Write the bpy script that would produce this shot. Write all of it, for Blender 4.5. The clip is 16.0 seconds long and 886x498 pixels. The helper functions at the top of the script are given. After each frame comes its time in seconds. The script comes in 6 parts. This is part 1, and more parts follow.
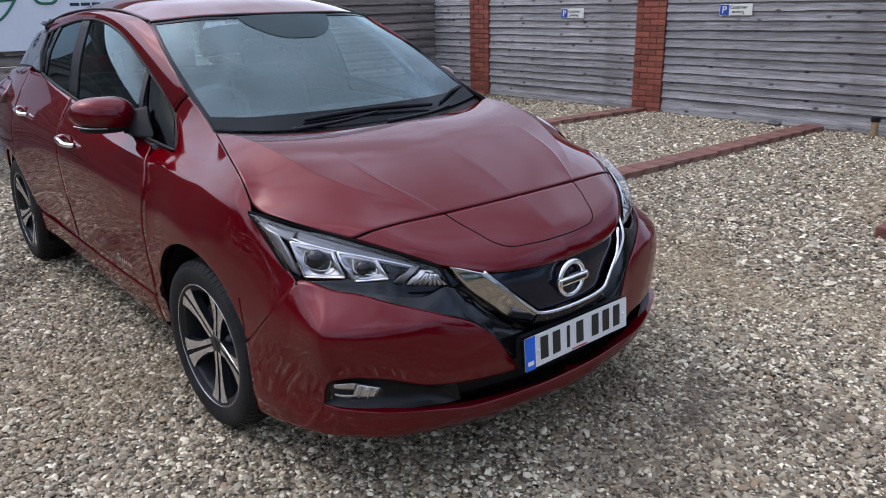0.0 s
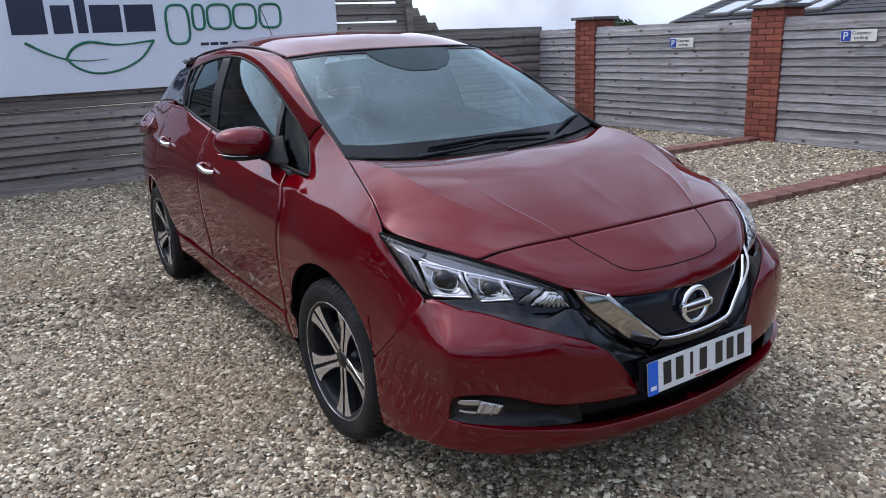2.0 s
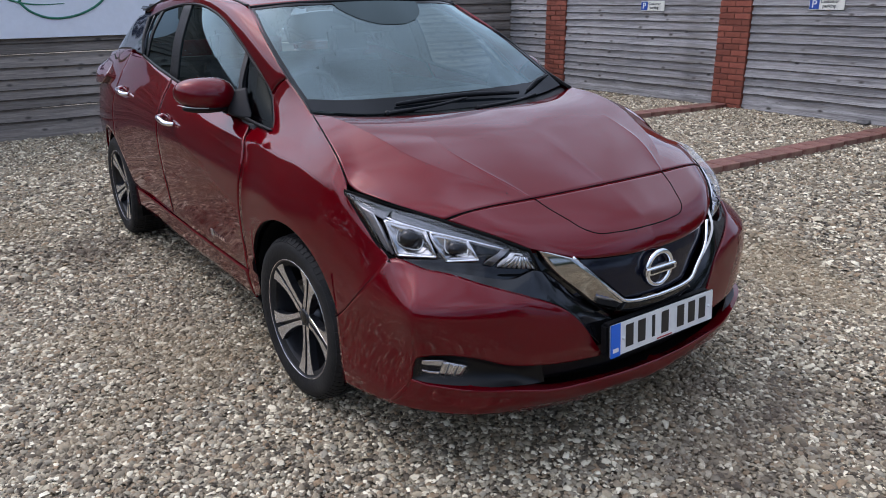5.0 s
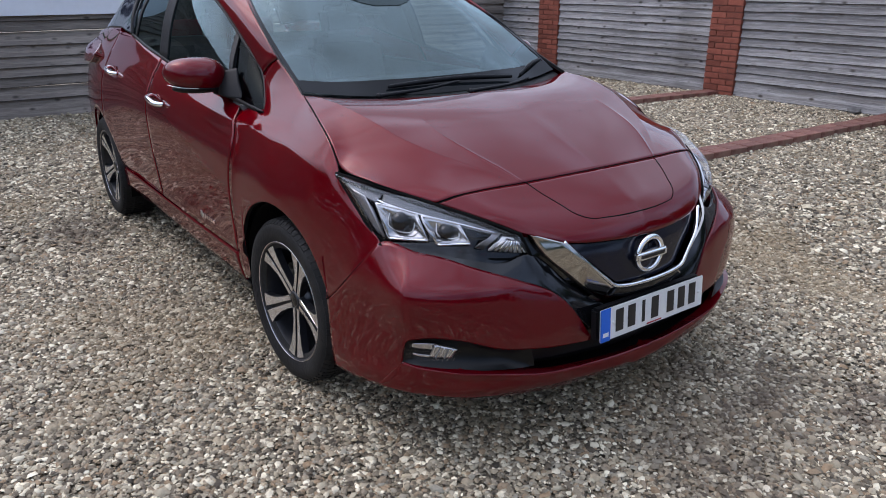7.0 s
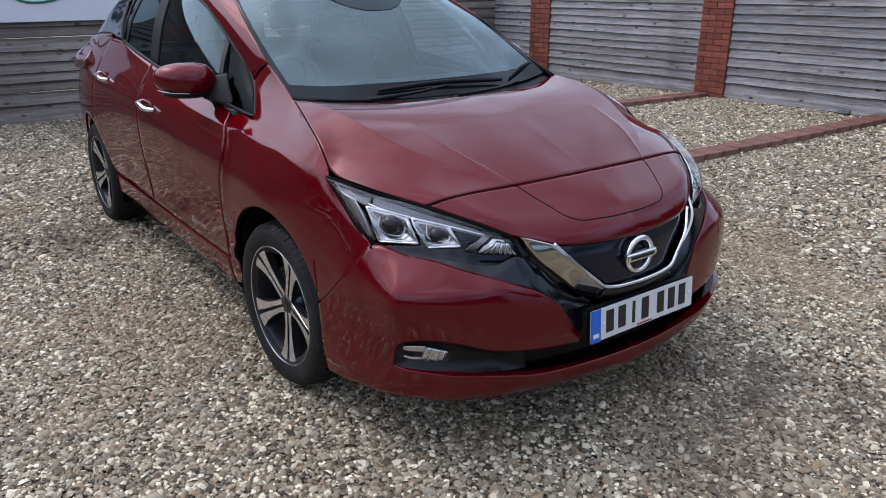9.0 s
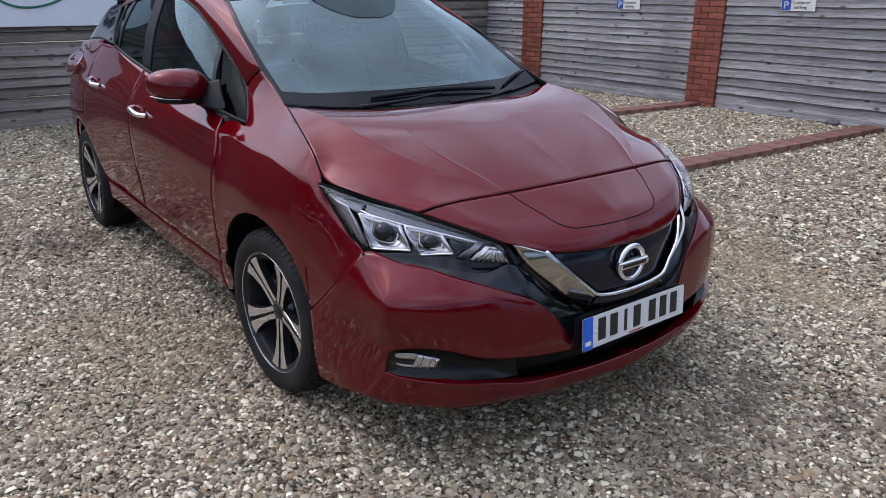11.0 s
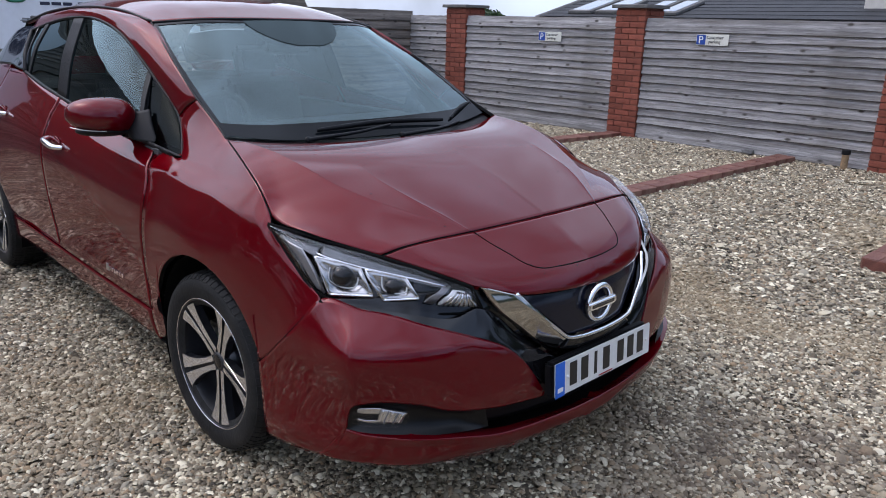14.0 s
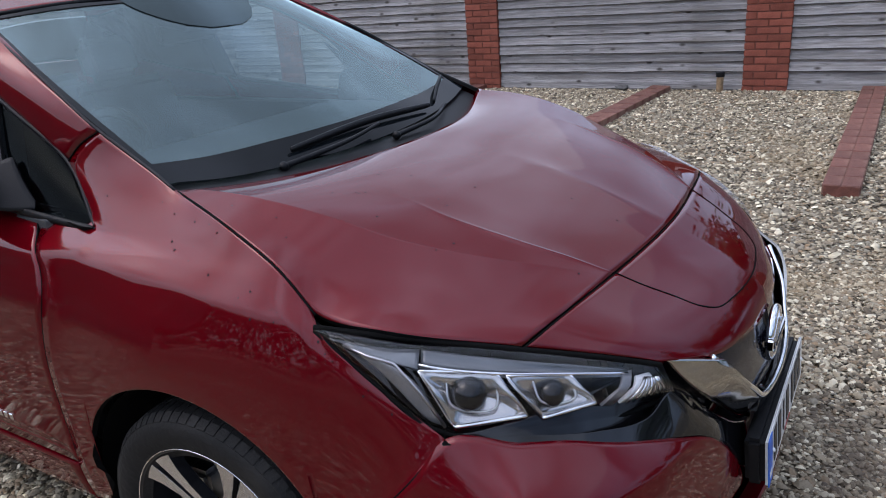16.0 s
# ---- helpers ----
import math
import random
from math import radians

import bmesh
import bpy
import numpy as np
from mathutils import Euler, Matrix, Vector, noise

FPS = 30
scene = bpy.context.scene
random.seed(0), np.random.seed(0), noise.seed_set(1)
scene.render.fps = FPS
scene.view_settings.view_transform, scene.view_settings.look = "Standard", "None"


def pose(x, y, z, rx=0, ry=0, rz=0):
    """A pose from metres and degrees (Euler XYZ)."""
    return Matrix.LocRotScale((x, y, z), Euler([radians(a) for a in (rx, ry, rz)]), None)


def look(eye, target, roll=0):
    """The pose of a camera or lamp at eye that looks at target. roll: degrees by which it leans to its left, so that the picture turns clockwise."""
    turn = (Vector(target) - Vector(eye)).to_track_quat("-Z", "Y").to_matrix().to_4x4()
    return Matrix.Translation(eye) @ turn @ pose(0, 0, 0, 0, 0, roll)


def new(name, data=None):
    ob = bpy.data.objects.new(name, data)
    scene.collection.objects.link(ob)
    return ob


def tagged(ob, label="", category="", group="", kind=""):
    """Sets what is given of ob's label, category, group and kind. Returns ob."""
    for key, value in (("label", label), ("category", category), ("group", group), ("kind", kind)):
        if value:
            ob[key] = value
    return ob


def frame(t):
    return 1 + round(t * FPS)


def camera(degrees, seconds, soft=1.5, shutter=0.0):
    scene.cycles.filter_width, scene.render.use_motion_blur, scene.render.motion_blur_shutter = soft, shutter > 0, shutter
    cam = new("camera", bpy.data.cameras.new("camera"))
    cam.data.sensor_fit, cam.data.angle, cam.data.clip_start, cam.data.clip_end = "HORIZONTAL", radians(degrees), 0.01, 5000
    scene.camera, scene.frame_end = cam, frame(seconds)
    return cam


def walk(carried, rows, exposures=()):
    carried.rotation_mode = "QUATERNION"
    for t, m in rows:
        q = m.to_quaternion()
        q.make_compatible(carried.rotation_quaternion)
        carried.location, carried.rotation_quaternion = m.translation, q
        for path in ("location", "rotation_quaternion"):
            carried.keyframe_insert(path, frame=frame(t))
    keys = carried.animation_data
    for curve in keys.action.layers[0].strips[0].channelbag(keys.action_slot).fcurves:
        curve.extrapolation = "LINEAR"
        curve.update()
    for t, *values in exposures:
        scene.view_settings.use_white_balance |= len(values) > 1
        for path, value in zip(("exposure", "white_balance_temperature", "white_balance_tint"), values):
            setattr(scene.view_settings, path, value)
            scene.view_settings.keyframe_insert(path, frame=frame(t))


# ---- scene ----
cam = camera(61.7, 16.0, soft=0.95)
PATH = [
    (0, (-1.795, -2.494, 1.505), (-0.571, -1.042, 0.876), -1.3),
    (0.5, (-1.912, -2.481, 1.499), (-0.765, -0.973, 0.858), -2.6),
    (1, (-1.919, -2.479, 1.498), (-0.928, -0.861, 0.865), -3.3),
    (1.5, (-1.909, -2.499, 1.508), (-0.91, -0.86, 0.947), -3.2),
    (2, (-1.915, -2.505, 1.503), (-0.882, -0.88, 0.962), -2.5),
    (2.5, (-1.911, -2.5, 1.499), (-0.853, -0.894, 0.951), -1.9),
    (3, (-1.905, -2.494, 1.495), (-0.836, -0.904, 0.922), -1.6),
    (3.5, (-1.898, -2.495, 1.495), (-0.817, -0.922, 0.896), -1.5),
    (4, (-1.899, -2.491, 1.495), (-0.814, -0.928, 0.879), -1.2),
    (6.5, (-1.897, -2.478, 1.486), (-0.801, -0.949, 0.807), -0.0),
    (7, (-1.899, -2.479, 1.486), (-0.798, -0.956, 0.802), 0.1),
    (7.5, (-1.896, -2.483, 1.488), (-0.789, -0.963, 0.804), -0.1),
    (8, (-1.897, -2.485, 1.486), (-0.785, -0.968, 0.807), -0.1),
    (8.5, (-1.897, -2.49, 1.485), (-0.783, -0.974, 0.809), -0.1),
    (9, (-1.895, -2.493, 1.485), (-0.779, -0.976, 0.811), -0.2),
    (9.5, (-1.896, -2.493, 1.487), (-0.773, -0.979, 0.818), -0.2),
    (12, (-1.899, -2.48, 1.482), (-0.758, -0.971, 0.832), 0.6),
    (12.5, (-1.901, -2.468, 1.484), (-0.768, -0.956, 0.827), 1.0),
    (13, (-1.914, -2.457, 1.488), (-0.815, -0.921, 0.83), 0.5),
    (13.5, (-1.942, -2.429, 1.492), (-0.68, -1.007, 0.872), 1.5),
    (14, (-1.903, -2.278, 1.48), (-0.582, -0.894, 0.897), 1.4),
    (14.5, (-1.832, -2.049, 1.474), (-0.548, -0.633, 0.884), -0.9),
    (15, (-1.836, -1.712, 1.46), (-0.387, -0.493, 0.816), -0.4),
    (15.5, (-1.768, -1.447, 1.452), (-0.212, -0.351, 0.839), -2.6),
    (16, (-1.685, -1.212, 1.466), (-0.106, -0.197, 0.775), -4.6),
]
walk(cam, [(t, look(eye, target, roll)) for t, eye, target, roll in PATH], exposures=[(0.0, 0.68), (2.0, 0.72), (4.0, 0.66), (13.0, 0.65), (14.5, 0.64), (16.0, 0.58)])

# ---- light ----
SUN = Vector((-0.34, 0.50, 0.86)).normalized()
world = bpy.data.worlds.new("world")
scene.world = world
world.use_nodes = True
wn = world.node_tree.nodes
sky = wn.new("ShaderNodeTexSky")
sky.sky_type, sky.sun_disc = "NISHITA", False
sky.sun_elevation = math.asin(SUN.z)
sky.sun_rotation = math.atan2(SUN.x, SUN.y)
sky.air_density, sky.dust_density, sky.ozone_density = 1.0, 3.0, 1.0
wn["Background"].inputs[1].default_value = 0.117
wtex = wn.new("ShaderNodeTexCoord")
wnoise = wn.new("ShaderNodeTexNoise")
wnoise.inputs["Scale"].default_value, wnoise.inputs["Detail"].default_value = 2.2, 5
wmap = wn.new("ShaderNodeMapRange")
wmap.inputs[1].default_value, wmap.inputs[2].default_value = 0.3, 0.7
wmap.inputs[3].default_value, wmap.inputs[4].default_value = 0.35, 0.95
wmix = wn.new("ShaderNodeMixRGB")
wmix.inputs[2].default_value = (4.1, 4.75, 6.0, 1)
world.node_tree.links.new(wtex.outputs["Generated"], wnoise.inputs[0])
world.node_tree.links.new(wnoise.outputs[0], wmap.inputs[0])
world.node_tree.links.new(wmap.outputs[0], wmix.inputs[0])
world.node_tree.links.new(sky.outputs[0], wmix.inputs[1])
# the overcast sky is brightest round the hidden sun
wsep = wn.new("ShaderNodeVectorMath")
wsep.operation = "DOT_PRODUCT"
wsep.inputs[1].default_value = Vector((0.10, 0.50, 0.80)).normalized()
wgrad = wn.new("ShaderNodeMapRange")
wgrad.inputs[1].default_value, wgrad.inputs[2].default_value = -0.35, 1.0
wgrad.inputs[3].default_value, wgrad.inputs[4].default_value = 0.0, 1.0
wmul = wn.new("ShaderNodeMixRGB")
wmul.blend_type = "MULTIPLY"
wmul.inputs[0].default_value = 1.0
wtint = wn.new("ShaderNodeMixRGB")
wtint.inputs[1].default_value, wtint.inputs[2].default_value = (0.61, 0.69, 0.85, 1), (1.53, 1.50, 1.56, 1)
world.node_tree.links.new(wtex.outputs["Generated"], wsep.inputs[0])
world.node_tree.links.new(wsep.outputs["Value"], wgrad.inputs[0])
# broken cloud: lighter and darker banks
wbank = wn.new("ShaderNodeTexNoise")
wbank.inputs["Scale"].default_value, wbank.inputs["Detail"].default_value = 2.6, 7
wbank.inputs["Distortion"].default_value = 0.6
wrange = wn.new("ShaderNodeMapRange")
wrange.inputs[1].default_value, wrange.inputs[2].default_value = 0.36, 0.64
wrange.inputs[3].default_value, wrange.inputs[4].default_value = 0.62, 1.38
wlight = wn.new("ShaderNodeMixRGB")
wlight.blend_type = "MULTIPLY"
wlight.inputs[0].default_value = 1.0
world.node_tree.links.new(wtex.outputs["Generated"], wbank.inputs[0])
world.node_tree.links.new(wbank.outputs[0], wrange.inputs[0])
world.node_tree.links.new(wmix.outputs[0], wlight.inputs[1])
world.node_tree.links.new(wrange.outputs[0], wlight.inputs[2])
world.node_tree.links.new(wlight.outputs[0], wmul.inputs[1])
world.node_tree.links.new(wgrad.outputs[0], wtint.inputs[0])
world.node_tree.links.new(wtint.outputs[0], wmul.inputs[2])
# thin cloud glows round the sun's place
wdot = wn.new("ShaderNodeVectorMath")
wdot.operation = "DOT_PRODUCT"
wdot.inputs[1].default_value = SUN
wpos, wpow, wglow = wn.new("ShaderNodeMath"), wn.new("ShaderNodeMath"), wn.new("ShaderNodeMath")
wpos.operation, wpow.operation, wglow.operation = "MAXIMUM", "POWER", "MULTIPLY_ADD"
wpos.inputs[1].default_value, wpow.inputs[1].default_value = 0.0, 9.0
wglow.inputs[1].default_value, wglow.inputs[2].default_value = 0.9, 1.0
wscale = wn.new("ShaderNodeVectorMath")
wscale.operation = "SCALE"
world.node_tree.links.new(wtex.outputs["Generated"], wdot.inputs[0])
world.node_tree.links.new(wdot.outputs["Value"], wpos.inputs[0])
world.node_tree.links.new(wpos.outputs[0], wpow.inputs[0])
world.node_tree.links.new(wpow.outputs[0], wglow.inputs[0])
world.node_tree.links.new(wmul.outputs[0], wscale.inputs[0])
world.node_tree.links.new(wglow.outputs[0], wscale.inputs["Scale"])
world.node_tree.links.new(wscale.outputs[0], wn["Background"].inputs[0])
sun_data = bpy.data.lights.new("sun", "SUN")
sun_data.energy, sun_data.angle, sun_data.color = 0.5, radians(170), (1.0, 0.96, 0.91)
sun = new("sun", sun_data)
sun.matrix_world = look((0, 0, 20), Vector((0, 0, 20)) - SUN)


# ---- materials ----
def link(nt, a, b):
    nt.links.new(a, b)


def mat(name, color, rough=0.5, metal=0.0, coat=0.0, vary=0.15, scale=8.0, bump=0.0, bump_scale=60.0, random_by="", spread=0.0, stretch=(1, 1, 1), stain=None, stain_scale=1.5, spec=0.5, coat_rough=0.06):
    """Principled material with two scales of variation, bump and optional change from piece to piece."""
    m = bpy.data.materials.new(name)
    m.use_nodes = True
    nt = m.node_tree
    n = nt.nodes
    p = n["Principled BSDF"]
    p.inputs["Roughness"].default_value = rough
    p.inputs["Metallic"].default_value = metal
    p.inputs["Coat Weight"].default_value = coat
    p.inputs["Coat Roughness"].default_value = coat_rough
    p.inputs["Specular IOR Level"].default_value = spec
    tc = n.new("ShaderNodeTexCoord")
    mp = n.new("ShaderNodeMapping")
    mp.inputs["Scale"].default_value = stretch
    link(nt, tc.outputs["Object"], mp.inputs[0])
    col = n.new("ShaderNodeRGB")
    col.outputs[0].default_value = (*color, 1)
    out = col.outputs[0]
    if vary:
        for sc, amount in ((scale, vary), (scale * 6.3, vary * 0.7)):
            t = n.new("ShaderNodeTexNoise")
            t.inputs["Scale"].default_value = sc
            t.inputs["Detail"].default_value = 4
            link(nt, mp.outputs[0], t.inputs[0])
            r = n.new("ShaderNodeMapRange")
            r.inputs[1].default_value, r.inputs[2].default_value = 0.3, 0.7
            r.inputs[3].default_value, r.inputs[4].default_value = 1 - amount, 1 + amount
            link(nt, t.outputs[0], r.inputs[0])
            hsv = n.new("ShaderNodeHueSaturation")
            link(nt, r.outputs[0], hsv.inputs["Value"])
            link(nt, out, hsv.inputs["Color"])
            out = hsv.outputs[0]
    if stain:
        t = n.new("ShaderNodeTexNoise")
        t.inputs["Scale"].default_value = stain_scale
        t.inputs["Detail"].default_value = 6
        link(nt, mp.outputs[0], t.inputs[0])
        r = n.new("ShaderNodeMapRange")
        r.inputs[1].default_value, r.inputs[2].default_value = 0.48, 0.72
        link(nt, t.outputs[0], r.inputs[0])
        mx = n.new("ShaderNodeMixRGB")
        link(nt, r.outputs[0], mx.inputs[0])
        link(nt, out, mx.inputs[1])
        mx.inputs[2].default_value = (*stain, 1)
        out = mx.outputs[0]
    if random_by:
        if random_by == "island":
            rnd = n.new("ShaderNodeNewGeometry").outputs["Random Per Island"]
        else:
            rnd = n.new("ShaderNodeObjectInfo").outputs["Random"]
        r = n.new("ShaderNodeMapRange")
        r.inputs[3].default_value, r.inputs[4].default_value = 1 - spread, 1 + spread
        link(nt, rnd, r.inputs[0])
        hsv = n.new("ShaderNodeHueSaturation")
        link(nt, r.outputs[0], hsv.inputs["Value"])
        link(nt, out, hsv.inputs["Color"])
        out = hsv.outputs[0]
    link(nt, out, p.inputs["Base Color"])
    if bump:
        t = n.new("ShaderNodeTexNoise")
        t.inputs["Scale"].default_value = bump_scale
        t.inputs["Detail"].default_value = 5
        link(nt, mp.outputs[0], t.inputs[0])
        b = n.new("ShaderNodeBump")
        b.inputs["Strength"].default_value = bump
        b.inputs["Distance"].default_value = 0.01
        link(nt, t.outputs[0], b.inputs["Height"])
        link(nt, b.outputs[0], p.inputs["Normal"])
    return m


def glass_mat(name, tint, rough=0.0, ior=1.9, film=0.0, gloss=(0.76, 0.97, 1.0)):
    m = bpy.data.materials.new(name)
    m.use_nodes = True
    nt = m.node_tree
    n = nt.nodes
    n.remove(n["Principled BSDF"])
    tr = n.new("ShaderNodeBsdfTransparent")
    tr.inputs[0].default_value = (*tint, 1)
    gl = n.new("ShaderNodeBsdfGlossy")
    gl.inputs["Roughness"].default_value = rough
    gl.inputs[0].default_value = (*gloss, 1)
    # the gloss grows towards grazing view, alike on both sides of the sheet
    lw = n.new("ShaderNodeLayerWeight")
    lw.inputs[0].default_value = 0.5
    steep, gain = n.new("ShaderNodeMath"), n.new("ShaderNodeMath")
    steep.operation, gain.operation = "POWER", "MULTIPLY_ADD"
    head_on = ((ior - 1) / (ior + 1)) ** 2
    steep.inputs[1].default_value = 4.5
    gain.inputs[1].default_value, gain.inputs[2].default_value = 1 - head_on, head_on
    link(nt, lw.outputs["Facing"], steep.inputs[0])
    link(nt, steep.outputs[0], gain.inputs[0])
    mx = n.new("ShaderNodeMixShader")
    link(nt, gain.outputs[0], mx.inputs[0])
    link(nt, tr.outputs[0], mx.inputs[1])
    link(nt, gl.outputs[0], mx.inputs[2])
    out = mx.outputs[0]
    if film:
        # a thin film of dust
        df = n.new("ShaderNodeBsdfDiffuse")
        df.inputs[0].default_value = (0.42, 0.54, 0.58, 1)
        tx = n.new("ShaderNodeTexNoise")
        tx.inputs["Scale"].default_value = 5
        tc = n.new("ShaderNodeTexCoord")
        link(nt, tc.outputs["Object"], tx.inputs[0])
        mr = n.new("ShaderNodeMapRange")
        mr.inputs[3].default_value, mr.inputs[4].default_value = film * 0.5, film * 1.5
        link(nt, tx.outputs[0], mr.inputs[0])
        m2 = n.new("ShaderNodeMixShader")
        link(nt, mr.outputs[0], m2.inputs[0])
        link(nt, out, m2.inputs[1])
        link(nt, df.outputs[0], m2.inputs[2])
        out = m2.outputs[0]
    link(nt, out, n["Material Output"].inputs[0])
    return m


PAINT = mat("red_paint", (0.118, 0.0007, 0.0050), 0.45, 0.5, 1.0, 0.08, 900, spec=0.0, coat_rough=0.038)
PAINT.node_tree.nodes["Principled BSDF"].inputs["Coat IOR"].default_value = 1.45
PAINT.node_tree.nodes["Principled BSDF"].inputs["Specular Tint"].default_value = (0.55, 0.08, 0.11, 1)
PIANO = mat("gloss_black", (0.005, 0.005, 0.006), 0.06, 0.0, 0.3, 0.1, 6, spec=0.35)
GRILLE = mat("grille_blue_black", (0.006, 0.007, 0.014), 0.15, 0.0, 0.15, 0.2, 30, spec=0.3)
PLASTIC = mat("black_plastic", (0.006, 0.006, 0.007), 0.5, 0, 0, 0.2, 20, 0.15, 400, spec=0.25)
CHROME = mat("chrome", (0.82, 0.83, 0.85), 0.06, 1.0, 0, 0.03, 5)
BRIGHT = mat("bright_reflector", (0.52, 0.51, 0.505), 0.22, 0.9, 0.2, 0.03, 20)
GUIDE = mat("light_guide", (0.10, 0.108, 0.118), 0.10, 0.2, 1.0, 0.1, 25)
BLADE = mat("grey_blade", (0.20, 0.20, 0.21), 0.35, 0.3, 0.3, 0.1, 20)
VEE = mat("satin_chrome", (0.46, 0.44, 0.41), 0.10, 1.0, 0, 0.04, 15)
SATIN = mat("satin_silver", (0.55, 0.55, 0.56), 0.28, 1.0, 0, 0.05, 20)
RUBBER = mat("tyre_rubber", (0.009, 0.009, 0.0095), 0.7, 0, 0, 0.3, 14, 0.25, 90, stain=(0.019, 0.018, 0.017), stain_scale=7, spec=0.3)
RIMDARK = mat("rim_dark_grey", (0.020, 0.021, 0.025), 0.35, 0.3, 0.3, 0.15, 12)
RIMFACE = mat("rim_machined", (0.74, 0.73, 0.73), 0.26, 0.9, 0.3, 0.06, 30)
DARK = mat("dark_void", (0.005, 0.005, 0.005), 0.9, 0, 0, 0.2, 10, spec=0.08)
INTERIOR = mat("dark_trim", (0.045, 0.046, 0.048), 0.7, 0, 0, 0.2, 15)
FABRIC = mat("seat_fabric", (0.04, 0.04, 0.043), 0.9, 0, 0, 0.25, 40, 0.2, 200)
FRIT = mat("ceramic_band", (0.006, 0.0075, 0.009), 0.04, 0, 0, 0.1, 8, spec=0.14)
RECESS = mat("recess_black", (0.004, 0.004, 0.0045), 0.35, 0, 0, 0.2, 20, spec=0.25)
GLASS = glass_mat("windscreen_glass", (0.54, 0.66, 0.66), 0.0, 2.1, 0.012)
SENSOR = glass_mat("sensor_glass", (0.03, 0.04, 0.04), 0.0, 1.42)
TINTED = glass_mat("tinted_glass", (0.84, 0.89, 0.89), 0.0, 1.55)
PRIVACY = glass_mat("privacy_glass", (0.08, 0.09, 0.09), 0.0, 1.7)
LENS = glass_mat("clear_lens", (0.95, 0.95, 0.96), 0.0, 1.33, gloss=(1, 1, 1))
QUARTER = glass_mat("quarter_glass", (0.09, 0.10, 0.11), 0.0, 1.14, gloss=(0.40, 0.46, 0.48))
REDLENS = mat("red_lens", (0.12, 0.006, 0.009), 0.1, 0, 1, 0.1, 40)
WHITEPLATE = mat("plate_white", (0.72, 0.72, 0.70), 0.35, 0, 0.3, 0.04, 12)
PLATEBLUE = mat("plate_blue", (0.003, 0.12, 0.60), 0.35, 0, 0.1, 0.05, 12)
INK = mat("black_ink", (0.012, 0.012, 0.013), 0.4, 0, 0, 0.1, 30)
REDINK = mat("red_ink", (0.35, 0.03, 0.03), 0.4, 0, 0, 0.1, 30)
WHITEINK = mat("white_ink", (0.75, 0.75, 0.75), 0.4, 0, 0, 0.05, 30)
WOOD = mat("weathered_board", (0.315, 0.302, 0.298), 0.85, 0, 0, 0.45, 3, 0.6, 30, "object", 0.20, (0.35, 0.35, 9), (0.19, 0.172, 0.158), 2.0, spec=0.25)
WOODB = mat("brown_weathered_board", (0.235, 0.205, 0.178), 0.85, 0, 0, 0.28, 3, 0.5, 30, "object", 0.22, (0.35, 0.35, 9), (0.11, 0.095, 0.085), 2.0, spec=0.25)
# dark strip colour, painted shade under the lapped boards
WOODEDGE = mat("board_lap_shade", (0.07, 0.064, 0.06), 0.9, 0, 0, 0.3, 9, 0.4, 60, spec=0.2)
CLEAR = mat("indicator_white", (0.80, 0.80, 0.80), 0.25, 0.0, 0.5, 0.05, 40)
BRICK = mat("red_brick", (0.225, 0.068, 0.045), 0.85, 0, 0, 0.2, 12, 0.4, 90, "object", 0.25, stain=(0.22, 0.07, 0.045), stain_scale=9, spec=0.25)
MORTAR = mat("mortar", (0.165, 0.062, 0.045), 0.95, 0, 0, 0.2, 20, 0.4, 120)
PAVER = mat("kerb_brick", (0.18, 0.075, 0.055), 0.8, 0, 0, 0.2, 10, 0.35, 80, "object", 0.16, stain=(0.24, 0.15, 0.11), stain_scale=4)
COPING = mat("coping_slab", (0.12, 0.115, 0.11), 0.8, 0, 0, 0.2, 10, 0.3, 60)
BOARDWHITE = mat("sign_white", (0.74, 0.77, 0.82), 0.4, 0, 0.1, 0.03, 3)
NAVY = mat("sign_navy", (0.018, 0.022, 0.05), 0.4, 0, 0.1, 0.05, 10)
GREEN = mat("sign_green", (0.01, 0.15, 0.085), 0.4, 0, 0.1, 0.05, 10)
SIGNWHITE = mat("parking_sign_white", (0.72, 0.71, 0.63), 0.4, 0, 0.1, 0.04, 20)
SIGNBLUE = mat("parking_sign_blue", (0.02, 0.07, 0.33), 0.4, 0, 0.1, 0.05, 20)
SLATE = mat("slate_roof", (0.026, 0.027, 0.031), 0.75, 0, 0, 0.25, 4, 0.3, 30, "object", 0.25)
RENDERWALL = mat("pale_wall", (0.55, 0.52, 0.47), 0.8, 0, 0, 0.1, 2, 0.2, 50)
LEAVES = mat("shrub_leaf", (0.045, 0.085, 0.03), 0.6, 0, 0, 0.3, 6, 0, 1, "island", 0.45)


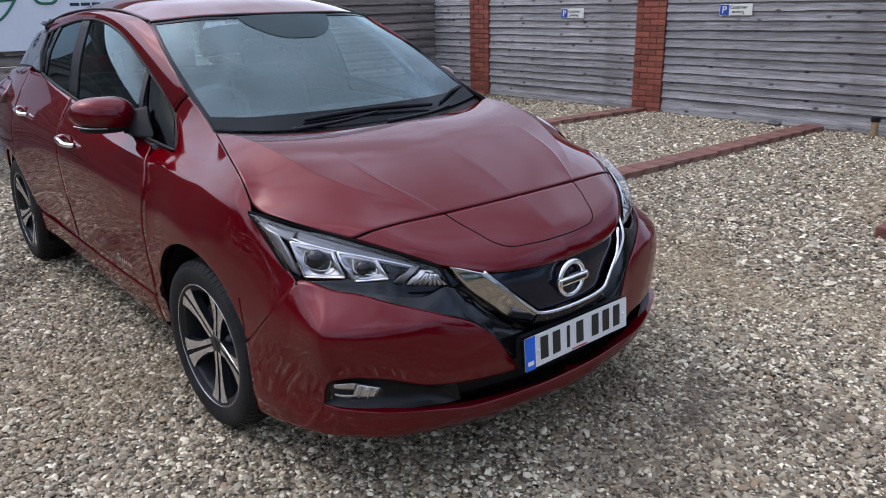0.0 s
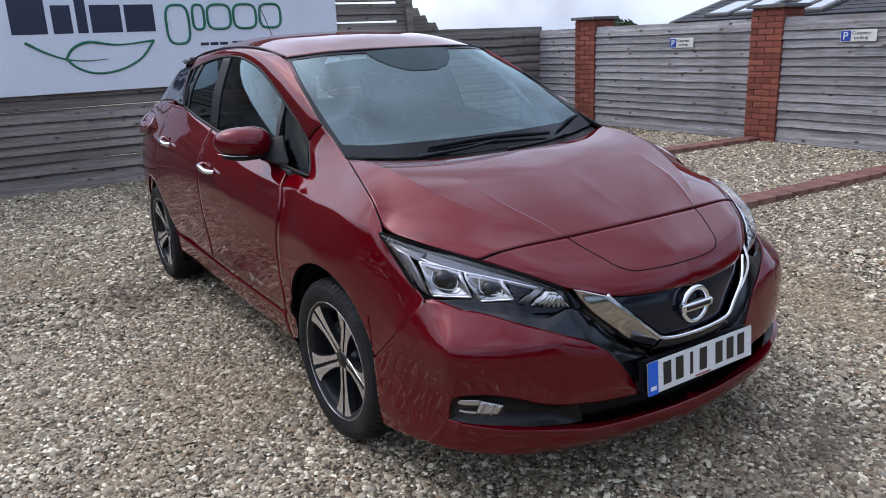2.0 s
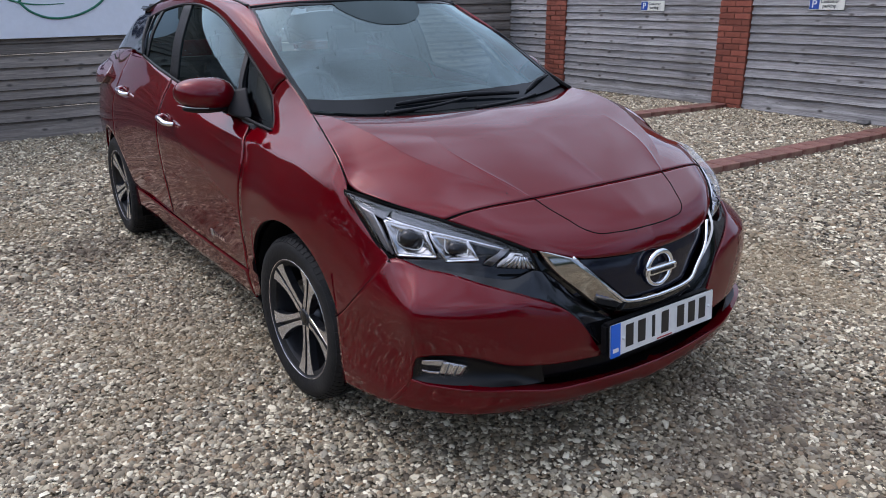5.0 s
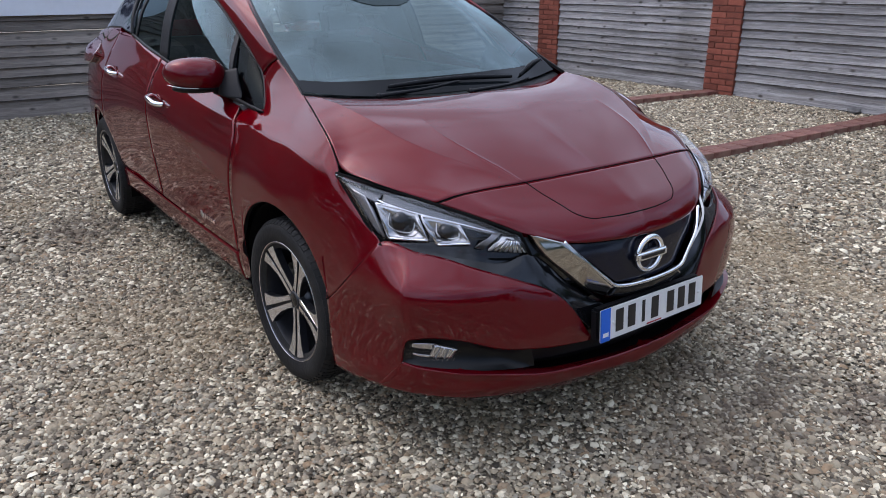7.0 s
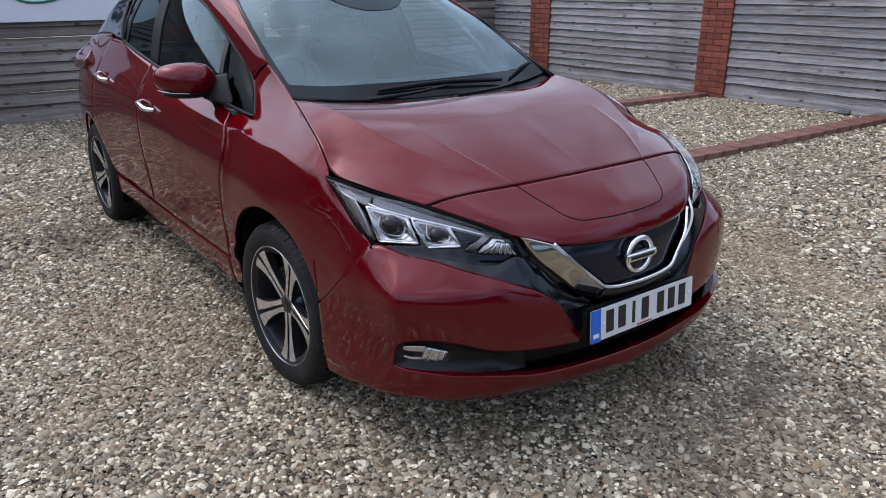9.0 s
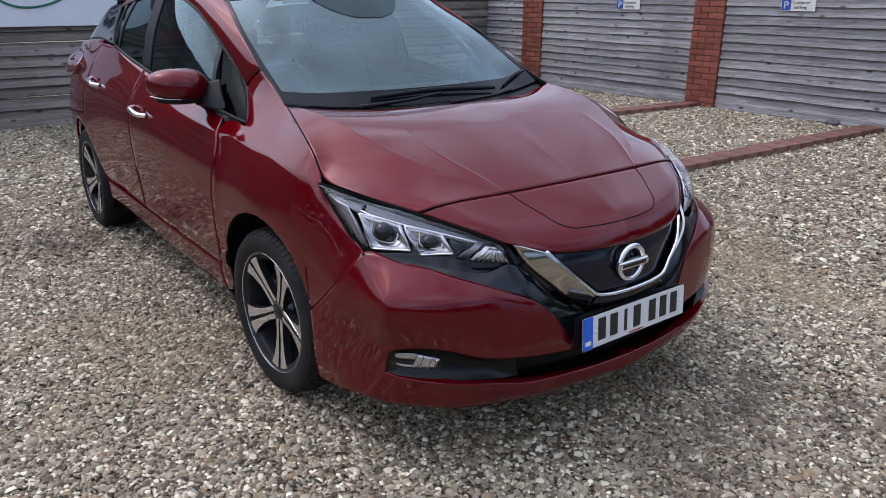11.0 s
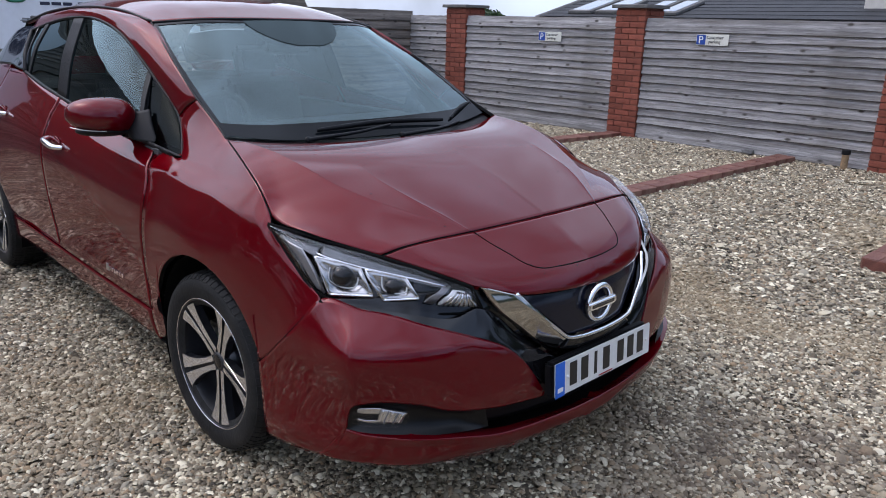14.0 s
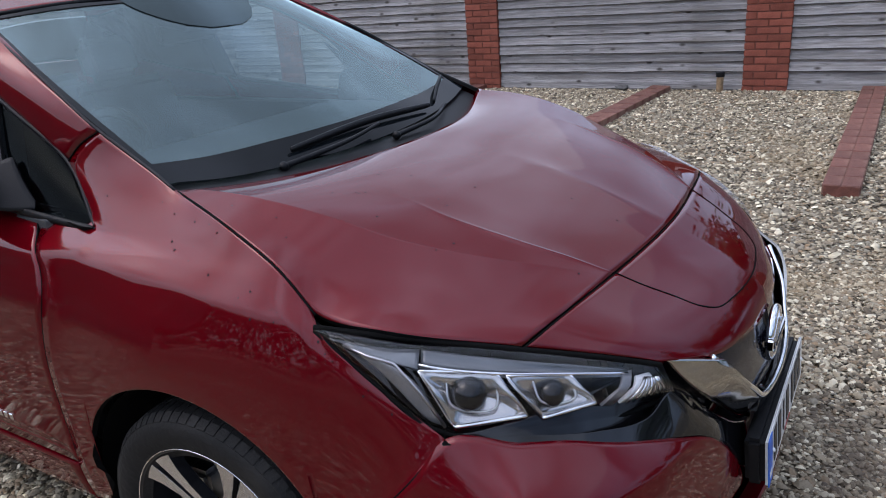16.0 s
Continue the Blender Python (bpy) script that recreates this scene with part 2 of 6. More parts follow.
def pebble_mat(name="pebble", bed=False):
    m = mat(name, (0.3, 0.28, 0.25), 0.75, 0, 0, 0.12, 60, 0.25, 150, spec=0.35)
    nt = m.node_tree
    n = nt.nodes
    geo = n.new("ShaderNodeNewGeometry")
    ramp = n.new("ShaderNodeValToRGB")
    cols = [(0.0, (0.052, 0.042, 0.03)), (0.12, (0.134, 0.105, 0.071)), (0.26, (0.258, 0.212, 0.147)), (0.38, (0.433, 0.355, 0.236)), (0.5, (0.309, 0.28, 0.214)), (0.62, (0.319, 0.22, 0.129)), (0.74, (0.206, 0.172, 0.12)), (0.84, (0.536, 0.465, 0.329)), (0.94, (0.742, 0.655, 0.481)), (1.0, (0.927, 0.85, 0.65))]
    el = ramp.color_ramp.elements
    while len(el) < len(cols):
        el.new(0.5)
    for e, (pos, c) in zip(el, cols):
        e.position, e.color = pos, (*c, 1)
    link(nt, geo.outputs["Random Per Island"], ramp.inputs[0])
    hs = [x for x in n if x.type == "HUE_SAT"]
    first = [x for x in hs if x.inputs["Color"].links[0].from_node.type == "RGB"][0]
    # damp, muddy patches
    tc = n.new("ShaderNodeTexCoord")
    mud = n.new("ShaderNodeTexNoise")
    mud.inputs["Scale"].default_value, mud.inputs["Detail"].default_value = 0.75, 4
    link(nt, tc.outputs["Object"], mud.inputs[0])
    mr = n.new("ShaderNodeMapRange")
    mr.inputs[1].default_value, mr.inputs[2].default_value, mr.inputs[3].default_value, mr.inputs[4].default_value = 0.54, 0.68, 0.0, 0.5
    link(nt, mud.outputs[0], mr.inputs[0])
    mx = n.new("ShaderNodeMixRGB")
    mx.inputs[2].default_value = (0.30, 0.225, 0.130, 1)
    link(nt, mr.outputs[0], mx.inputs[0])
    link(nt, ramp.outputs[0], mx.inputs[1])
    # earth shows between the stones in a few worn places
    worn = None
    for spot, reach in (((0.45, -1.12, 0), 0.50), ((0.05, -1.30, 0), 0.34), ((0.75, -1.55, 0), 0.30), ((-1.15, 2.45, 0), 0.38)):
        away = n.new("ShaderNodeVectorMath")
        away.operation = "DISTANCE"
        away.inputs[1].default_value = spot
        link(nt, tc.outputs["Object"], away.inputs[0])
        ring = n.new("ShaderNodeMapRange")
        ring.inputs[1].default_value, ring.inputs[2].default_value, ring.inputs[3].default_value, ring.inputs[4].default_value = 0.1, reach, 1.0, 0.0
        link(nt, away.outputs["Value"], ring.inputs[0])
        if worn:
            most = n.new("ShaderNodeMath")
            most.operation = "MAXIMUM"
            link(nt, worn, most.inputs[0])
            link(nt, ring.outputs[0], most.inputs[1])
            worn = most.outputs[0]
        else:
            worn = ring.outputs[0]
    patchy = n.new("ShaderNodeTexNoise")
    patchy.inputs["Scale"].default_value, patchy.inputs["Detail"].default_value = 7.0, 5
    link(nt, tc.outputs["Object"], patchy.inputs[0])
    pr = n.new("ShaderNodeMapRange")
    pr.inputs[1].default_value, pr.inputs[2].default_value, pr.inputs[3].default_value, pr.inputs[4].default_value = 0.38, 0.62, 0.15, 0.85
    link(nt, patchy.outputs[0], pr.inputs[0])
    wf = n.new("ShaderNodeMath")
    wf.operation = "MULTIPLY"
    link(nt, worn, wf.inputs[0])
    link(nt, pr.outputs[0], wf.inputs[1])
    mx2 = n.new("ShaderNodeMixRGB")
    mx2.inputs[2].default_value = (0.115, 0.085, 0.060, 1)
    link(nt, wf.outputs[0], mx2.inputs[0])
    link(nt, mx.outputs[0], mx2.inputs[1])
    link(nt, mx2.outputs[0], first.inputs["Color"])
    if bed:
        cell = n.new("ShaderNodeTexVoronoi")
        cell.inputs["Scale"].default_value = 62
        link(nt, tc.outputs["Object"], cell.inputs[0])
        pick = n.new("ShaderNodeSeparateColor")
        link(nt, cell.outputs["Color"], pick.inputs[0])
        link(nt, pick.outputs[0], ramp.inputs[0])
        lump = n.new("ShaderNodeBump")
        lump.invert = True
        lump.inputs["Strength"].default_value, lump.inputs["Distance"].default_value = 1.0, 0.012
        link(nt, cell.outputs["Distance"], lump.inputs["Height"])
        link(nt, lump.outputs[0], n["Principled BSDF"].inputs["Normal"])
        # stone colours dimmed: earth and painted shade in the gaps between stones
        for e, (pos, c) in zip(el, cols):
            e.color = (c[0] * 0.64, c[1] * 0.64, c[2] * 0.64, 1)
    return m


PEBBLE = pebble_mat()
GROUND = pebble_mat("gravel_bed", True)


def add_knots(m):
    """Dark knots and fine cracks along the grain of a board material."""
    nt = m.node_tree
    n = nt.nodes
    p = n["Principled BSDF"]
    src = p.inputs["Base Color"].links[0].from_socket
    tc = n.new("ShaderNodeTexCoord")
    info = n.new("ShaderNodeObjectInfo")
    shift = n.new("ShaderNodeVectorMath")
    shift.operation = "MULTIPLY_ADD"
    comb = n.new("ShaderNodeCombineXYZ")
    link(nt, info.outputs["Random"], comb.inputs[0])
    link(nt, info.outputs["Random"], comb.inputs[2])
    shift.inputs[1].default_value = (37, 0, 13)
    link(nt, comb.outputs[0], shift.inputs[0])
    mp = n.new("ShaderNodeMapping")
    mp.inputs["Scale"].default_value = (4.2, 0.01, 9.0)
    link(nt, tc.outputs["Object"], mp.inputs[0])
    link(nt, mp.outputs[0], shift.inputs[2])
    vo = n.new("ShaderNodeTexVoronoi")
    vo.inputs["Scale"].default_value = 1.0
    link(nt, shift.outputs[0], vo.inputs[0])
    r = n.new("ShaderNodeMapRange")
    r.inputs[1].default_value, r.inputs[2].default_value, r.inputs[3].default_value, r.inputs[4].default_value = 0.08, 0.20, 1.0, 0.0
    link(nt, vo.outputs["Distance"], r.inputs[0])
    cr = n.new("ShaderNodeTexNoise")
    cr.inputs["Scale"].default_value = 1.0
    cr.inputs["Detail"].default_value = 3
    mp2 = n.new("ShaderNodeMapping")
    mp2.inputs["Scale"].default_value = (1.6, 1, 130)
    link(nt, tc.outputs["Object"], mp2.inputs[0])
    sh2 = n.new("ShaderNodeVectorMath")
    sh2.operation = "ADD"
    link(nt, mp2.outputs[0], sh2.inputs[0])
    link(nt, shift.outputs[0], sh2.inputs[1])
    link(nt, sh2.outputs[0], cr.inputs[0])
    r2 = n.new("ShaderNodeMapRange")
    r2.inputs[1].default_value, r2.inputs[2].default_value, r2.inputs[3].default_value, r2.inputs[4].default_value = 0.57, 0.70, 0.0, 0.6
    link(nt, cr.outputs[0], r2.inputs[0])
    mx = n.new("ShaderNodeMath")
    mx.operation = "MAXIMUM"
    link(nt, r.outputs[0], mx.inputs[0])
    link(nt, r2.outputs[0], mx.inputs[1])
    mix = n.new("ShaderNodeMixRGB")
    link(nt, mx.outputs[0], mix.inputs[0])
    link(nt, src, mix.inputs[1])
    mix.inputs[2].default_value = (0.07, 0.062, 0.055, 1)
    link(nt, mix.outputs[0], p.inputs["Base Color"])


add_knots(WOOD)
add_knots(WOODB)


# ---- building helpers ----
def add(name, verts, faces, material, parent=None, label="", smooth=True, flat=()):
    me = bpy.data.meshes.new(name)
    me.from_pydata([tuple(v) for v in verts], [], faces)
    me.validate()
    if smooth:
        s = [True] * len(me.polygons)
        for i in flat:
            s[i] = False
        me.polygons.foreach_set("use_smooth", s)
    me.materials.append(material)
    ob = new(name, me)
    if parent:
        ob.parent = parent
    if label:
        ob["label"] = label
    return ob


def part(name, bm, material, parent=None, label="", smooth=False):
    me = bpy.data.meshes.new(name)
    bm.to_mesh(me)
    bm.free()
    if smooth:
        me.polygons.foreach_set("use_smooth", [True] * len(me.polygons))
    me.materials.append(material)
    ob = new(name, me)
    if parent:
        ob.parent = parent
    if label:
        ob["label"] = label
    return ob


def box_bm(size, at=(0, 0, 0), bevel=0.0, seg=2, bm=None):
    bm = bm or bmesh.new()
    r = bmesh.ops.create_cube(bm, size=1)
    vs = r["verts"]
    bmesh.ops.scale(bm, vec=size, verts=vs)
    if bevel:
        es = list({e for v in vs for e in v.link_edges})
        r = bmesh.ops.bevel(bm, geom=es, offset=bevel, segments=seg, affect="EDGES")
        vs = list({v for f in r["faces"] for v in f.verts} | {v for v in vs if v.is_valid})
    bmesh.ops.translate(bm, vec=at, verts=vs)
    return bm


def empty(name, label, category, group="", kind="", at=(0, 0, 0)):
    e = new(name)
    e.location = at
    return tagged(e, label, category, group, kind)


def spline(pts, n):
    """n points on a smooth line through pts, evenly spaced."""
    p = np.array(pts, float)
    if len(p) == 2:
        return p[0] + np.linspace(0, 1, n)[:, None] * (p[1] - p[0])
    t = np.concatenate(([0], np.cumsum(np.maximum(np.linalg.norm(np.diff(p, axis=0), axis=1), 1e-6) ** 0.75)))
    d = np.empty_like(p)
    for i in range(len(p)):
        if i == 0:
            d[i] = (p[1] - p[0]) / (t[1] - t[0])
        elif i == len(p) - 1:
            d[i] = (p[-1] - p[-2]) / (t[-1] - t[-2])
        else:
            a, b = t[i] - t[i - 1], t[i + 1] - t[i]
            d[i] = ((p[i] - p[i - 1]) / a * b + (p[i + 1] - p[i]) / b * a) / (a + b)
    m = max(200, n * 4)
    tt = np.linspace(0, t[-1], m)
    k = np.clip(np.searchsorted(t, tt, side="right") - 1, 0, len(p) - 2)
    h = (t[k + 1] - t[k])[:, None]
    u = ((tt - t[k])[:, None]) / h
    q = (2 * u**3 - 3 * u**2 + 1) * p[k] + (u**3 - 2 * u**2 + u) * h * d[k] + (-2 * u**3 + 3 * u**2) * p[k + 1] + (u**3 - u**2) * h * d[k + 1]
    a = np.concatenate(([0], np.cumsum(np.linalg.norm(np.diff(q, axis=0), axis=1))))
    s = np.linspace(0, a[-1], n)
    return np.stack([np.interp(s, a, q[:, j]) for j in range(q.shape[1])], 1)


def cubic(xs, ys, x):
    """Smooth interpolation of rows ys at xs, at the values x."""
    xs, ys, x = np.asarray(xs, float), np.asarray(ys, float), np.asarray(x, float)
    d = np.gradient(ys, xs, axis=0)
    k = np.clip(np.searchsorted(xs, x, side="right") - 1, 0, len(xs) - 2)
    h = xs[k + 1] - xs[k]
    u = np.clip((x - xs[k]) / h, -0.5, 1.5)
    if ys.ndim > 1:
        h, u = h[:, None], u[:, None]
    return (2 * u**3 - 3 * u**2 + 1) * ys[k] + (u**3 - 2 * u**2 + u) * h * d[k] + (-2 * u**3 + 3 * u**2) * ys[k + 1] + (u**3 - u**2) * h * d[k + 1]


def loft(curves, nu, nv):
    rows = np.stack([spline(c, nu) for c in curves])
    if len(rows) == 2:
        return rows[0] + np.linspace(0, 1, nv)[:, None, None] * (rows[1] - rows[0])
    t = np.linspace(0, len(rows) - 1, len(rows))
    gap = np.linalg.norm(np.diff(rows, axis=0), axis=2).mean(1)
    t = np.concatenate(([0], np.cumsum(gap)))
    tt = np.linspace(0, t[-1], nv)
    flat = rows.reshape(len(rows), -1)
    return cubic(t, flat, tt).reshape(nv, nu, 3)


CENTRE = np.array((0, 1.1, 0.55))


def normals(g):
    du = np.gradient(g, axis=1)
    dv = np.gradient(g, axis=0)
    n = np.cross(du, dv)
    n /= np.maximum(np.linalg.norm(n, axis=2), 1e-9)[..., None]
    if ((n * (g - CENTRE)).sum(2)).mean() < 0:
        n = -n
    return n


def skin(name, g, material, parent, label="", gap=0.0025, thick=0.014, lift=0.0, mirror=False, rim_mat=None):
    """A panel: the grid of points g, drawn in by gap at its rim and folded inwards by thick."""
    g = np.array(g, float)
    n = normals(g)
    g = g + n * lift
    if gap:
        o = g.copy()
        for a, b in ((0, 1), (-1, -2)):
            w = o[b] - o[a]
            g[a] += w / np.maximum(np.linalg.norm(w, axis=1), 1e-6)[:, None] * np.minimum(gap, 0.6 * np.linalg.norm(w, axis=1))[:, None]
            w = o[:, b] - o[:, a]
            g[:, a] += w / np.maximum(np.linalg.norm(w, axis=1), 1e-6)[:, None] * np.minimum(gap, 0.6 * np.linalg.norm(w, axis=1))[:, None]
    nv, nu = g.shape[:2]
    verts = g.reshape(-1, 3)
    idx = np.arange(nv * nu).reshape(nv, nu)
    a, b, c, d = idx[:-1, :-1].ravel(), idx[:-1, 1:].ravel(), idx[1:, 1:].ravel(), idx[1:, :-1].ravel()
    fn = np.cross(verts[b] - verts[a], verts[d] - verts[a])
    turn = (fn * n[:-1, :-1].reshape(-1, 3)).sum() < 0
    faces = np.stack((a, d, c, b) if turn else (a, b, c, d), 1).tolist()
    top = len(faces)
    if thick:
        rim = np.concatenate((idx[0], idx[1:, -1], idx[-1, -2::-1], idx[-2:0:-1, 0]))
        low = verts[rim] - n.reshape(-1, 3)[rim] * thick
        base = len(verts)
        verts = np.concatenate((verts, low))
        m = len(rim)
        for i in range(m):
            j = (i + 1) % m
            q = (rim[i], base + i, base + j, rim[j])
            faces.append(q[::-1] if turn else q)
    if mirror:
        verts = verts * (-1, 1, 1)
        faces = [f[::-1] for f in faces]
    ob = add(name, verts, faces, material, parent, label, True, range(top, len(faces)))
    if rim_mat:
        # flange faces are coloured dark to stand in for shade in the shut line
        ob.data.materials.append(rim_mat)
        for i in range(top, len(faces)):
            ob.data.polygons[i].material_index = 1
    return ob


def both(name, g, material, parent, label="", **kw):
    return skin(name, g, material, parent, label, **kw), skin(name, g, material, parent, label, mirror=True, **kw)


def tube(name, pts, r, material, parent=None, label="", n=60, sides=6, close=False, flatten=1.0):
    p = spline(pts, n) if n else np.array(pts, float)
    n = len(p)
    t = np.gradient(p, axis=0)
    t /= np.linalg.norm(t, axis=1)[:, None]
    up = np.array((0, 0, 1.0)) if abs(t[:, 2]).max() < 0.95 else np.array((0.3, 1.0, 0.2))
    u = np.cross(t, up)
    u /= np.linalg.norm(u, axis=1)[:, None]
    w = np.cross(u, t)
    rr = np.broadcast_to(np.asarray(r, float), (n,))
    a = np.linspace(0, 2 * np.pi, sides, endpoint=False)
    v = p[:, None] + (u[:, None] * np.cos(a)[None, :, None] + w[:, None] * np.sin(a)[None, :, None] * flatten) * rr[:, None, None]
    faces = []
    for i in range(n - 1):
        for j in range(sides):
            k = (j + 1) % sides
            faces.append((i * sides + j, i * sides + k, (i + 1) * sides + k, (i + 1) * sides + j))
    faces.append(tuple(range(sides))[::-1])
    faces.append(tuple((n - 1) * sides + j for j in range(sides)))
    return add(name, v.reshape(-1, 3), faces, material, parent, label)


def lathe(name, profile, material, parent=None, label="", seg=64, smooth=True):
    """Turns (radius, x) pairs round the x axis."""
    pr = np.array(profile, float)
    a = np.linspace(0, 2 * np.pi, seg, endpoint=False)
    v = np.stack([np.broadcast_to(pr[:, 1][None], (seg, len(pr))), np.cos(a)[:, None] * pr[:, 0], np.sin(a)[:, None] * pr[:, 0]], 2).reshape(-1, 3)
    m = len(pr)
    f = []
    for i in range(seg):
        j = (i + 1) % seg
        for k in range(m - 1):
            f.append((i * m + k, j * m + k, j * m + k + 1, i * m + k + 1))
    return add(name, v, f, material, parent, label, smooth)


def lettering(name, words, height, m, material, parent, label=""):
    cu = bpy.data.curves.new(name, "FONT")
    cu.body, cu.size, cu.extrude, cu.align_x = words, height, 0.001, "LEFT"
    tmp = bpy.data.objects.new(name, cu)
    scene.collection.objects.link(tmp)
    dg = bpy.context.evaluated_depsgraph_get()
    me = bpy.data.meshes.new_from_object(tmp.evaluated_get(dg))
    bpy.data.objects.remove(tmp)
    me.transform(m)
    me.materials.clear()
    me.materials.append(material)
    ob = new(name, me)
    ob.parent = parent
    if label:
        ob["label"] = label
    return ob


# ---- ground ----
def ground_z(x, y):
    x = np.asarray(x, float)
    return 0.035 * np.clip((x + 0.4) / 1.4, 0, 1) ** 1.3 + 0.05 * np.clip((x - 1.0) / 5.8, 0, 1)


def make_ground():
    xs = np.concatenate(([-400, -60, -20], np.linspace(-8, 9, 70), [20, 60, 400]))
    ys = np.concatenate(([-400, -60, -20], np.linspace(-8, 9, 70), [20, 60, 400]))
    X, Y = np.meshgrid(xs, ys)
    rng = np.random.default_rng(3)
    Z = ground_z(X, Y) - 0.012 + 0.004 * rng.standard_normal(X.shape) * (np.abs(X) < 8)
    v = np.stack([X, Y, Z], 2).reshape(-1, 3)
    n = len(xs)
    f = [(j * n + i, j * n + i + 1, (j + 1) * n + i + 1, (j + 1) * n + i) for j in range(len(ys) - 1) for i in range(n - 1)]
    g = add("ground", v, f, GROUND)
    tagged(g, "pale brown gravel yard, flat and loose", "ground", kind="structure")


make_ground()


# ---- fences, pillars, kerbs ----
def board_mesh(length, height, rng, thick=0.022, dirx=True):
    """A feather-edge board along x, its face towards -y; lower edge thick, upper edge thin, slightly wavy."""
    n = 15
    xs = np.linspace(0, length, n)
    wl = rng.normal(0, 0.0025, n)
    wu = rng.normal(0, 0.0025, n)
    bow = rng.normal(0, 0.003, n)
    v, f = [], []
    for i in range(n):
        v += [(xs[i], -thick + bow[i] + 0.003, wl[i]), (xs[i], -thick + bow[i], wl[i] + 0.006 + rng.uniform(0, 0.003)), (xs[i], -0.008 + bow[i], height + 0.02 + wu[i]), (xs[i], 0, height + 0.02 + wu[i]), (xs[i], 0, wl[i])]
    for i in range(n - 1):
        for k in range(5):
            a, b = i * 5 + k, i * 5 + (k + 1) % 5
            f.append((a, a + 5, b + 5, b))
    f += [(0, 1, 2, 3, 4), tuple((n - 1) * 5 + k for k in (4, 3, 2, 1, 0))]
    return v, f


def fence_panel(name, start, length, turn, z0, z1, material, pitch, seed, label, low=0.19, high=0.13):
    """Horizontal boards from start along the direction turn (degrees), with two posts behind."""
    rng = np.random.default_rng(seed)
    fence = empty(name, label, "fence", "yard fence", at=(start[0], start[1], 0))
    fence.rotation_euler = (0, 0, radians(turn))
    z = z0
    rows = []
    rows.append((z, low))
    z += low
    while z < z1 - high - 0.5 * pitch:
        h = pitch * (1 + rng.uniform(-0.06, 0.06))
        rows.append((z, h))
        z += h
    rows.append((z, z1 - z))
    for i, (zz, h) in enumerate(rows):
        v, f = board_mesh(length, h, rng, 0.040 if i else 0.046)
        b = add("board", v, f, material, fence, smooth=False)
        # the shadow line below each lap is painted on the lower edge
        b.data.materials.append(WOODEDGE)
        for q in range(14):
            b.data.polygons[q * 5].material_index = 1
        b.location = (0, rng.uniform(-0.004, 0.0), zz)
        b.rotation_euler = (0, radians(rng.normal(0, 0.10)), 0)
    return fence


FX = 6.80
GREY = "weathered grey horizontal feather-edge board fence panel"
PILLARS = [(6.61, 1.72), (3.375, 1.72), (0.06, 1.72), (-3.25, 1.72)]
fence_panel("fence", (FX, 7.75), 0.92, -90, 0.08, 1.58, WOOD, 0.108, 1, "short weathered grey board fence panel beside a brick pillar")
fence_panel("fence", (FX, 6.39), 2.79, -90, 0.08, 1.58, WOOD, 0.108, 2, GREY + " between brick pillars")
fence_panel("fence", (FX, 3.15), 2.87, -90, 0.08, 1.58, WOOD, 0.108, 3, GREY + " between brick pillars")
fence_panel("fence", (FX, -0.16), 2.87, -90, 0.08, 1.58, WOOD, 0.108, 4, GREY + " between brick pillars")
fence_panel("fence", (FX, -3.47), 3.2, -90, 0.08, 1.58, WOOD, 0.108, 5, GREY + " between brick pillars")
# the tall fence's unseen left stretch is lengthened to darken the wing's reflection
fence_panel("fence", (-8.0, 7.2), 11.85, 0, -0.01, 3.1, WOODB, 0.122, 6, "tall brown-grey board fence that carries the large sign", low=0.2)
fence_panel("fence", (4.05, 7.78), 2.78, 0, 0.03, 1.65, WOODB, 0.14, 7, "low dark weathered board fence panel in the yard corner", low=0.2)


def stepped_boards():
    """The sloping end where the tall fence steps down to the low one."""
    rng = np.random.default_rng(9)
    f = empty("fence", "sloping cut boards stepping down from tall to low fence", "fence", "yard fence", at=(3.95, 7.76, 0))
    for i, (z, l) in enumerate(((1.65, 0.75), (1.76, 0.56), (1.87, 0.42), (1.98, 0.30), (2.09, 0.2))):
        v, fc = board_mesh(l, 0.11, rng)
        v = [(x - (0.10 if x > l - 0.01 and zz > 0.05 else 0), y, zz) for x, y, zz in v]
        b = add("board", v, fc, WOODB, f, smooth=False)
        b.location = (0, 0, z)
    bm = box_bm((0.1, 0.1, 2.5), (-0.13, -0.58, 1.25), 0.006, 1)
    part("post", bm, WOODB, f, "dark square timber post")


stepped_boards()


def brick_mesh(name, size, bevel=0.004):
    bm = box_bm(size, (0, 0, 0), bevel, 1)
    rng = np.random.default_rng(5)
    for v in bm.verts:
        v.co += Vector(rng.normal(0, 0.0012, 3))
    me = bpy.data.meshes.new(name)
    bm.to_mesh(me)
    bm.free()
    return me


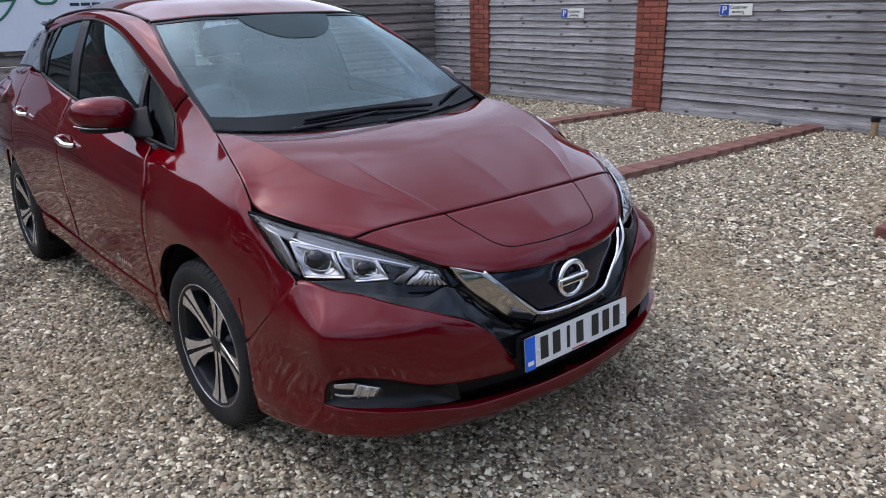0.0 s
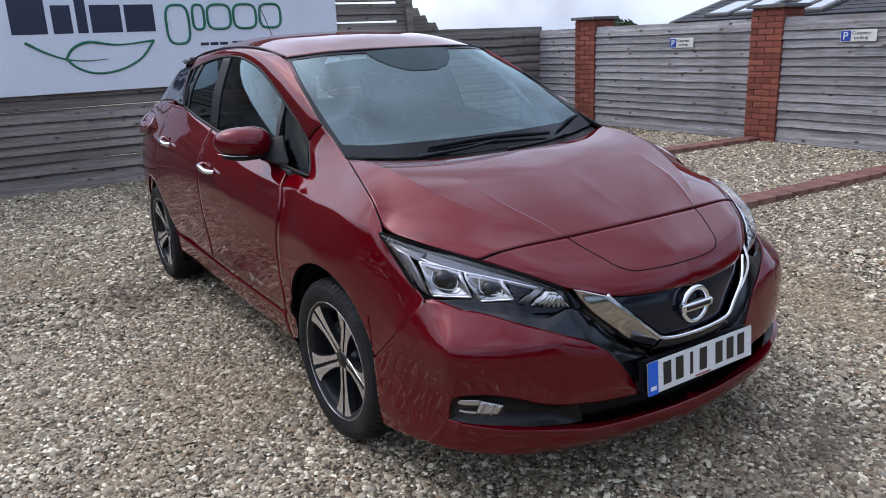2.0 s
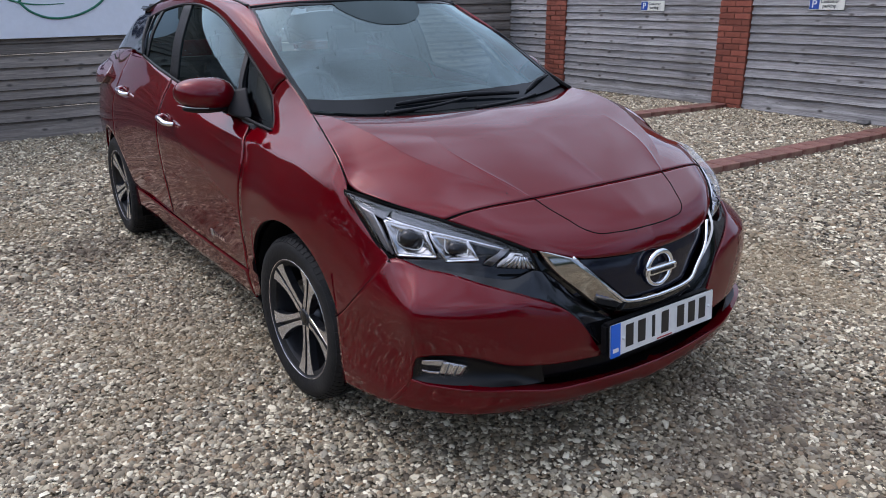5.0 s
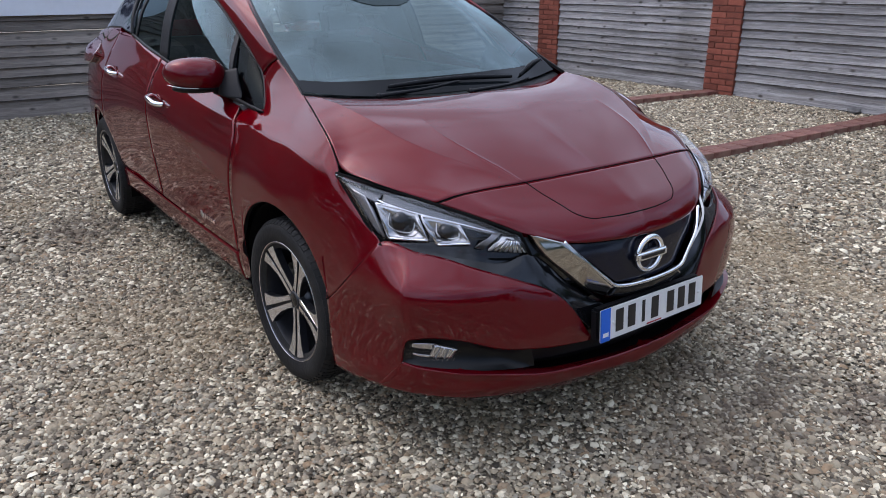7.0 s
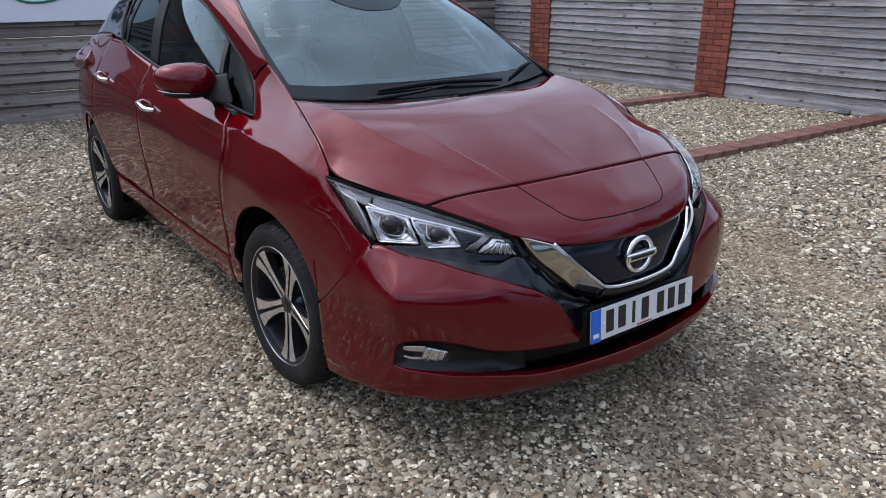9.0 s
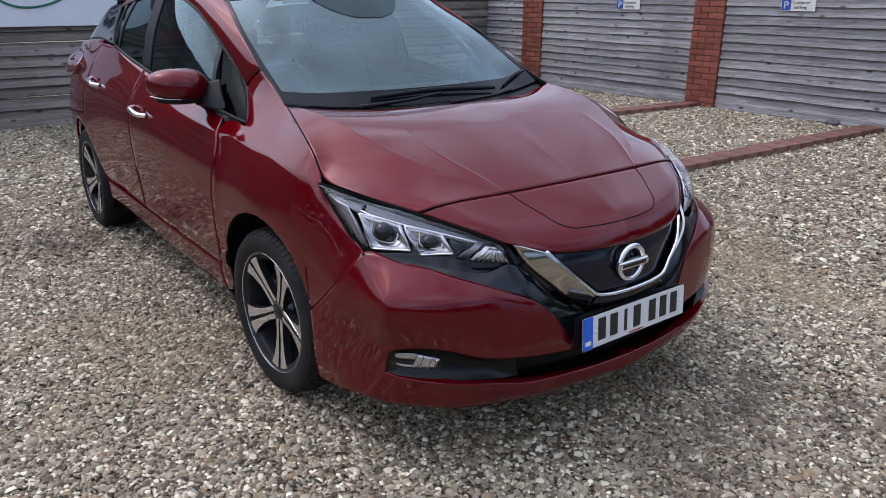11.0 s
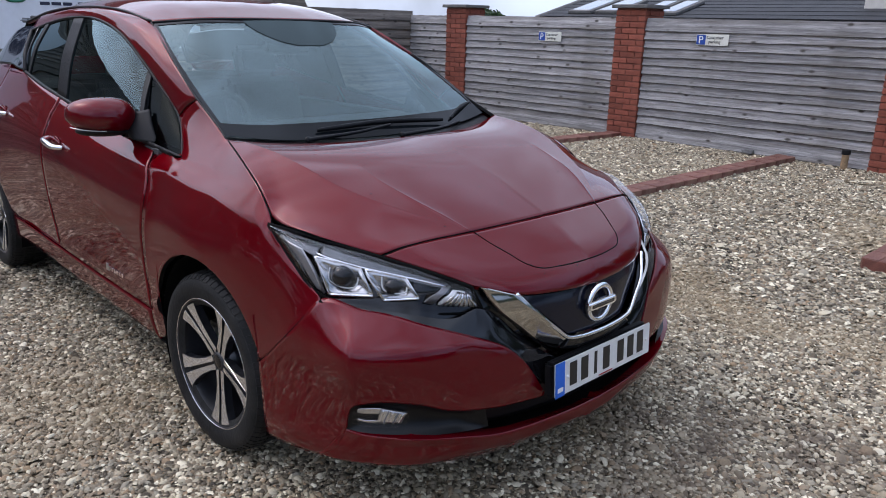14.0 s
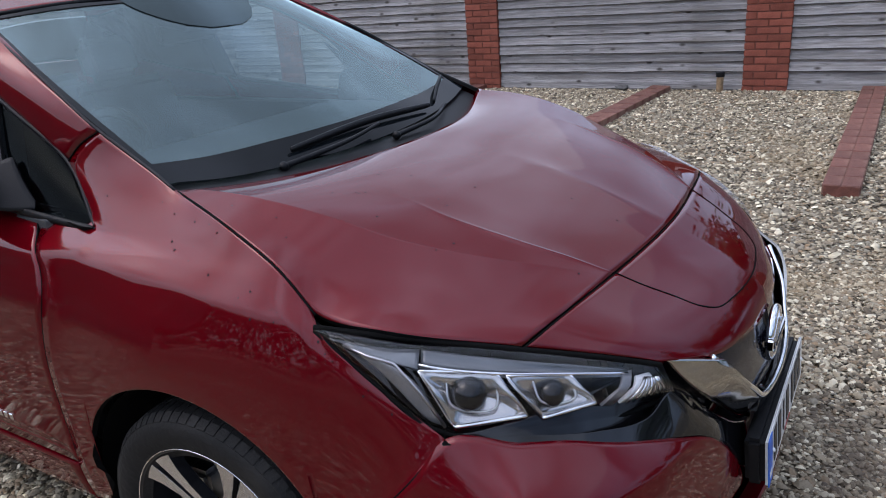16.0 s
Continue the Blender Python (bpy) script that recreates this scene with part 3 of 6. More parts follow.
def pillar(y, top):
    p = empty("brick_pillar", "square red brick pillar with a grey coping slab", "pillar", "brick pillars", at=(FX + 0.16, y, 0))
    bm = box_bm((0.424, 0.424, top - 0.0), (0, 0, top / 2))
    part("core", bm, MORTAR, p, "recessed mortar")
    bm = box_bm((0.54, 0.54, 0.045), (0, 0, top + 0.022), 0.006, 1)
    part("coping", bm, COPING, p, "grey concrete coping slab")
    rng = np.random.default_rng(int(y * 100) + 999)
    z, i = 0.055, 0
    while z < top - 0.03:
        # two stretchers on one pair of faces, one stretcher between their ends on the other
        for k in range(4):
            c, s = math.cos(radians(90) * k), math.sin(radians(90) * k)
            for by in ((-0.1125, 0.1125) if (k + i) % 2 else (0.0,)):
                b = new("brick", bpy.data.meshes["brick_whole"])
                b.data.materials or b.data.materials.append(BRICK)
                b.parent = p
                bx = -0.169 + rng.normal(0, 0.0012)
                b.location = (bx * c - by * s, bx * s + by * c, z + 0.0325)
                b.rotation_euler = (0, 0, radians(90) * (k + 1) + rng.normal(0, 0.004))
        z += 0.075
        i += 1


brick_mesh("brick_whole", (0.215, 0.1025, 0.064))
for py, ptop in PILLARS:
    pillar(py, ptop)


def kerb(a, b, seed):
    rng = np.random.default_rng(seed)
    a, b = Vector(a), Vector(b)
    k = empty("kerb", "low red-brown brick edging strip dividing parking bays", "kerb", "bay dividers", at=a)
    L = (b - a).length
    rise = math.asin((b.z - a.z) / L)
    k.rotation_euler = (0, -rise, math.atan2(b.y - a.y, b.x - a.x))
    bm = box_bm((L, 0.185, 0.09), (L / 2, 0, -0.052))
    part("bed", bm, MORTAR, k, "grey mortar bed")
    n = int(L / 0.2225)
    for i in range(n):
        for w in (-1, 1):
            p = new("brick", bpy.data.meshes["kerb_brick"])
            p.data.materials or p.data.materials.append(PAVER)
            p.parent = k
            p.location = (0.11 + i * 0.2225, w * 0.0525, -0.034 + rng.normal(0, 0.0015))
            p.rotation_euler = (rng.normal(0, 0.01), rng.normal(0, 0.006), rng.normal(0, 0.006))


brick_mesh("kerb_brick", (0.216, 0.1035, 0.068), 0.005)
kerb((3.15, -0.95, 0.115), (6.72, -0.95, 0.14), 1)
kerb((3.15, 1.31, 0.105), (6.72, 1.12, 0.135), 2)
kerb((3.20, 3.80, 0.105), (6.72, 3.42, 0.135), 3)


# ---- signs ----
def sign_board():
    y = 7.16
    s = empty("sign_board", "large white sign board with navy and green shapes on fence", "sign board", at=(0, y, 0))
    bm = box_bm((4.7, 0.03, 1.55), (0.3, -0.03, 1.875), 0.003, 1)
    part("panel", bm, BOARDWHITE, s, "plain white panel")
    f = -0.047
    # the navy word as plain blocks, the green word as plain rings
    for x, w, z1 in ((-1.25, 0.36, 2.25), (-0.83, 0.2, 2.06), (-0.58, 0.11, 2.2), (-0.43, 0.33, 2.06), (-0.06, 0.33, 2.06)):
        bm = box_bm((w, 0.006, z1 - 1.755), (x + w / 2, f, (z1 + 1.755) / 2), 0.002, 1)
        part("bar", bm, NAVY, s, "navy block")
    for x, w, z0 in ((0.40, 0.27, 1.60), (0.72, 0.14, 1.76), (0.90, 0.29, 1.76), (1.23, 0.29, 1.76), (1.57, 0.28, 1.76)):
        z1 = 2.05
        c = [(x + w / 2 + w / 2 * math.copysign(abs(math.cos(a)) ** 0.6, math.cos(a)), f, (z0 + z1) / 2 + (z1 - z0) / 2 * math.copysign(abs(math.sin(a)) ** 0.6, math.sin(a))) for a in np.linspace(0, 2 * math.pi, 33)]
        tube("ring", c, 0.016, GREEN, s, "green outline", n=64)
    tube("leaf_outline", [(-0.75, f, 1.48), (-0.68, f, 1.58), (-0.54, f, 1.65), (-0.18, f, 1.615), (0.23, f, 1.65)], [0.014 + 0.004 * math.sin(i / 9) for i in range(60)], GREEN, s, "green leaf line")
    tube("leaf_outline", [(0.23, f, 1.65), (0.07, f, 1.46), (-0.2, f, 1.33), (-0.48, f, 1.31), (-0.66, f, 1.385), (-0.75, f, 1.48)], 0.014, GREEN, s, "green leaf line")
    tube("leaf_stem", [(-1.14, f, 1.67), (-0.95, f, 1.555), (-0.75, f, 1.475), (-0.53, f, 1.45), (-0.3, f, 1.46)], [0.017 - 0.013 * i / 59 for i in range(60)], GREEN, s, "green leaf stem")
    for i in range(3):
        bm = box_bm((0.10, 0.004, 0.035), (0.83 + 0.12 * i, f, 1.585), 0.001, 1)
        part("bar", bm, NAVY, s, "dark bar")
    for i, w in enumerate((0.32, 0.36, 0.18)):
        bm = box_bm((w, 0.004, 0.045), (1.34 + 0.38 * i, f, 1.585), 0.001, 1)
        part("bar", bm, NAVY, s, "dark bar")


sign_board()


def parking_sign(x, y, z):
    s = empty("parking_sign", "small white and blue customer parking sign on the fence", "sign", "parking signs", at=(x, y, z))
    s.rotation_euler = (0, 0, radians(-90))
    part("plate", box_bm((0.41, 0.006, 0.13), (0, 0, 0), 0.002, 1), SIGNWHITE, s)
    part("blue_square", box_bm((0.115, 0.003, 0.115), (-0.142, -0.0045, 0), 0.001, 1), SIGNBLUE, s)
    up = pose(0, 0, 0, 90)
    lettering("letter", "P", 0.12, Matrix.Translation((-0.175, -0.007, -0.041)) @ up, WHITEINK, s)
    lettering("lettering", "Customer", 0.052, Matrix.Translation((-0.072, -0.005, 0.012)) @ up, INK, s)
    lettering("lettering", "parking", 0.052, Matrix.Translation((-0.045, -0.005, -0.038)) @ up, INK, s)


parking_sign(FX - 0.046, 4.69, 1.33)
parking_sign(FX - 0.046, 2.22, 1.36)
parking_sign(FX - 0.089, 0.075, 1.36)


def stub_post():
    p = empty("marker_post", "short round wooden stub post with black cap", "post", at=(6.66, 0.49, 0.06))
    tube("stub", [(0, 0, 0), (0, 0, 0.09), (0, 0, 0.19)], 0.036, mat("stub_wood", (0.30, 0.20, 0.11), 0.8, 0, 0, 0.25, 12, 0.3, 60), p, n=8, sides=16)
    tube("cap", [(0, 0, 0.175), (0, 0, 0.2), (0, 0, 0.225)], 0.045, PLASTIC, p, n=8, sides=16)


stub_post()


def rock(at, size, seed, label):
    bm = bmesh.new()
    bmesh.ops.create_icosphere(bm, subdivisions=3, radius=1)
    for v in bm.verts:
        d = 1 + 0.35 * noise.noise(v.co * 1.7 + Vector((seed, 0, 0)))
        v.co = Vector((v.co.x * size[0] * d, v.co.y * size[1] * d, v.co.z * size[2] * d))
    r = part("stone", bm, COPING, None, smooth=True)
    r.location = at
    tagged(r, label, "stone")


rock((6.72, 1.58, 0.105), (0.05, 0.075, 0.035), 2, "dark lump of stone at the foot of the fence")


# ---- beyond the fence ----
def house():
    h = empty("house", "neighbouring house with dark slate roof and pale skylights", "house")
    x0, x1, x2, y0, y1, ze, zr = 10.7, 14.7, 18.7, -14.0, 8.0, 1.65, 2.68
    bm = bmesh.new()
    box_bm((x2 - x0 - 0.4, y1 - y0 - 0.3, ze), ((x0 + x2) / 2, (y0 + y1) / 2, ze / 2), 0.01, 1, bm)
    part("wall", bm, RENDERWALL, h)
    v = [(x0 - 0.2, y0, ze), (x1, y0, zr), (x2 + 0.2, y0, ze), (x0 - 0.2, y1, ze), (x1, y1, zr), (x2 + 0.2, y1, ze), (x0 - 0.2, y0, ze - 0.12), (x2 + 0.2, y0, ze - 0.12), (x0 - 0.2, y1, ze - 0.12), (x2 + 0.2, y1, ze - 0.12)]
    f = [(0, 1, 4, 3), (1, 2, 5, 4), (0, 6, 7, 2, 1), (3, 4, 5, 9, 8), (0, 3, 8, 6), (2, 7, 9, 5), (6, 8, 9, 7)]
    roof = add("roof", v, f, SLATE, h, smooth=False)
    slope = Vector((x1 - x0 + 0.2, 0, zr - ze)).normalized()
    up = Vector((-slope.z, 0, slope.x))
    n = 16
    for r in range(n):
        d = r / n * (Vector((x1, 0, zr)) - Vector((x0 - 0.2, 0, ze))).length
        o = Vector((x0 - 0.2, 0, ze)) + slope * d
        c = o + slope * 0.16 + up * 0.012
        bm = box_bm((0.34, y1 - y0 + 0.04, 0.012), (0, 0, 0))
        s = part("slate_course", bm, SLATE, h)
        s.location = (c.x, (y0 + y1) / 2, c.z)
        s.rotation_euler = (0, -math.atan2(slope.z, slope.x) + 0.03, 0)
    sky_glass = mat("skylight_glass", (0.30, 0.34, 0.40), 0.05, 0, 1, 0.05, 3)
    for y, d, w in ((7.15, 0.30, 0.56), (6.50, 0.30, 0.56), (5.62, 0.22, 0.40), (5.16, 0.22, 0.40)):
        c = Vector((x0 - 0.2, y, ze)) + slope * (d + 0.4) + up * 0.05
        bm = box_bm((1.0, w, 0.06), (0, 0, 0), 0.01, 1)
        sk = part("skylight", bm, COPING, h, "grey framed skylight")
        sk.location = c
        sk.rotation_euler = (0, -math.atan2(slope.z, slope.x), 0)
        part("pane", box_bm((0.86, w - 0.14, 0.02), (0, 0, 0.03), 0.002, 1), sky_glass, sk)
    part("chimney", box_bm((0.5, 0.44, 1.0), (11.5, 1.88, 2.25), 0.01, 1), RENDERWALL, h, "pale rendered chimney stack")
    tube("verge", [(x0 - 0.25, y1 + 0.03, ze - 0.04), (x0 + 2, y1 + 0.03, ze + (zr - ze) * 0.52), (x1, y1 + 0.03, zr)], 0.07, COPING, h)


house()


def shrub(at, size, seed):
    t = empty("shrub", "dark green leafy shrub behind the fence", "shrub", at=at)
    tube("trunk", [(0, 0, 0), (0.03, 0.02, size * 0.5), (0.0, 0.05, size)], [0.05 * (1 - i / 16) + 0.01 for i in range(12)], WOODB, t, n=12)
    rng = np.random.default_rng(seed)
    v, f = [], []
    for i in range(2600):
        d = rng.standard_normal(3)
        d /= np.linalg.norm(d)
        lump = 1 + 0.35 * noise.noise(Vector(d * 2.2) + Vector((seed, 0, 0)))
        c = d * rng.uniform(0.35, 1) ** 0.5 * np.array((0.75, 0.75, 0.55)) * lump * size * 0.55 + (0, 0, size)
        a, b = rng.standard_normal(3), rng.standard_normal(3)
        a /= np.linalg.norm(a)
        b = np.cross(a, b)
        b /= np.linalg.norm(b)
        k = len(v)
        l = rng.uniform(0.04, 0.075)
        v += [c - a * l, c + b * l * 0.4, c + a * l, c - b * l * 0.4]
        f.append((k, k + 1, k + 2, k + 3))
    add("crown", v, f, LEAVES, t, smooth=False)


shrub((9.3, 8.4, 0.1), 1.28, 4)


def hedge(a, b, height, seed, count):
    """A long uneven hedge of single leaves on a row of stems."""
    h = empty("hedge", "unseen dark green hedge added for the paint's reflections", "hedge", at=a)
    rng = np.random.default_rng(seed)
    d = np.array(b, float) - np.array(a, float)
    for k in range(9):
        p = d * (k + 0.5) / 9
        tube("stem", [(p[0], p[1], 0), (p[0] + 0.1, p[1], height * 0.4), (p[0], p[1] + 0.1, height * 0.75)], [0.05, 0.04, 0.03, 0.02, 0.015, 0.01], WOODB, h, n=6)
    s = rng.uniform(0, 1, count)
    top = height * (0.85 + 0.25 * np.array([noise.noise(Vector((t * 14, seed, 0))) for t in s]) + 0.12 * rng.standard_normal(count))
    c = s[:, None] * d + rng.normal(0, 0.35, (count, 3))
    c[:, 2] = np.abs(top) * rng.uniform(0, 1, count) ** 0.6
    p = rng.standard_normal((count, 3))
    p /= np.linalg.norm(p, axis=1)[:, None]
    q = np.cross(p, rng.standard_normal((count, 3)))
    q /= np.linalg.norm(q, axis=1)[:, None]
    l = rng.uniform(0.10, 0.20, count)[:, None]
    v = np.stack([c - p * l, c + q * l * 0.5, c + p * l, c - q * l * 0.5], 1).reshape(-1, 3)
    add("leaves", v, [(4 * i, 4 * i + 1, 4 * i + 2, 4 * i + 3) for i in range(count)], LEAVES, h, smooth=False)


# unseen hedges, added as the dark horizon mirrored in wing and bumper
hedge((-13.0, -2.0, 0), (-13.0, 17.0, 0), 4.4, 43, 12000)
hedge((-13.0, 17.5, 0), (-4.0, 17.5, 0), 3.8, 44, 7000)
hedge((-13.0, -14.0, 0), (-13.0, -2.0, 0), 2.8, 41, 6000)
hedge((-13.0, -15.0, 0), (3.0, -15.0, 0), 2.0, 42, 7000)


def tree(at, size, seed):
    """A tapered trunk with limbs and a ragged crown of single leaves."""
    t = empty("tree", "tall leafy tree mirrored in the red paintwork", "tree", "trees across the yard", at=at)
    rng = np.random.default_rng(seed)
    tube("trunk", [(0, 0, 0), (0.1, 0.05, size * 0.35), (0.05, 0.15, size * 0.8)], [0.16 * (1 - i / 15) + 0.02 for i in range(14)], WOODB, t, n=14)
    v, f = [], []
    for k in range(9):
        a = 2 * math.pi * k / 9 + rng.uniform(-0.3, 0.3)
        z0 = size * rng.uniform(0.3, 0.6)
        tip = np.array((math.cos(a) * size * rng.uniform(0.2, 0.32), math.sin(a) * size * rng.uniform(0.2, 0.32), z0 + size * rng.uniform(0.15, 0.36)))
        mid = np.array((tip[0] * 0.5, tip[1] * 0.5, z0 * 0.4 + tip[2] * 0.6))
        tube("limb", [(0.05, 0.05, z0), tuple(mid), tuple(tip)], [0.06 * (1 - i / 13) + 0.008 for i in range(12)], WOODB, t, n=12, sides=6)
        for i in range(520):
            c = mid + (tip - mid) * rng.uniform(0, 1.15) + rng.normal(0, 0.085 * size, 3)
            p, q = rng.standard_normal(3), rng.standard_normal(3)
            p /= np.linalg.norm(p)
            q = np.cross(p, q)
            q /= np.linalg.norm(q)
            l = rng.uniform(0.07, 0.13)
            n = len(v)
            v += [c - p * l, c + q * l * 0.5, c + p * l, c - q * l * 0.5]
            f.append((n, n + 1, n + 2, n + 3))
    add("crown", v, f, LEAVES, t, smooth=False)


for x, y, h, sd in ((5.2, -12.6, 5.4, 31), (8.8, -10.2, 5.8, 32), (9.4, -6.6, 4.6, 33), (9.8, -3.4, 4.2, 34)):
    tree((x, y, 0), h, sd)


# ---- the car ----
# Car axes: nose towards -y, front axle at y = 0, its driver's side at -x. Panels are given for that side and mirrored.
Z_FRONT = [0.20, 0.28, 0.345, 0.45, 0.60, 0.72, 0.83, 0.885]
PLAN_LOW = [
    [(-0.85, -0.30), (-0.835, -0.53), (-0.785, -0.70), (-0.67, -0.83), (-0.42, -0.90), (-0.18, -0.93), (0, -0.94)],
    [(-0.86, -0.30), (-0.845, -0.54), (-0.80, -0.72), (-0.69, -0.865), (-0.46, -0.97), (-0.20, -1.025), (0, -1.045)],
    [(-0.862, -0.30), (-0.84, -0.55), (-0.806, -0.70), (-0.787, -0.757), (-0.774, -0.785), (-0.752, -0.810), (-0.66, -0.888), (-0.49, -0.965), (-0.25, -1.01), (0, -1.03)],
    [(-0.862, -0.30), (-0.838, -0.55), (-0.814, -0.69), (-0.799, -0.750), (-0.789, -0.774), (-0.769, -0.796), (-0.68, -0.878), (-0.50, -0.965), (-0.25, -1.01), (0, -1.03)],
]
PLAN_HIGH = [
    [(-0.862, -0.30), (-0.84, -0.55), (-0.820, -0.68), (-0.807, -0.742), (-0.799, -0.764), (-0.781, -0.784), (-0.67, -0.864), (-0.36, -0.965), (-0.17, -1.005), (0, -1.02)],
    [(-0.845, -0.30), (-0.815, -0.50), (-0.765, -0.645), (-0.62, -0.79), (-0.43, -0.885), (-0.313, -0.945), (0, -0.995)],
    [(-0.83, -0.30), (-0.77, -0.50), (-0.625, -0.687), (-0.45, -0.80), (-0.20, -0.87), (0, -0.89)],
    [(-0.805, -0.30), (-0.72, -0.47), (-0.58, -0.60), (-0.40, -0.70), (-0.20, -0.76), (0, -0.78)],
]
LEVELS = []
for c in PLAN_LOW + PLAN_HIGH:
    p = spline(c, 1500)
    LEVELS.append((p[:, 0] - p[:, 1], p[:, 0]))


def front(q, z):
    """The nose's surface: q = x - y runs from the wheel arch to the middle."""
    q, z = np.broadcast_arrays(np.asarray(q, float), np.asarray(z, float))
    tab = np.stack([np.interp(q.ravel(), a, b) for a, b in LEVELS])
    d = np.gradient(tab, Z_FRONT, axis=0)
    zz = z.ravel()
    zs = np.array(Z_FRONT)
    k = np.clip(np.searchsorted(zs, zz, side="right") - 1, 0, len(zs) - 2)
    h = zs[k + 1] - zs[k]
    u = (zz - zs[k]) / h
    i = np.arange(len(zz))
    x = (2 * u**3 - 3 * u**2 + 1) * tab[k, i] + (u**3 - 2 * u**2 + u) * h * d[k, i] + (-2 * u**3 + 3 * u**2) * tab[k + 1, i] + (u**3 - u**2) * h * d[k + 1, i]
    x = np.minimum(x, 0)
    return np.stack([x, x - q.ravel(), zz], 1).reshape(*q.shape, 3)


def region(top, low, nu=40, nv=14):
    """A piece of the nose between two lines given in (q, z)."""
    a, b = spline(top, nu), spline(low, nu)
    t = np.linspace(0, 1, nv)[:, None, None]
    qz = a + t * (b - a)
    return front(qz[..., 0], qz[..., 1])


Y_SIDE = [-0.60, -0.33, 0.0, 0.42, 1.2, 2.0, 2.7, 3.25]
Z_SIDE = [0.22, 0.36, 0.46, 0.60, 0.75, 0.86, 0.94, 1.01, 1.10, 1.25]
X_SIDE = [
    [0.80, 0.815, 0.82, 0.82, 0.775, 0.74, 0.70, 0.66, 0.60, 0.52],
    [0.845, 0.85, 0.855, 0.855, 0.84, 0.808, 0.765, 0.72, 0.66, 0.56],
    [0.85, 0.86, 0.87, 0.88, 0.872, 0.84, 0.79, 0.73, 0.655, 0.56],
    [0.825, 0.857, 0.865, 0.878, 0.88, 0.858, 0.81, 0.75, 0.685, 0.60],
    [0.83, 0.860, 0.868, 0.882, 0.892, 0.89, 0.868, 0.825, 0.775, 0.71],
    [0.832, 0.862, 0.87, 0.888, 0.898, 0.898, 0.885, 0.855, 0.805, 0.755],
    [0.858, 0.865, 0.88, 0.893, 0.895, 0.885, 0.865, 0.835, 0.785, 0.69],
    [0.78, 0.81, 0.825, 0.832, 0.83, 0.815, 0.795, 0.765, 0.715, 0.62],
]


def crease(yy, zz):
    """The shoulder line pressed along wing and doors."""
    zc = np.interp(yy, [-0.6, -0.345, 0.0, 0.2, 0.5, 1.0, 1.6, 2.3], [0.80, 0.885, 0.922, 0.935, 0.95, 0.985, 1.03, 1.08])
    return 0.013 * np.exp((0.012 - np.sqrt((zz - zc) ** 2 + 0.012**2)) / 0.04) * np.interp(yy, [-0.6, -0.345, 0.1, 0.4, 0.7, 1.2, 1.9], [0.3, 0.6, 1, 1.7, 1.5, 0.8, 0.4])


def side(y, z, pressed=1.0):
    """The flank: x for a place along the car and a height."""
    y, z = np.broadcast_arrays(np.asarray(y, float), np.asarray(z, float))
    yy, zz = y.ravel(), z.ravel()
    cols = cubic(Y_SIDE, np.array(X_SIDE), yy)
    d = np.gradient(cols, Z_SIDE, axis=1)
    zs = np.array(Z_SIDE)
    k = np.clip(np.searchsorted(zs, zz, side="right") - 1, 0, len(zs) - 2)
    h = zs[k + 1] - zs[k]
    u = (zz - zs[k]) / h
    i = np.arange(len(zz))
    x = (2 * u**3 - 3 * u**2 + 1) * cols[i, k] + (u**3 - 2 * u**2 + u) * h * d[i, k] + (-2 * u**3 + 3 * u**2) * cols[i, k + 1] + (u**3 - u**2) * h * d[i, k + 1]
    x = x + pressed * crease(yy, zz)
    # a pressed groove low on the doors
    x = x - 0.006 * np.exp(-(((zz - 0.405) / 0.012) ** 2)) * np.interp(yy, [0.4, 0.55, 2.0, 2.3], [0, 1, 1, 0])
    return np.stack([-x, yy, zz], 1).reshape(*y.shape, 3)


def flank(top, low, nu=50, nv=24):
    """A piece of the flank between two lines given in (y, z)."""
    a, b = spline(top, nu), spline(low, nu)
    t = np.linspace(0, 1, nv)[:, None, None]
    yz = a + t * (b - a)
    return side(yz[..., 0], yz[..., 1])


ARCH, HUB = 0.390, 0.318


def arch(y0, a0, a1, n=24, r=ARCH):
    """Points of a wheel arch, angles from the front horizontal over the top to the back."""
    return [(y0 - r * math.cos(radians(a)), HUB + r * math.sin(radians(a))) for a in np.linspace(a0, a1, n)]


BONNET_SIDE = [(-0.677, 0.10, 1.075), (-0.731, -0.108, 1.027), (-0.761, -0.258, 0.968), (-0.774, -0.338, 0.904)]
SHUT = [(-0.625, -0.684, 0.835), (-0.57, -0.706, 0.853), (-0.50, -0.722, 0.862), (-0.299, -0.748, 0.868), (-0.12, -0.766, 0.874), (0, -0.77, 0.876)]
LIP = [(-0.445, -0.878, 0.757), (-0.37, -0.925, 0.733), (-0.313, -0.952, 0.718), (-0.15, -0.992, 0.705), (0, -1.003, 0.70)]
COWL = [(x, 0.10 - 0.19 * (1 - (x / 0.677) ** 2) ** 1.4, 1.055 - 0.030 * (x / 0.677) ** 2 + 0.050 * (x / 0.677) ** 4) for x in (-0.677, -0.62, -0.56, -0.48, -0.38, -0.26, -0.13, 0)]


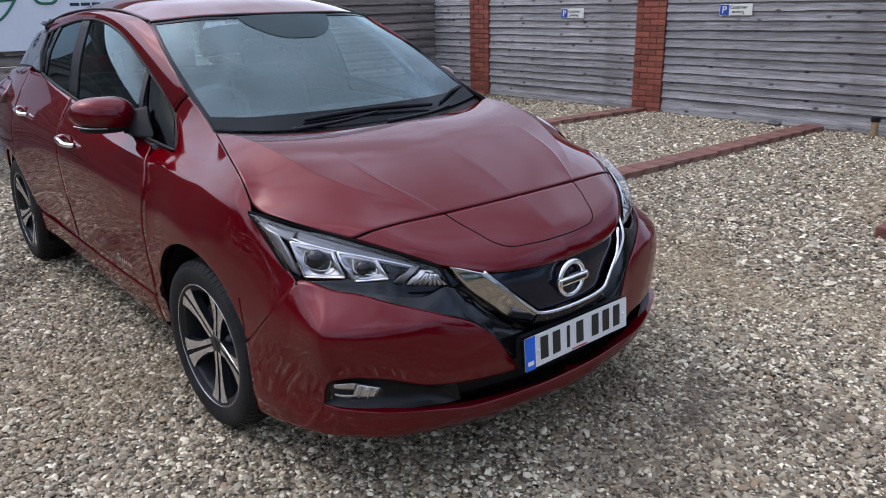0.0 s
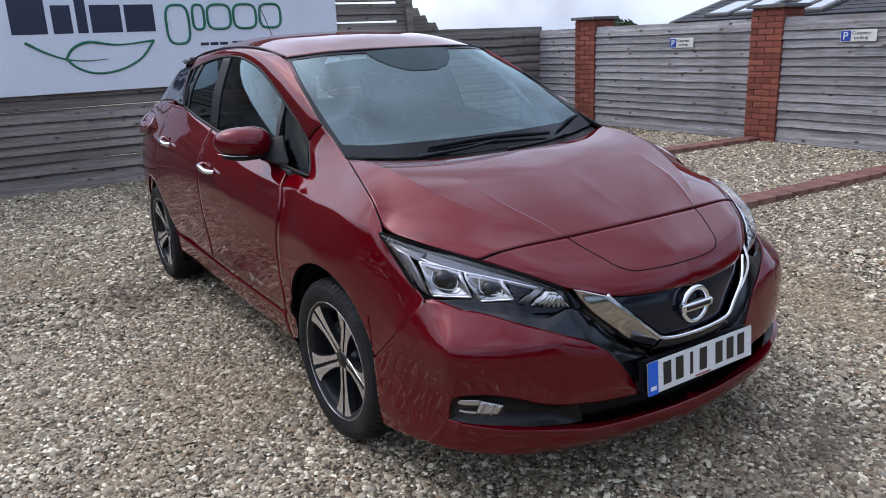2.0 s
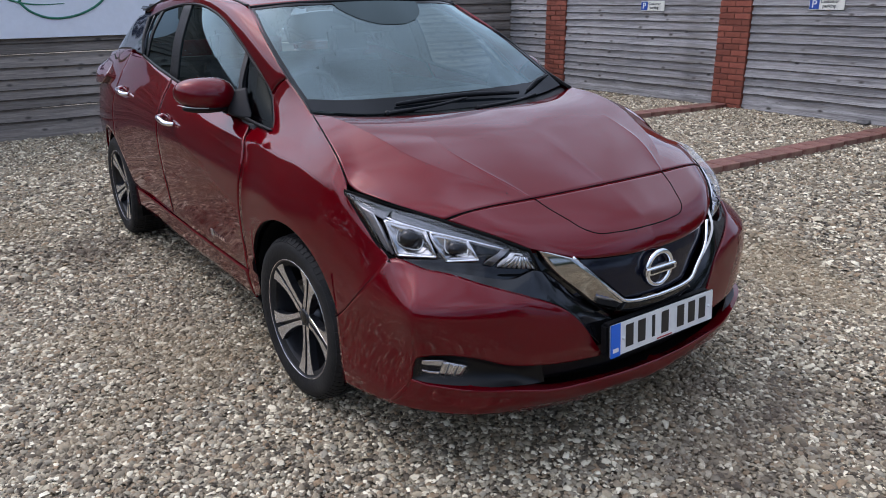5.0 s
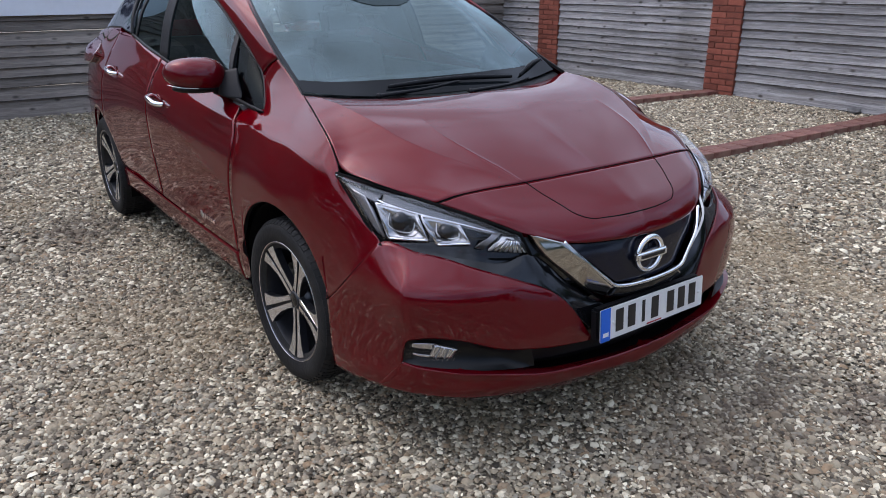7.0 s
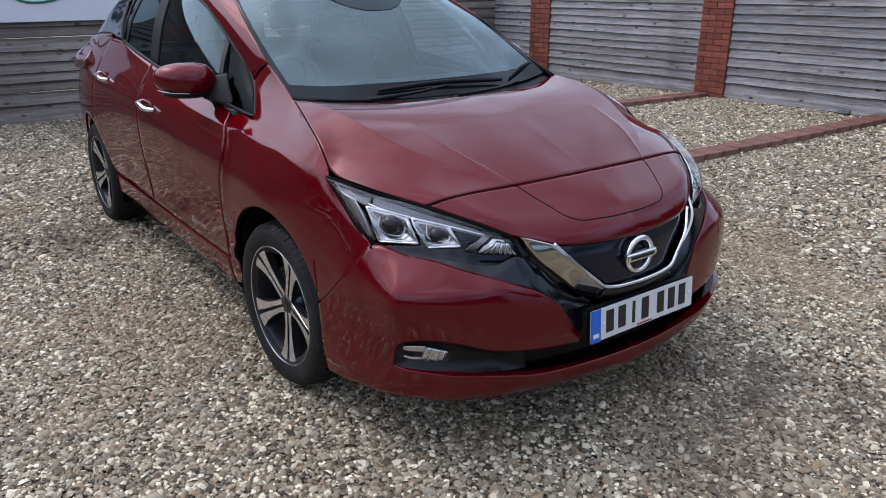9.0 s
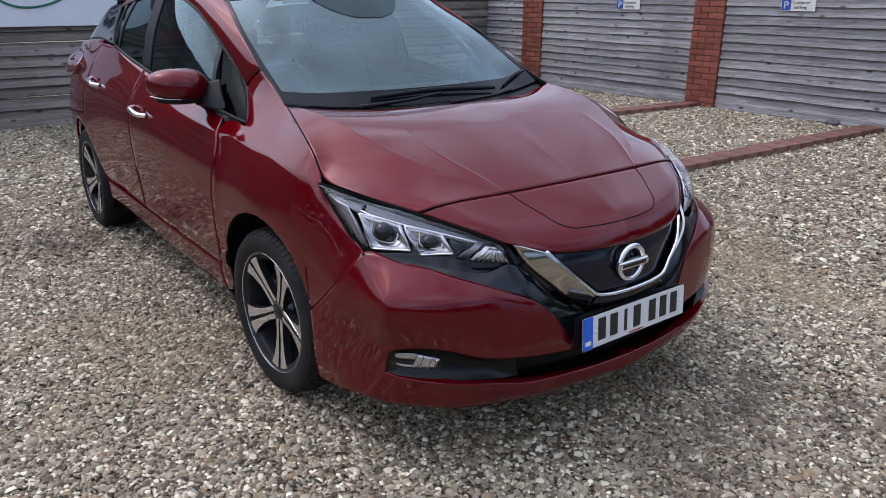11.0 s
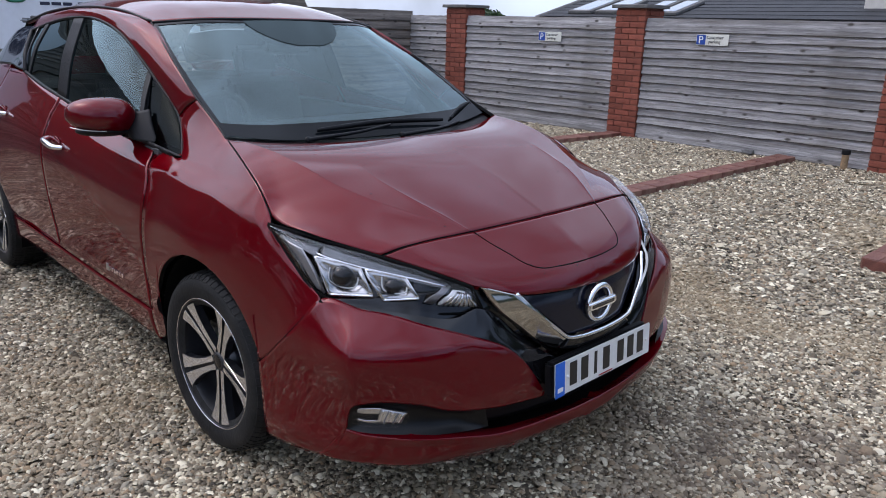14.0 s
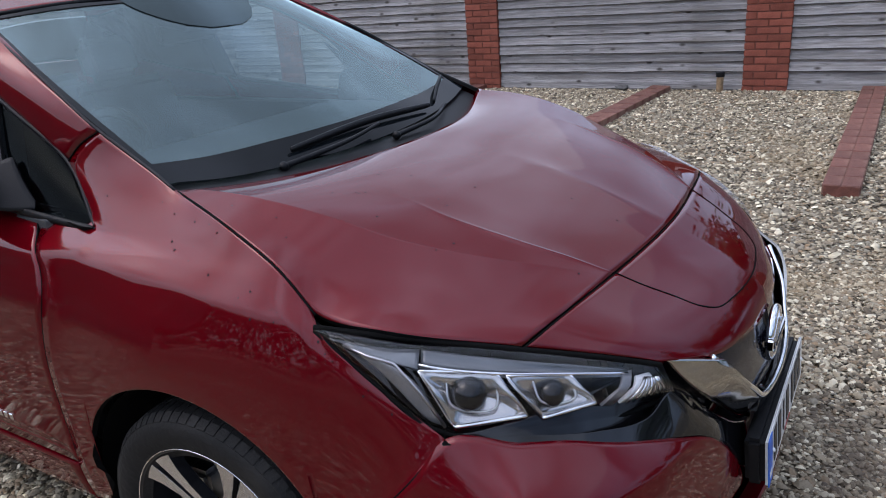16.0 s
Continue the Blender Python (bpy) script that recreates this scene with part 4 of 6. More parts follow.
def bonnet_grid():
    """Rows from the windscreen to the shut line. A crease runs from the rear corner to the shut line and parts the falling outer panel from the flat middle; a finer fold lies inside it."""
    nv = 48
    s = np.sort(np.concatenate((np.linspace(0, 1, 19)[:-1], np.linspace(1, 2, 13)[:-1], np.linspace(2, 3, 22), (0.965, 0.985, 1.015, 1.03, 1.94, 1.965, 1.985, 2.006, 2.012, 2.02, 2.03))))
    v = np.linspace(0, 1, nv)[:, None]
    ridge = 0.03 + 0.44 * v
    f0 = 0.40 + 0.095 * v
    u = np.where(s < 1, s * ridge, np.where(s < 2, ridge + (s - 1) * (f0 - ridge), f0 + (s - 2) * (1 - f0)))
    rear, fore = spline(COWL, 300), spline(SHUT, 300)
    edge = spline(BONNET_SIDE + [(-0.748, -0.488, 0.883), (-0.628, -0.682, 0.836)], nv)
    mid = spline([(0, -0.09, 1.055), (0, -0.26, 1.026), (0, -0.45, 0.983), (0, -0.63, 0.928), (0, -0.77, 0.876)], nv)
    # even lines carry the middle of the panel; what is left over stays close to the edges
    k = np.polyfit(v[:, 0], edge[:, 2], 3)
    even = np.polyval(k, v[:, 0])
    even += edge[0, 2] - even[0] + (edge[-1, 2] - even[-1] - edge[0, 2] + even[0]) * v[:, 0]
    left = edge[:, 2] - even
    edge = edge.copy()
    edge[:, 2] = even
    w = np.linspace(0, 1, 300)
    flat = fore[0, 2] + (fore[-1, 2] - fore[0, 2]) * (1 - (1 - w) ** 2)
    front_left = fore[:, 2] - flat
    fore[:, 2] = flat

    def at(line):
        return np.stack([np.interp(u, w, line[:, i]) for i in range(3)], -1)

    uu, vv = u[..., None], v[..., None]
    g = (1 - vv) * at(rear) + vv * at(fore) + (1 - uu) * edge[:, None] + uu * mid[:, None]
    g -= (1 - uu) * (1 - vv) * rear[0] + uu * (1 - vv) * rear[-1] + (1 - uu) * vv * fore[0] + uu * vv * fore[-1]
    g[..., 2] += left[:, None] * np.exp(-u / 0.16) + np.interp(u, w, front_left) * np.exp(-(1 - v) / 0.30)
    h = 0.035 * np.sin(np.pi * v**1.15) ** 0.8
    a, b = np.clip(u / ridge, 0, 1), np.clip((u - ridge) / (1 - ridge), 0, 1)
    g[..., 2] += h * np.where(u < ridge, a, 1 - b * b * (3 - 2 * b))
    # fair along the car, the rim held
    z = g[..., 2].copy()
    for i in range(1500):
        b = np.zeros_like(z)
        b[1:-1] = z[:-2] + z[2:] - 2 * z[1:-1]
        z[1:-1] -= 0.06 * (b[:-2] + b[2:] - 2 * b[1:-1])
    g[..., 2] += (z - g[..., 2]) * np.clip(u / 0.08, 0, 1)
    # the panel swells most halfway out, round the folds
    k = np.clip(u / ridge, 0, 1)
    swell = np.where(u < ridge, k, 1 - 0.45 * np.clip((u - 0.46) / 0.54, 0, 1) ** 1.5)
    g[..., 2] += 0.019 * np.sin(np.pi * v**0.7) * swell
    g[..., 2] += 0.005 * np.exp(-np.abs(u - f0) / 0.05) * np.clip(v * 3 - 1.1, 0, 1) * np.clip((1 - v) * 8, 0, 1)
    g[..., 2] += 0.0011 * np.exp(-(((u - f0) / 0.007) ** 2)) * np.clip(v * 3 - 1.2, 0, 1)
    return g


def nose_grid():
    nu, nv = 40, 20
    top = spline(SHUT, nu)
    low = spline(LIP, nu)
    edge = spline([(-0.625, -0.684, 0.835), (-0.53, -0.80, 0.797), (-0.445, -0.878, 0.757)], nv)
    mid = spline([(0, -0.77, 0.876), (0, -0.86, 0.832), (0, -0.945, 0.782), (0, -0.99, 0.735), (0, -1.003, 0.70)], nv)
    u = np.linspace(0, 1, nu)[None, :, None]
    v = np.linspace(0, 1, nv)[:, None, None]
    g = (1 - v) * top[None] + v * low[None] + (1 - u) * edge[:, None] + u * mid[:, None]
    g -= (1 - u) * (1 - v) * top[0] + u * (1 - v) * top[-1] + (1 - u) * v * low[0] + u * v * low[-1]
    return g


def join_mirror(g):
    """A half grid whose last column lies on the middle, made whole."""
    m = g[:, ::-1] * (-1, 1, 1)
    return np.concatenate((g, m[:, 1:]), 1)


def on_grid(g, uv):
    """A point of the grid g at (u, v) in 0..1."""
    nv, nu = g.shape[:2]
    a, b = uv[0] * (nu - 1), uv[1] * (nv - 1)
    i, j = min(int(a), nu - 2), min(int(b), nv - 2)
    s, t = a - i, b - j
    return (1 - t) * ((1 - s) * g[j, i] + s * g[j, i + 1]) + t * ((1 - s) * g[j + 1, i] + s * g[j + 1, i + 1])


car = empty("car", "glossy dark red hatchback car parked on gravel", "car")

# bonnet, nose and wings
BONNET, NOSE = bonnet_grid(), nose_grid()
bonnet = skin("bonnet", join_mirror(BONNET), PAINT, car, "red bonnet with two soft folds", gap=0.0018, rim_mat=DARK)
for sgn in (-1, 1):
    tube("bonnet_seam", [(sgn * -x, y, z - 0.0025) for x, y, z in BONNET_SIDE], 0.0026, DARK, bonnet, "dark shut line beside the wing", n=40)
nose = skin("nose_panel", join_mirror(NOSE), PAINT, car, "red nose panel above the grille", gap=0.0018, thick=0.02)
shut_all = [(x, y - 0.001, z - 0.0022) for x, y, z in SHUT] + [(-x, y - 0.001, z - 0.0022) for x, y, z in SHUT[-2::-1]]
tube("shut_line", shut_all, 0.0018, DARK, nose, "dark shut line ahead of the bonnet", n=120)
lid_line = []
for x, v in ((-0.316, 0.0), (-0.298, 0.2), (-0.268, 0.42), (-0.245, 0.58), (-0.205, 0.685), (-0.13, 0.715), (0, 0.725)):
    row = NOSE[min(int(v * 19), 18)] * (1 - (v * 19) % 1) + NOSE[min(int(v * 19) + 1, 19)] * ((v * 19) % 1)
    k = np.interp(x, row[:, 0], np.arange(len(row)))
    lid_line.append(tuple(np.array([np.interp(k, np.arange(len(row)), row[:, j]) for j in range(3)])))
lid_all = lid_line + [(-x, y, z) for x, y, z in lid_line[-2::-1]]
tube("charge_lid_seam", lid_all, 0.0018, DARK, nose, "thin dark shut line of the charging lid", n=120)

L_LOW = [(-0.792, -0.347, 0.880), (-0.79, -0.47, 0.80), (-0.782, -0.575, 0.732), (-0.75, -0.64, 0.709), (-0.66, -0.735, 0.69), (-0.53, -0.83, 0.675), (-0.415, -0.897, 0.672)]
SEAM_QZ = [(-0.178, 0.719), (-0.27, 0.645), (-0.37, 0.56), (-0.45, 0.49), (-0.505, 0.452)]


def door_line(z):
    """How far back the front door's leading edge lies at each height."""
    return 0.388 + (0.985 - np.asarray(z, float)) * 0.12 + 0.105 * np.clip((np.asarray(z, float) - 0.84) / 0.15, 0, 1.15) ** 2


def wing_grid():
    """From the lamp's edge and the bonnet's side down to the bumper seam and the arch, and back to the door."""
    top = np.concatenate((spline([tuple(front(SEAM_QZ[0][0], SEAM_QZ[0][1])), (-0.79, -0.47, 0.80), (-0.793, -0.36, 0.878), (-0.776, -0.337, 0.899)], 22), spline(BONNET_SIDE[::-1], 30)[1:]))
    sm = spline(SEAM_QZ, 12)
    s3 = front(sm[:, 0], sm[:, 1])
    ar = np.array(arch(0, 22, 75, 60))
    ar = ar[np.arctan2(ar[:, 1] - HUB, -ar[:, 0]) > math.atan2(s3[-1, 2] - HUB, -s3[-1, 1])]
    low = np.concatenate((s3, side(ar[:, 0], ar[:, 1])))
    m = len(top)
    k = np.linspace(0, len(low) - 1, m)
    a = np.concatenate(([0], np.cumsum(np.linalg.norm(np.diff(low, axis=0), axis=1))))
    low = np.stack([np.interp(np.linspace(0, a[-1], m), a, low[:, j]) for j in range(3)], 1)
    m = len(top)
    nv = 56
    t = np.linspace(0, 1, nv)[:, None, None]
    yz = top[None] + t * (low - top)[None]
    g = side(yz[..., 1], yz[..., 2], 0.0)
    g[..., 0] += ((top[:, 0] - g[0, :, 0])[None] * (1 - t[..., 0]) + (low[:, 0] - g[-1, :, 0])[None] * t[..., 0] ** 2)
    # behind the bonnet the wing runs up into the foot of the windscreen pillar
    mu = 26
    up = spline([(-0.677, 0.10, 1.075), (-0.667, 0.18, 1.108), (-0.657, 0.267, 1.144), (-0.655, 0.362, 1.190)], mu)
    bl = spline(arch(0, 75, 150, 16) + [(0.350, 0.40), (0.37, 0.30), (0.475, 0.250)], mu)
    down = side(bl[:, 0], bl[:, 1])
    first = g[:, -1]
    down[0] = first[-1]
    k = int(np.argmin(np.abs(first[:, 2] - 0.965)))
    u = np.linspace(0, 1, mu)
    # lower block: the flank itself, out to the door gap
    gap_yz = spline([(0.315, 0.983), (0.39, 0.992), (0.455, 1.000)] + [(float(door_line(z)), z) for z in (0.985, 0.955, 0.91, 0.86, 0.80, 0.68, 0.56)] + [(0.475, 0.250)], nv - k)
    lo_yz = np.stack([down[:, 1], down[:, 2]], 1)
    le_yz = first[k:, 1:]
    s1 = np.linspace(0, 1, nv - k)[:, None, None]
    uu = u[None, :, None]
    top_yz = le_yz[0] + (gap_yz[0] - le_yz[0]) * u[:, None]
    yz = (1 - s1) * top_yz[None] + s1 * lo_yz[None] + (1 - uu) * le_yz[:, None] + uu * gap_yz[:, None]
    yz -= (1 - uu) * (1 - s1) * le_yz[0] + uu * (1 - s1) * gap_yz[0] + (1 - uu) * s1 * le_yz[-1] + uu * s1 * gap_yz[-1]
    r1 = side(yz[..., 0], yz[..., 1], 0.0)
    r1[..., 0] += (first[k:, 0] - r1[:, 0, 0])[:, None] * (1 - u[None]) ** 2
    r1[0, :, 0] += (-0.752 - r1[0, -1, 0]) * u ** 2
    # upper block: the foot of the windscreen pillar
    rear = np.concatenate((spline([(-0.655, 0.362, 1.190), (-0.669, 0.425, 1.158), (-0.678, 0.48, 1.115)], 5), spline([(-0.678, 0.48, 1.115), (-0.712, 0.395, 1.05), tuple(r1[0, -1])], 10)[1:]))
    a = np.concatenate(([0], np.cumsum(np.linalg.norm(np.diff(rear, axis=0), axis=1))))
    rear = np.stack([np.interp(np.linspace(0, a[-1], k + 1), a, rear[:, j]) for j in range(3)], 1)
    s2 = np.linspace(0, 1, k + 1)[:, None, None]
    lef = first[: k + 1]
    r2 = (1 - s2) * up[None] + s2 * r1[0][None] + (1 - uu) * lef[:, None] + uu * rear[:, None]
    r2 -= (1 - uu) * (1 - s2) * up[0] + uu * (1 - s2) * up[-1] + (1 - uu) * s2 * r1[0, 0] + uu * s2 * r1[0, -1]
    r = np.concatenate((r2, r1[1:]), 0)
    kz = k
    w = np.concatenate((g, r[:, 1:]), 1)
    # fair the surface where the two halves meet and round the pillar foot
    k = g.shape[1] - 1
    soft = (np.clip((np.arange(w.shape[1]) - (k - 8)) / 10, 0, 1)[None, :] * np.clip((kz + 9 - np.arange(nv)) / 11, 0, 1)[:, None])[..., None] * 0.5
    seam = (np.exp(-(((np.arange(w.shape[1]) - k) / 3.0) ** 2))[None, :] * np.ones((nv, 1)))[..., None] * 0.5
    soft = np.maximum(soft, seam)
    for i in range(140):
        a = (w[:-2, 1:-1] + w[2:, 1:-1] + w[1:-1, :-2] + w[1:-1, 2:]) / 4
        w[1:-1, 1:-1] += (a - w[1:-1, 1:-1]) * soft[1:-1, 1:-1]
    # one smooth swell through the whole panel, drawn back to its edges over a few rows
    yy, zz = w[..., 1] / 0.5, (w[..., 2] - 0.8) / 0.3
    basis = np.stack([yy**i * zz**j for i in range(8) for j in range(8 - i)], -1)
    wt = np.ones(yy.shape)
    wt[0] = wt[-1] = 8
    wt[:, 0] = wt[:, -1] = 8
    old = w[..., 0].copy()
    co = np.linalg.lstsq((basis * wt[..., None]).reshape(-1, basis.shape[-1]), (old * wt).ravel(), rcond=None)[0]
    x = basis @ co
    # what is left over at the rim fades evenly into the panel
    rest = np.zeros_like(x)
    for e in ((0, slice(None)), (-1, slice(None)), (slice(None), 0), (slice(None), -1)):
        rest[e] = (old - x)[e]
    for i in range(2500):
        rest[1:-1, 1:-1] = (rest[:-2, 1:-1] + rest[2:, 1:-1] + rest[1:-1, :-2] + rest[1:-1, 2:]) / 4
    x = x + rest
    # fair out short waves, the rim held
    held = x.copy()
    for i in range(9000):
        b = np.zeros_like(x)
        b[1:-1, 1:-1] = x[:-2, 1:-1] + x[2:, 1:-1] + x[1:-1, :-2] + x[1:-1, 2:] - 4 * x[1:-1, 1:-1]
        bb = b[:-2, 1:-1] + b[2:, 1:-1] + b[1:-1, :-2] + b[1:-1, 2:] - 4 * b[1:-1, 1:-1]
        x[1:-1, 1:-1] -= 0.014 * bb + 0.00004 * (x - held)[1:-1, 1:-1]
    # even out the shoulder below the window by a local plane through its surroundings
    p = w[..., 1:].reshape(-1, 2)
    rim = np.concatenate((w[0, :, 1:], w[-1, :, 1:], w[:, 0, 1:], w[:, -1, 1:]))
    area = np.linalg.norm(np.cross(np.gradient(w, axis=0), np.gradient(w, axis=1)), axis=2).ravel() + 1e-7
    flat = x.ravel().copy()
    for i in range(len(p)):
        d = p - p[i]
        reach = np.sqrt(((rim - p[i]) ** 2).sum(1).min())
        k = np.exp(-(d**2).sum(1) / (2 * 0.050**2)) * area
        m = np.column_stack((np.ones(len(p)), d))
        fit = np.linalg.solve((m * k[:, None]).T @ m, (m * k[:, None]).T @ x.ravel())[0]
        b = min(reach / 0.05, 1.0)
        flat[i] += (fit - flat[i]) * b * b * (3 - 2 * b)
    w[..., 0] = flat.reshape(x.shape)
    fade = np.clip(np.arange(nv) / 6, 0, 1)[:, None] * np.clip((0.99 - w[..., 2]) / 0.03, 0, 1)
    w[..., 0] -= crease(w[..., 1], w[..., 2]) * fade
    return w


WING = wing_grid()
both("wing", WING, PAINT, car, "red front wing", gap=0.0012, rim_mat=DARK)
for sgn in (-1, 1):
    tube("pillar_seam", [(sgn * x, y, z) for x, y, z in ((0.6565, 0.362, 1.1905), (0.6700, 0.425, 1.1585), (0.6785, 0.478, 1.1165))], 0.0016, DARK, car, "dark joint between wing and windscreen pillar", n=20, sides=6)

# doors and sill
BELT = [(0.31, 0.985), (0.52, 1.012), (1.0, 1.055), (1.42, 1.098), (1.8, 1.145), (2.06, 1.19)]


def belt(y):
    b = np.array(BELT)
    return float(np.interp(y, b[:, 0], b[:, 1]))


def door(name, y0, y1, low, label):
    ys = np.linspace(0, 1, 12)
    a, b = y0, y1
    top = [(a + (b - a) * s, belt(a + (b - a) * s)) for s in ys]
    g = flank(top, low, 44, 30)
    if y0 < 1:
        lead = door_line(g[:, :1, 2]) - g[:, :1, 1]
        g = side(g[..., 1] + lead * (1 - np.linspace(0, 1, 44)[None]) ** 4, g[..., 2])
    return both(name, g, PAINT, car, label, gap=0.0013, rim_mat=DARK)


front_doors = door("front_door", 0.388, 1.50, [(0.460, 0.385), (0.9, 0.385), (1.53, 0.39)], "red front door")
for line in ([(float(door_line(z)), z) for z in (1.0, 0.97, 0.94, 0.90, 0.85, 0.80, 0.56, 0.385)], [(1.50, 1.10), (1.508, 0.90), (1.52, 0.60), (1.53, 0.39)]):
    for sgn in (-1, 1):
        gap_pts = [tuple((side(y, z) + np.array((0.0017, 0, 0))) * np.array((-sgn, 1, 1))) for y, z in spline(line, 40)]
        tube("door_seam", gap_pts, 0.0018, DARK, front_doors[0 if sgn < 0 else 1], "dark door shut line", n=0, sides=6)
rear_low = [(1.53, 0.39), (2.0, 0.395), (2.27, 0.40)] + arch(2.70, 15, 62, 10)
rear_doors = door("rear_door", 1.50, 2.42, rear_low, "red rear door")
both("sill", flank([(0.463, 0.378), (1.2, 0.380), (2.3, 0.39)], [(0.477, 0.240), (1.2, 0.25), (2.33, 0.265)], 40, 8), PAINT, car, "red sill below the doors", gap=0.0)
both("sill_edge", np.stack([side(np.linspace(0.37, 2.33, 30), np.linspace(0.237, 0.266, 30)), side(np.linspace(0.37, 2.33, 30), np.linspace(0.237, 0.266, 30)) + (0.14, 0, -0.03)]), PLASTIC, car, "black underside of the sill", gap=0, thick=0)
quarter_top = [(2.42, 1.205), (2.6, 1.20), (2.9, 1.185), (3.25, 1.15)]
quarter_low = arch(2.70, 62, 172, 26) + [(3.15, 0.28), (3.25, 0.28)]
both("rear_quarter", flank(quarter_top, quarter_low, 46, 26), PAINT, car, "red rear quarter panel", gap=0.0025)
both("rear_pillar", loft([[(-0.772, 2.06, 1.19), (-0.765, 2.25, 1.20), (-0.735, 2.45, 1.205), (-0.70, 2.9, 1.187), (-0.66, 3.25, 1.15)],
                          [(-0.745, 2.09, 1.28), (-0.695, 2.3, 1.30), (-0.655, 2.6, 1.315), (-0.62, 2.9, 1.32), (-0.57, 3.15, 1.30)],
                          [(-0.665, 2.12, 1.41), (-0.645, 2.25, 1.412), (-0.60, 2.6, 1.405), (-0.57, 2.9, 1.38), (-0.53, 3.1, 1.36)]], 30, 14), PIANO, car, "gloss black rear roof pillar", gap=0)
part("hatch", box_bm((1.16, 0.06, 0.95), (0, 3.24, 0.76), 0.03, 3), PAINT, car, "red tailgate")
part("rear_bumper", box_bm((1.56, 0.2, 0.42), (0, 3.28, 0.47), 0.06, 4), PAINT, car, "red rear bumper")
for sgn in (-1, 1):
    g = loft([[(-0.765, 2.90, 1.085), (-0.755, 3.05, 1.10), (-0.70, 3.27, 1.10)], [(-0.842, 2.72, 1.035), (-0.842, 3.0, 1.04), (-0.76, 3.30, 1.05)], [(-0.852, 2.86, 0.975), (-0.85, 3.05, 0.97), (-0.77, 3.31, 0.96)]], 20, 12)
    skin("tail_lamp", g * (1, 1, 1), REDLENS, car, "dark red boomerang tail lamp", gap=0, lift=0.012, thick=0.03, mirror=sgn > 0)

# greenhouse
A_EDGE = [(-0.655, 0.362, 1.190), (-0.635, 0.549, 1.290), (-0.572, 0.915, 1.456)]
ROOF_EDGE = [(-0.572, 0.915, 1.456), (-0.580, 1.2, 1.498), (-0.578, 1.6, 1.512), (-0.572, 2.2, 1.488), (-0.552, 2.75, 1.425)]
DLO_TOP = [(-0.676, 0.48, 1.115), (-0.668, 0.66, 1.222), (-0.662, 0.83, 1.312), (-0.652, 1.05, 1.405), (-0.648, 1.3, 1.458), (-0.648, 1.6, 1.466), (-0.656, 2.0, 1.43), (-0.665, 2.25, 1.39)]
band_in = spline(A_EDGE[:-1] + ROOF_EDGE[:4], 60)
band_out = spline(DLO_TOP, 60)
taper = np.clip(np.linspace(0, 1, 60) * 3, 0, 1)[:, None]
mid_line = (band_in + band_out) / 2 + np.array((-0.003, 0.003, 0.0055)) * (1 - taper) + np.array((-0.016, -0.006, 0.014)) * taper
both("roof_rail", loft([band_in, mid_line, band_out], 60, 10), PAINT, car, "red windscreen pillar and roof rail", gap=0.0)
ROOF = [ROOF_EDGE, [(-0.40, 0.81, 1.471), (-0.41, 1.2, 1.537), (-0.42, 1.6, 1.555), (-0.42, 2.2, 1.535), (-0.40, 2.75, 1.465)], [(-0.2, 0.775, 1.476), (-0.2, 1.2, 1.553), (-0.2, 1.6, 1.576), (-0.2, 2.2, 1.556), (-0.2, 2.78, 1.484)], [(0, 0.765, 1.477), (0, 1.2, 1.557), (0, 1.6, 1.581), (0, 2.2, 1.561), (0, 2.79, 1.49)]]
roof_half = np.transpose(loft(ROOF, 40, 24), (1, 0, 2))
roof = skin("roof", join_mirror(roof_half), PAINT, car, "red roof panel", gap=0.003)
part("rear_window", box_bm((1.06, 0.004, 0.44), (0, 0, 0), 0.001, 1), PRIVACY, car, "dark sloping rear window")
bpy.data.objects["rear_window"].location, bpy.data.objects["rear_window"].rotation_euler = (0, 3.0, 1.325), (radians(58), 0, 0)
part("spoiler", box_bm((1.02, 0.30, 0.03), (0, 2.90, 1.435), 0.012, 3), PIANO, car, "black rear spoiler")
tube("aerial", [(0.0, 2.52, 1.52), (0.0, 2.64, 1.66), (0.0, 2.78, 1.80)], [0.007] * 4 + [0.003] * 20, PLASTIC, roof, "thin black roof aerial", n=24)
for sgn in (-1, 1):
    tube("roof_strip", [(sgn * -x, y, z + 0.003) for x, y, z in ROOF_EDGE], 0.006, PLASTIC, roof, "black roof gutter strip", n=50)

ws_low = [(-0.658, 0.155, 1.080), (-0.52, 0.125, 1.058), (-0.3, 0.09, 1.043), (-0.12, 0.078, 1.037), (0, 0.075, 1.036)]
ws_foot = [(-0.656, 0.265, 1.140), (-0.48, 0.245, 1.127), (-0.3, 0.22, 1.128), (-0.12, 0.205, 1.128), (0, 0.20, 1.128)]
ws_top = [(-0.568, 0.908, 1.450), (-0.40, 0.806, 1.467), (-0.2, 0.770, 1.472), (-0.08, 0.762, 1.473), (0, 0.76, 1.473)]
ws_mid = [(-0.634, 0.546, 1.284), (-0.45, 0.465, 1.278), (-0.27, 0.425, 1.264), (-0.1, 0.395, 1.252), (0, 0.39, 1.250)]
WS = join_mirror(loft([ws_low, ws_foot, ws_mid, ws_top], 40, 36))
screen = skin("windscreen", WS, GLASS, car, "large raked windscreen mirroring the sky", gap=0.0, thick=0.0)
screen.visible_shadow = False
for sgn in (-1, 1):
    tube("windscreen_seal", [(sgn * -x, y, z) for x, y, z in [(-0.677, 0.108, 1.074), (-0.667, 0.18, 1.106), (-0.658, 0.267, 1.143)] + A_EDGE], 0.004, PLASTIC, screen, "black rubber seal", n=40)
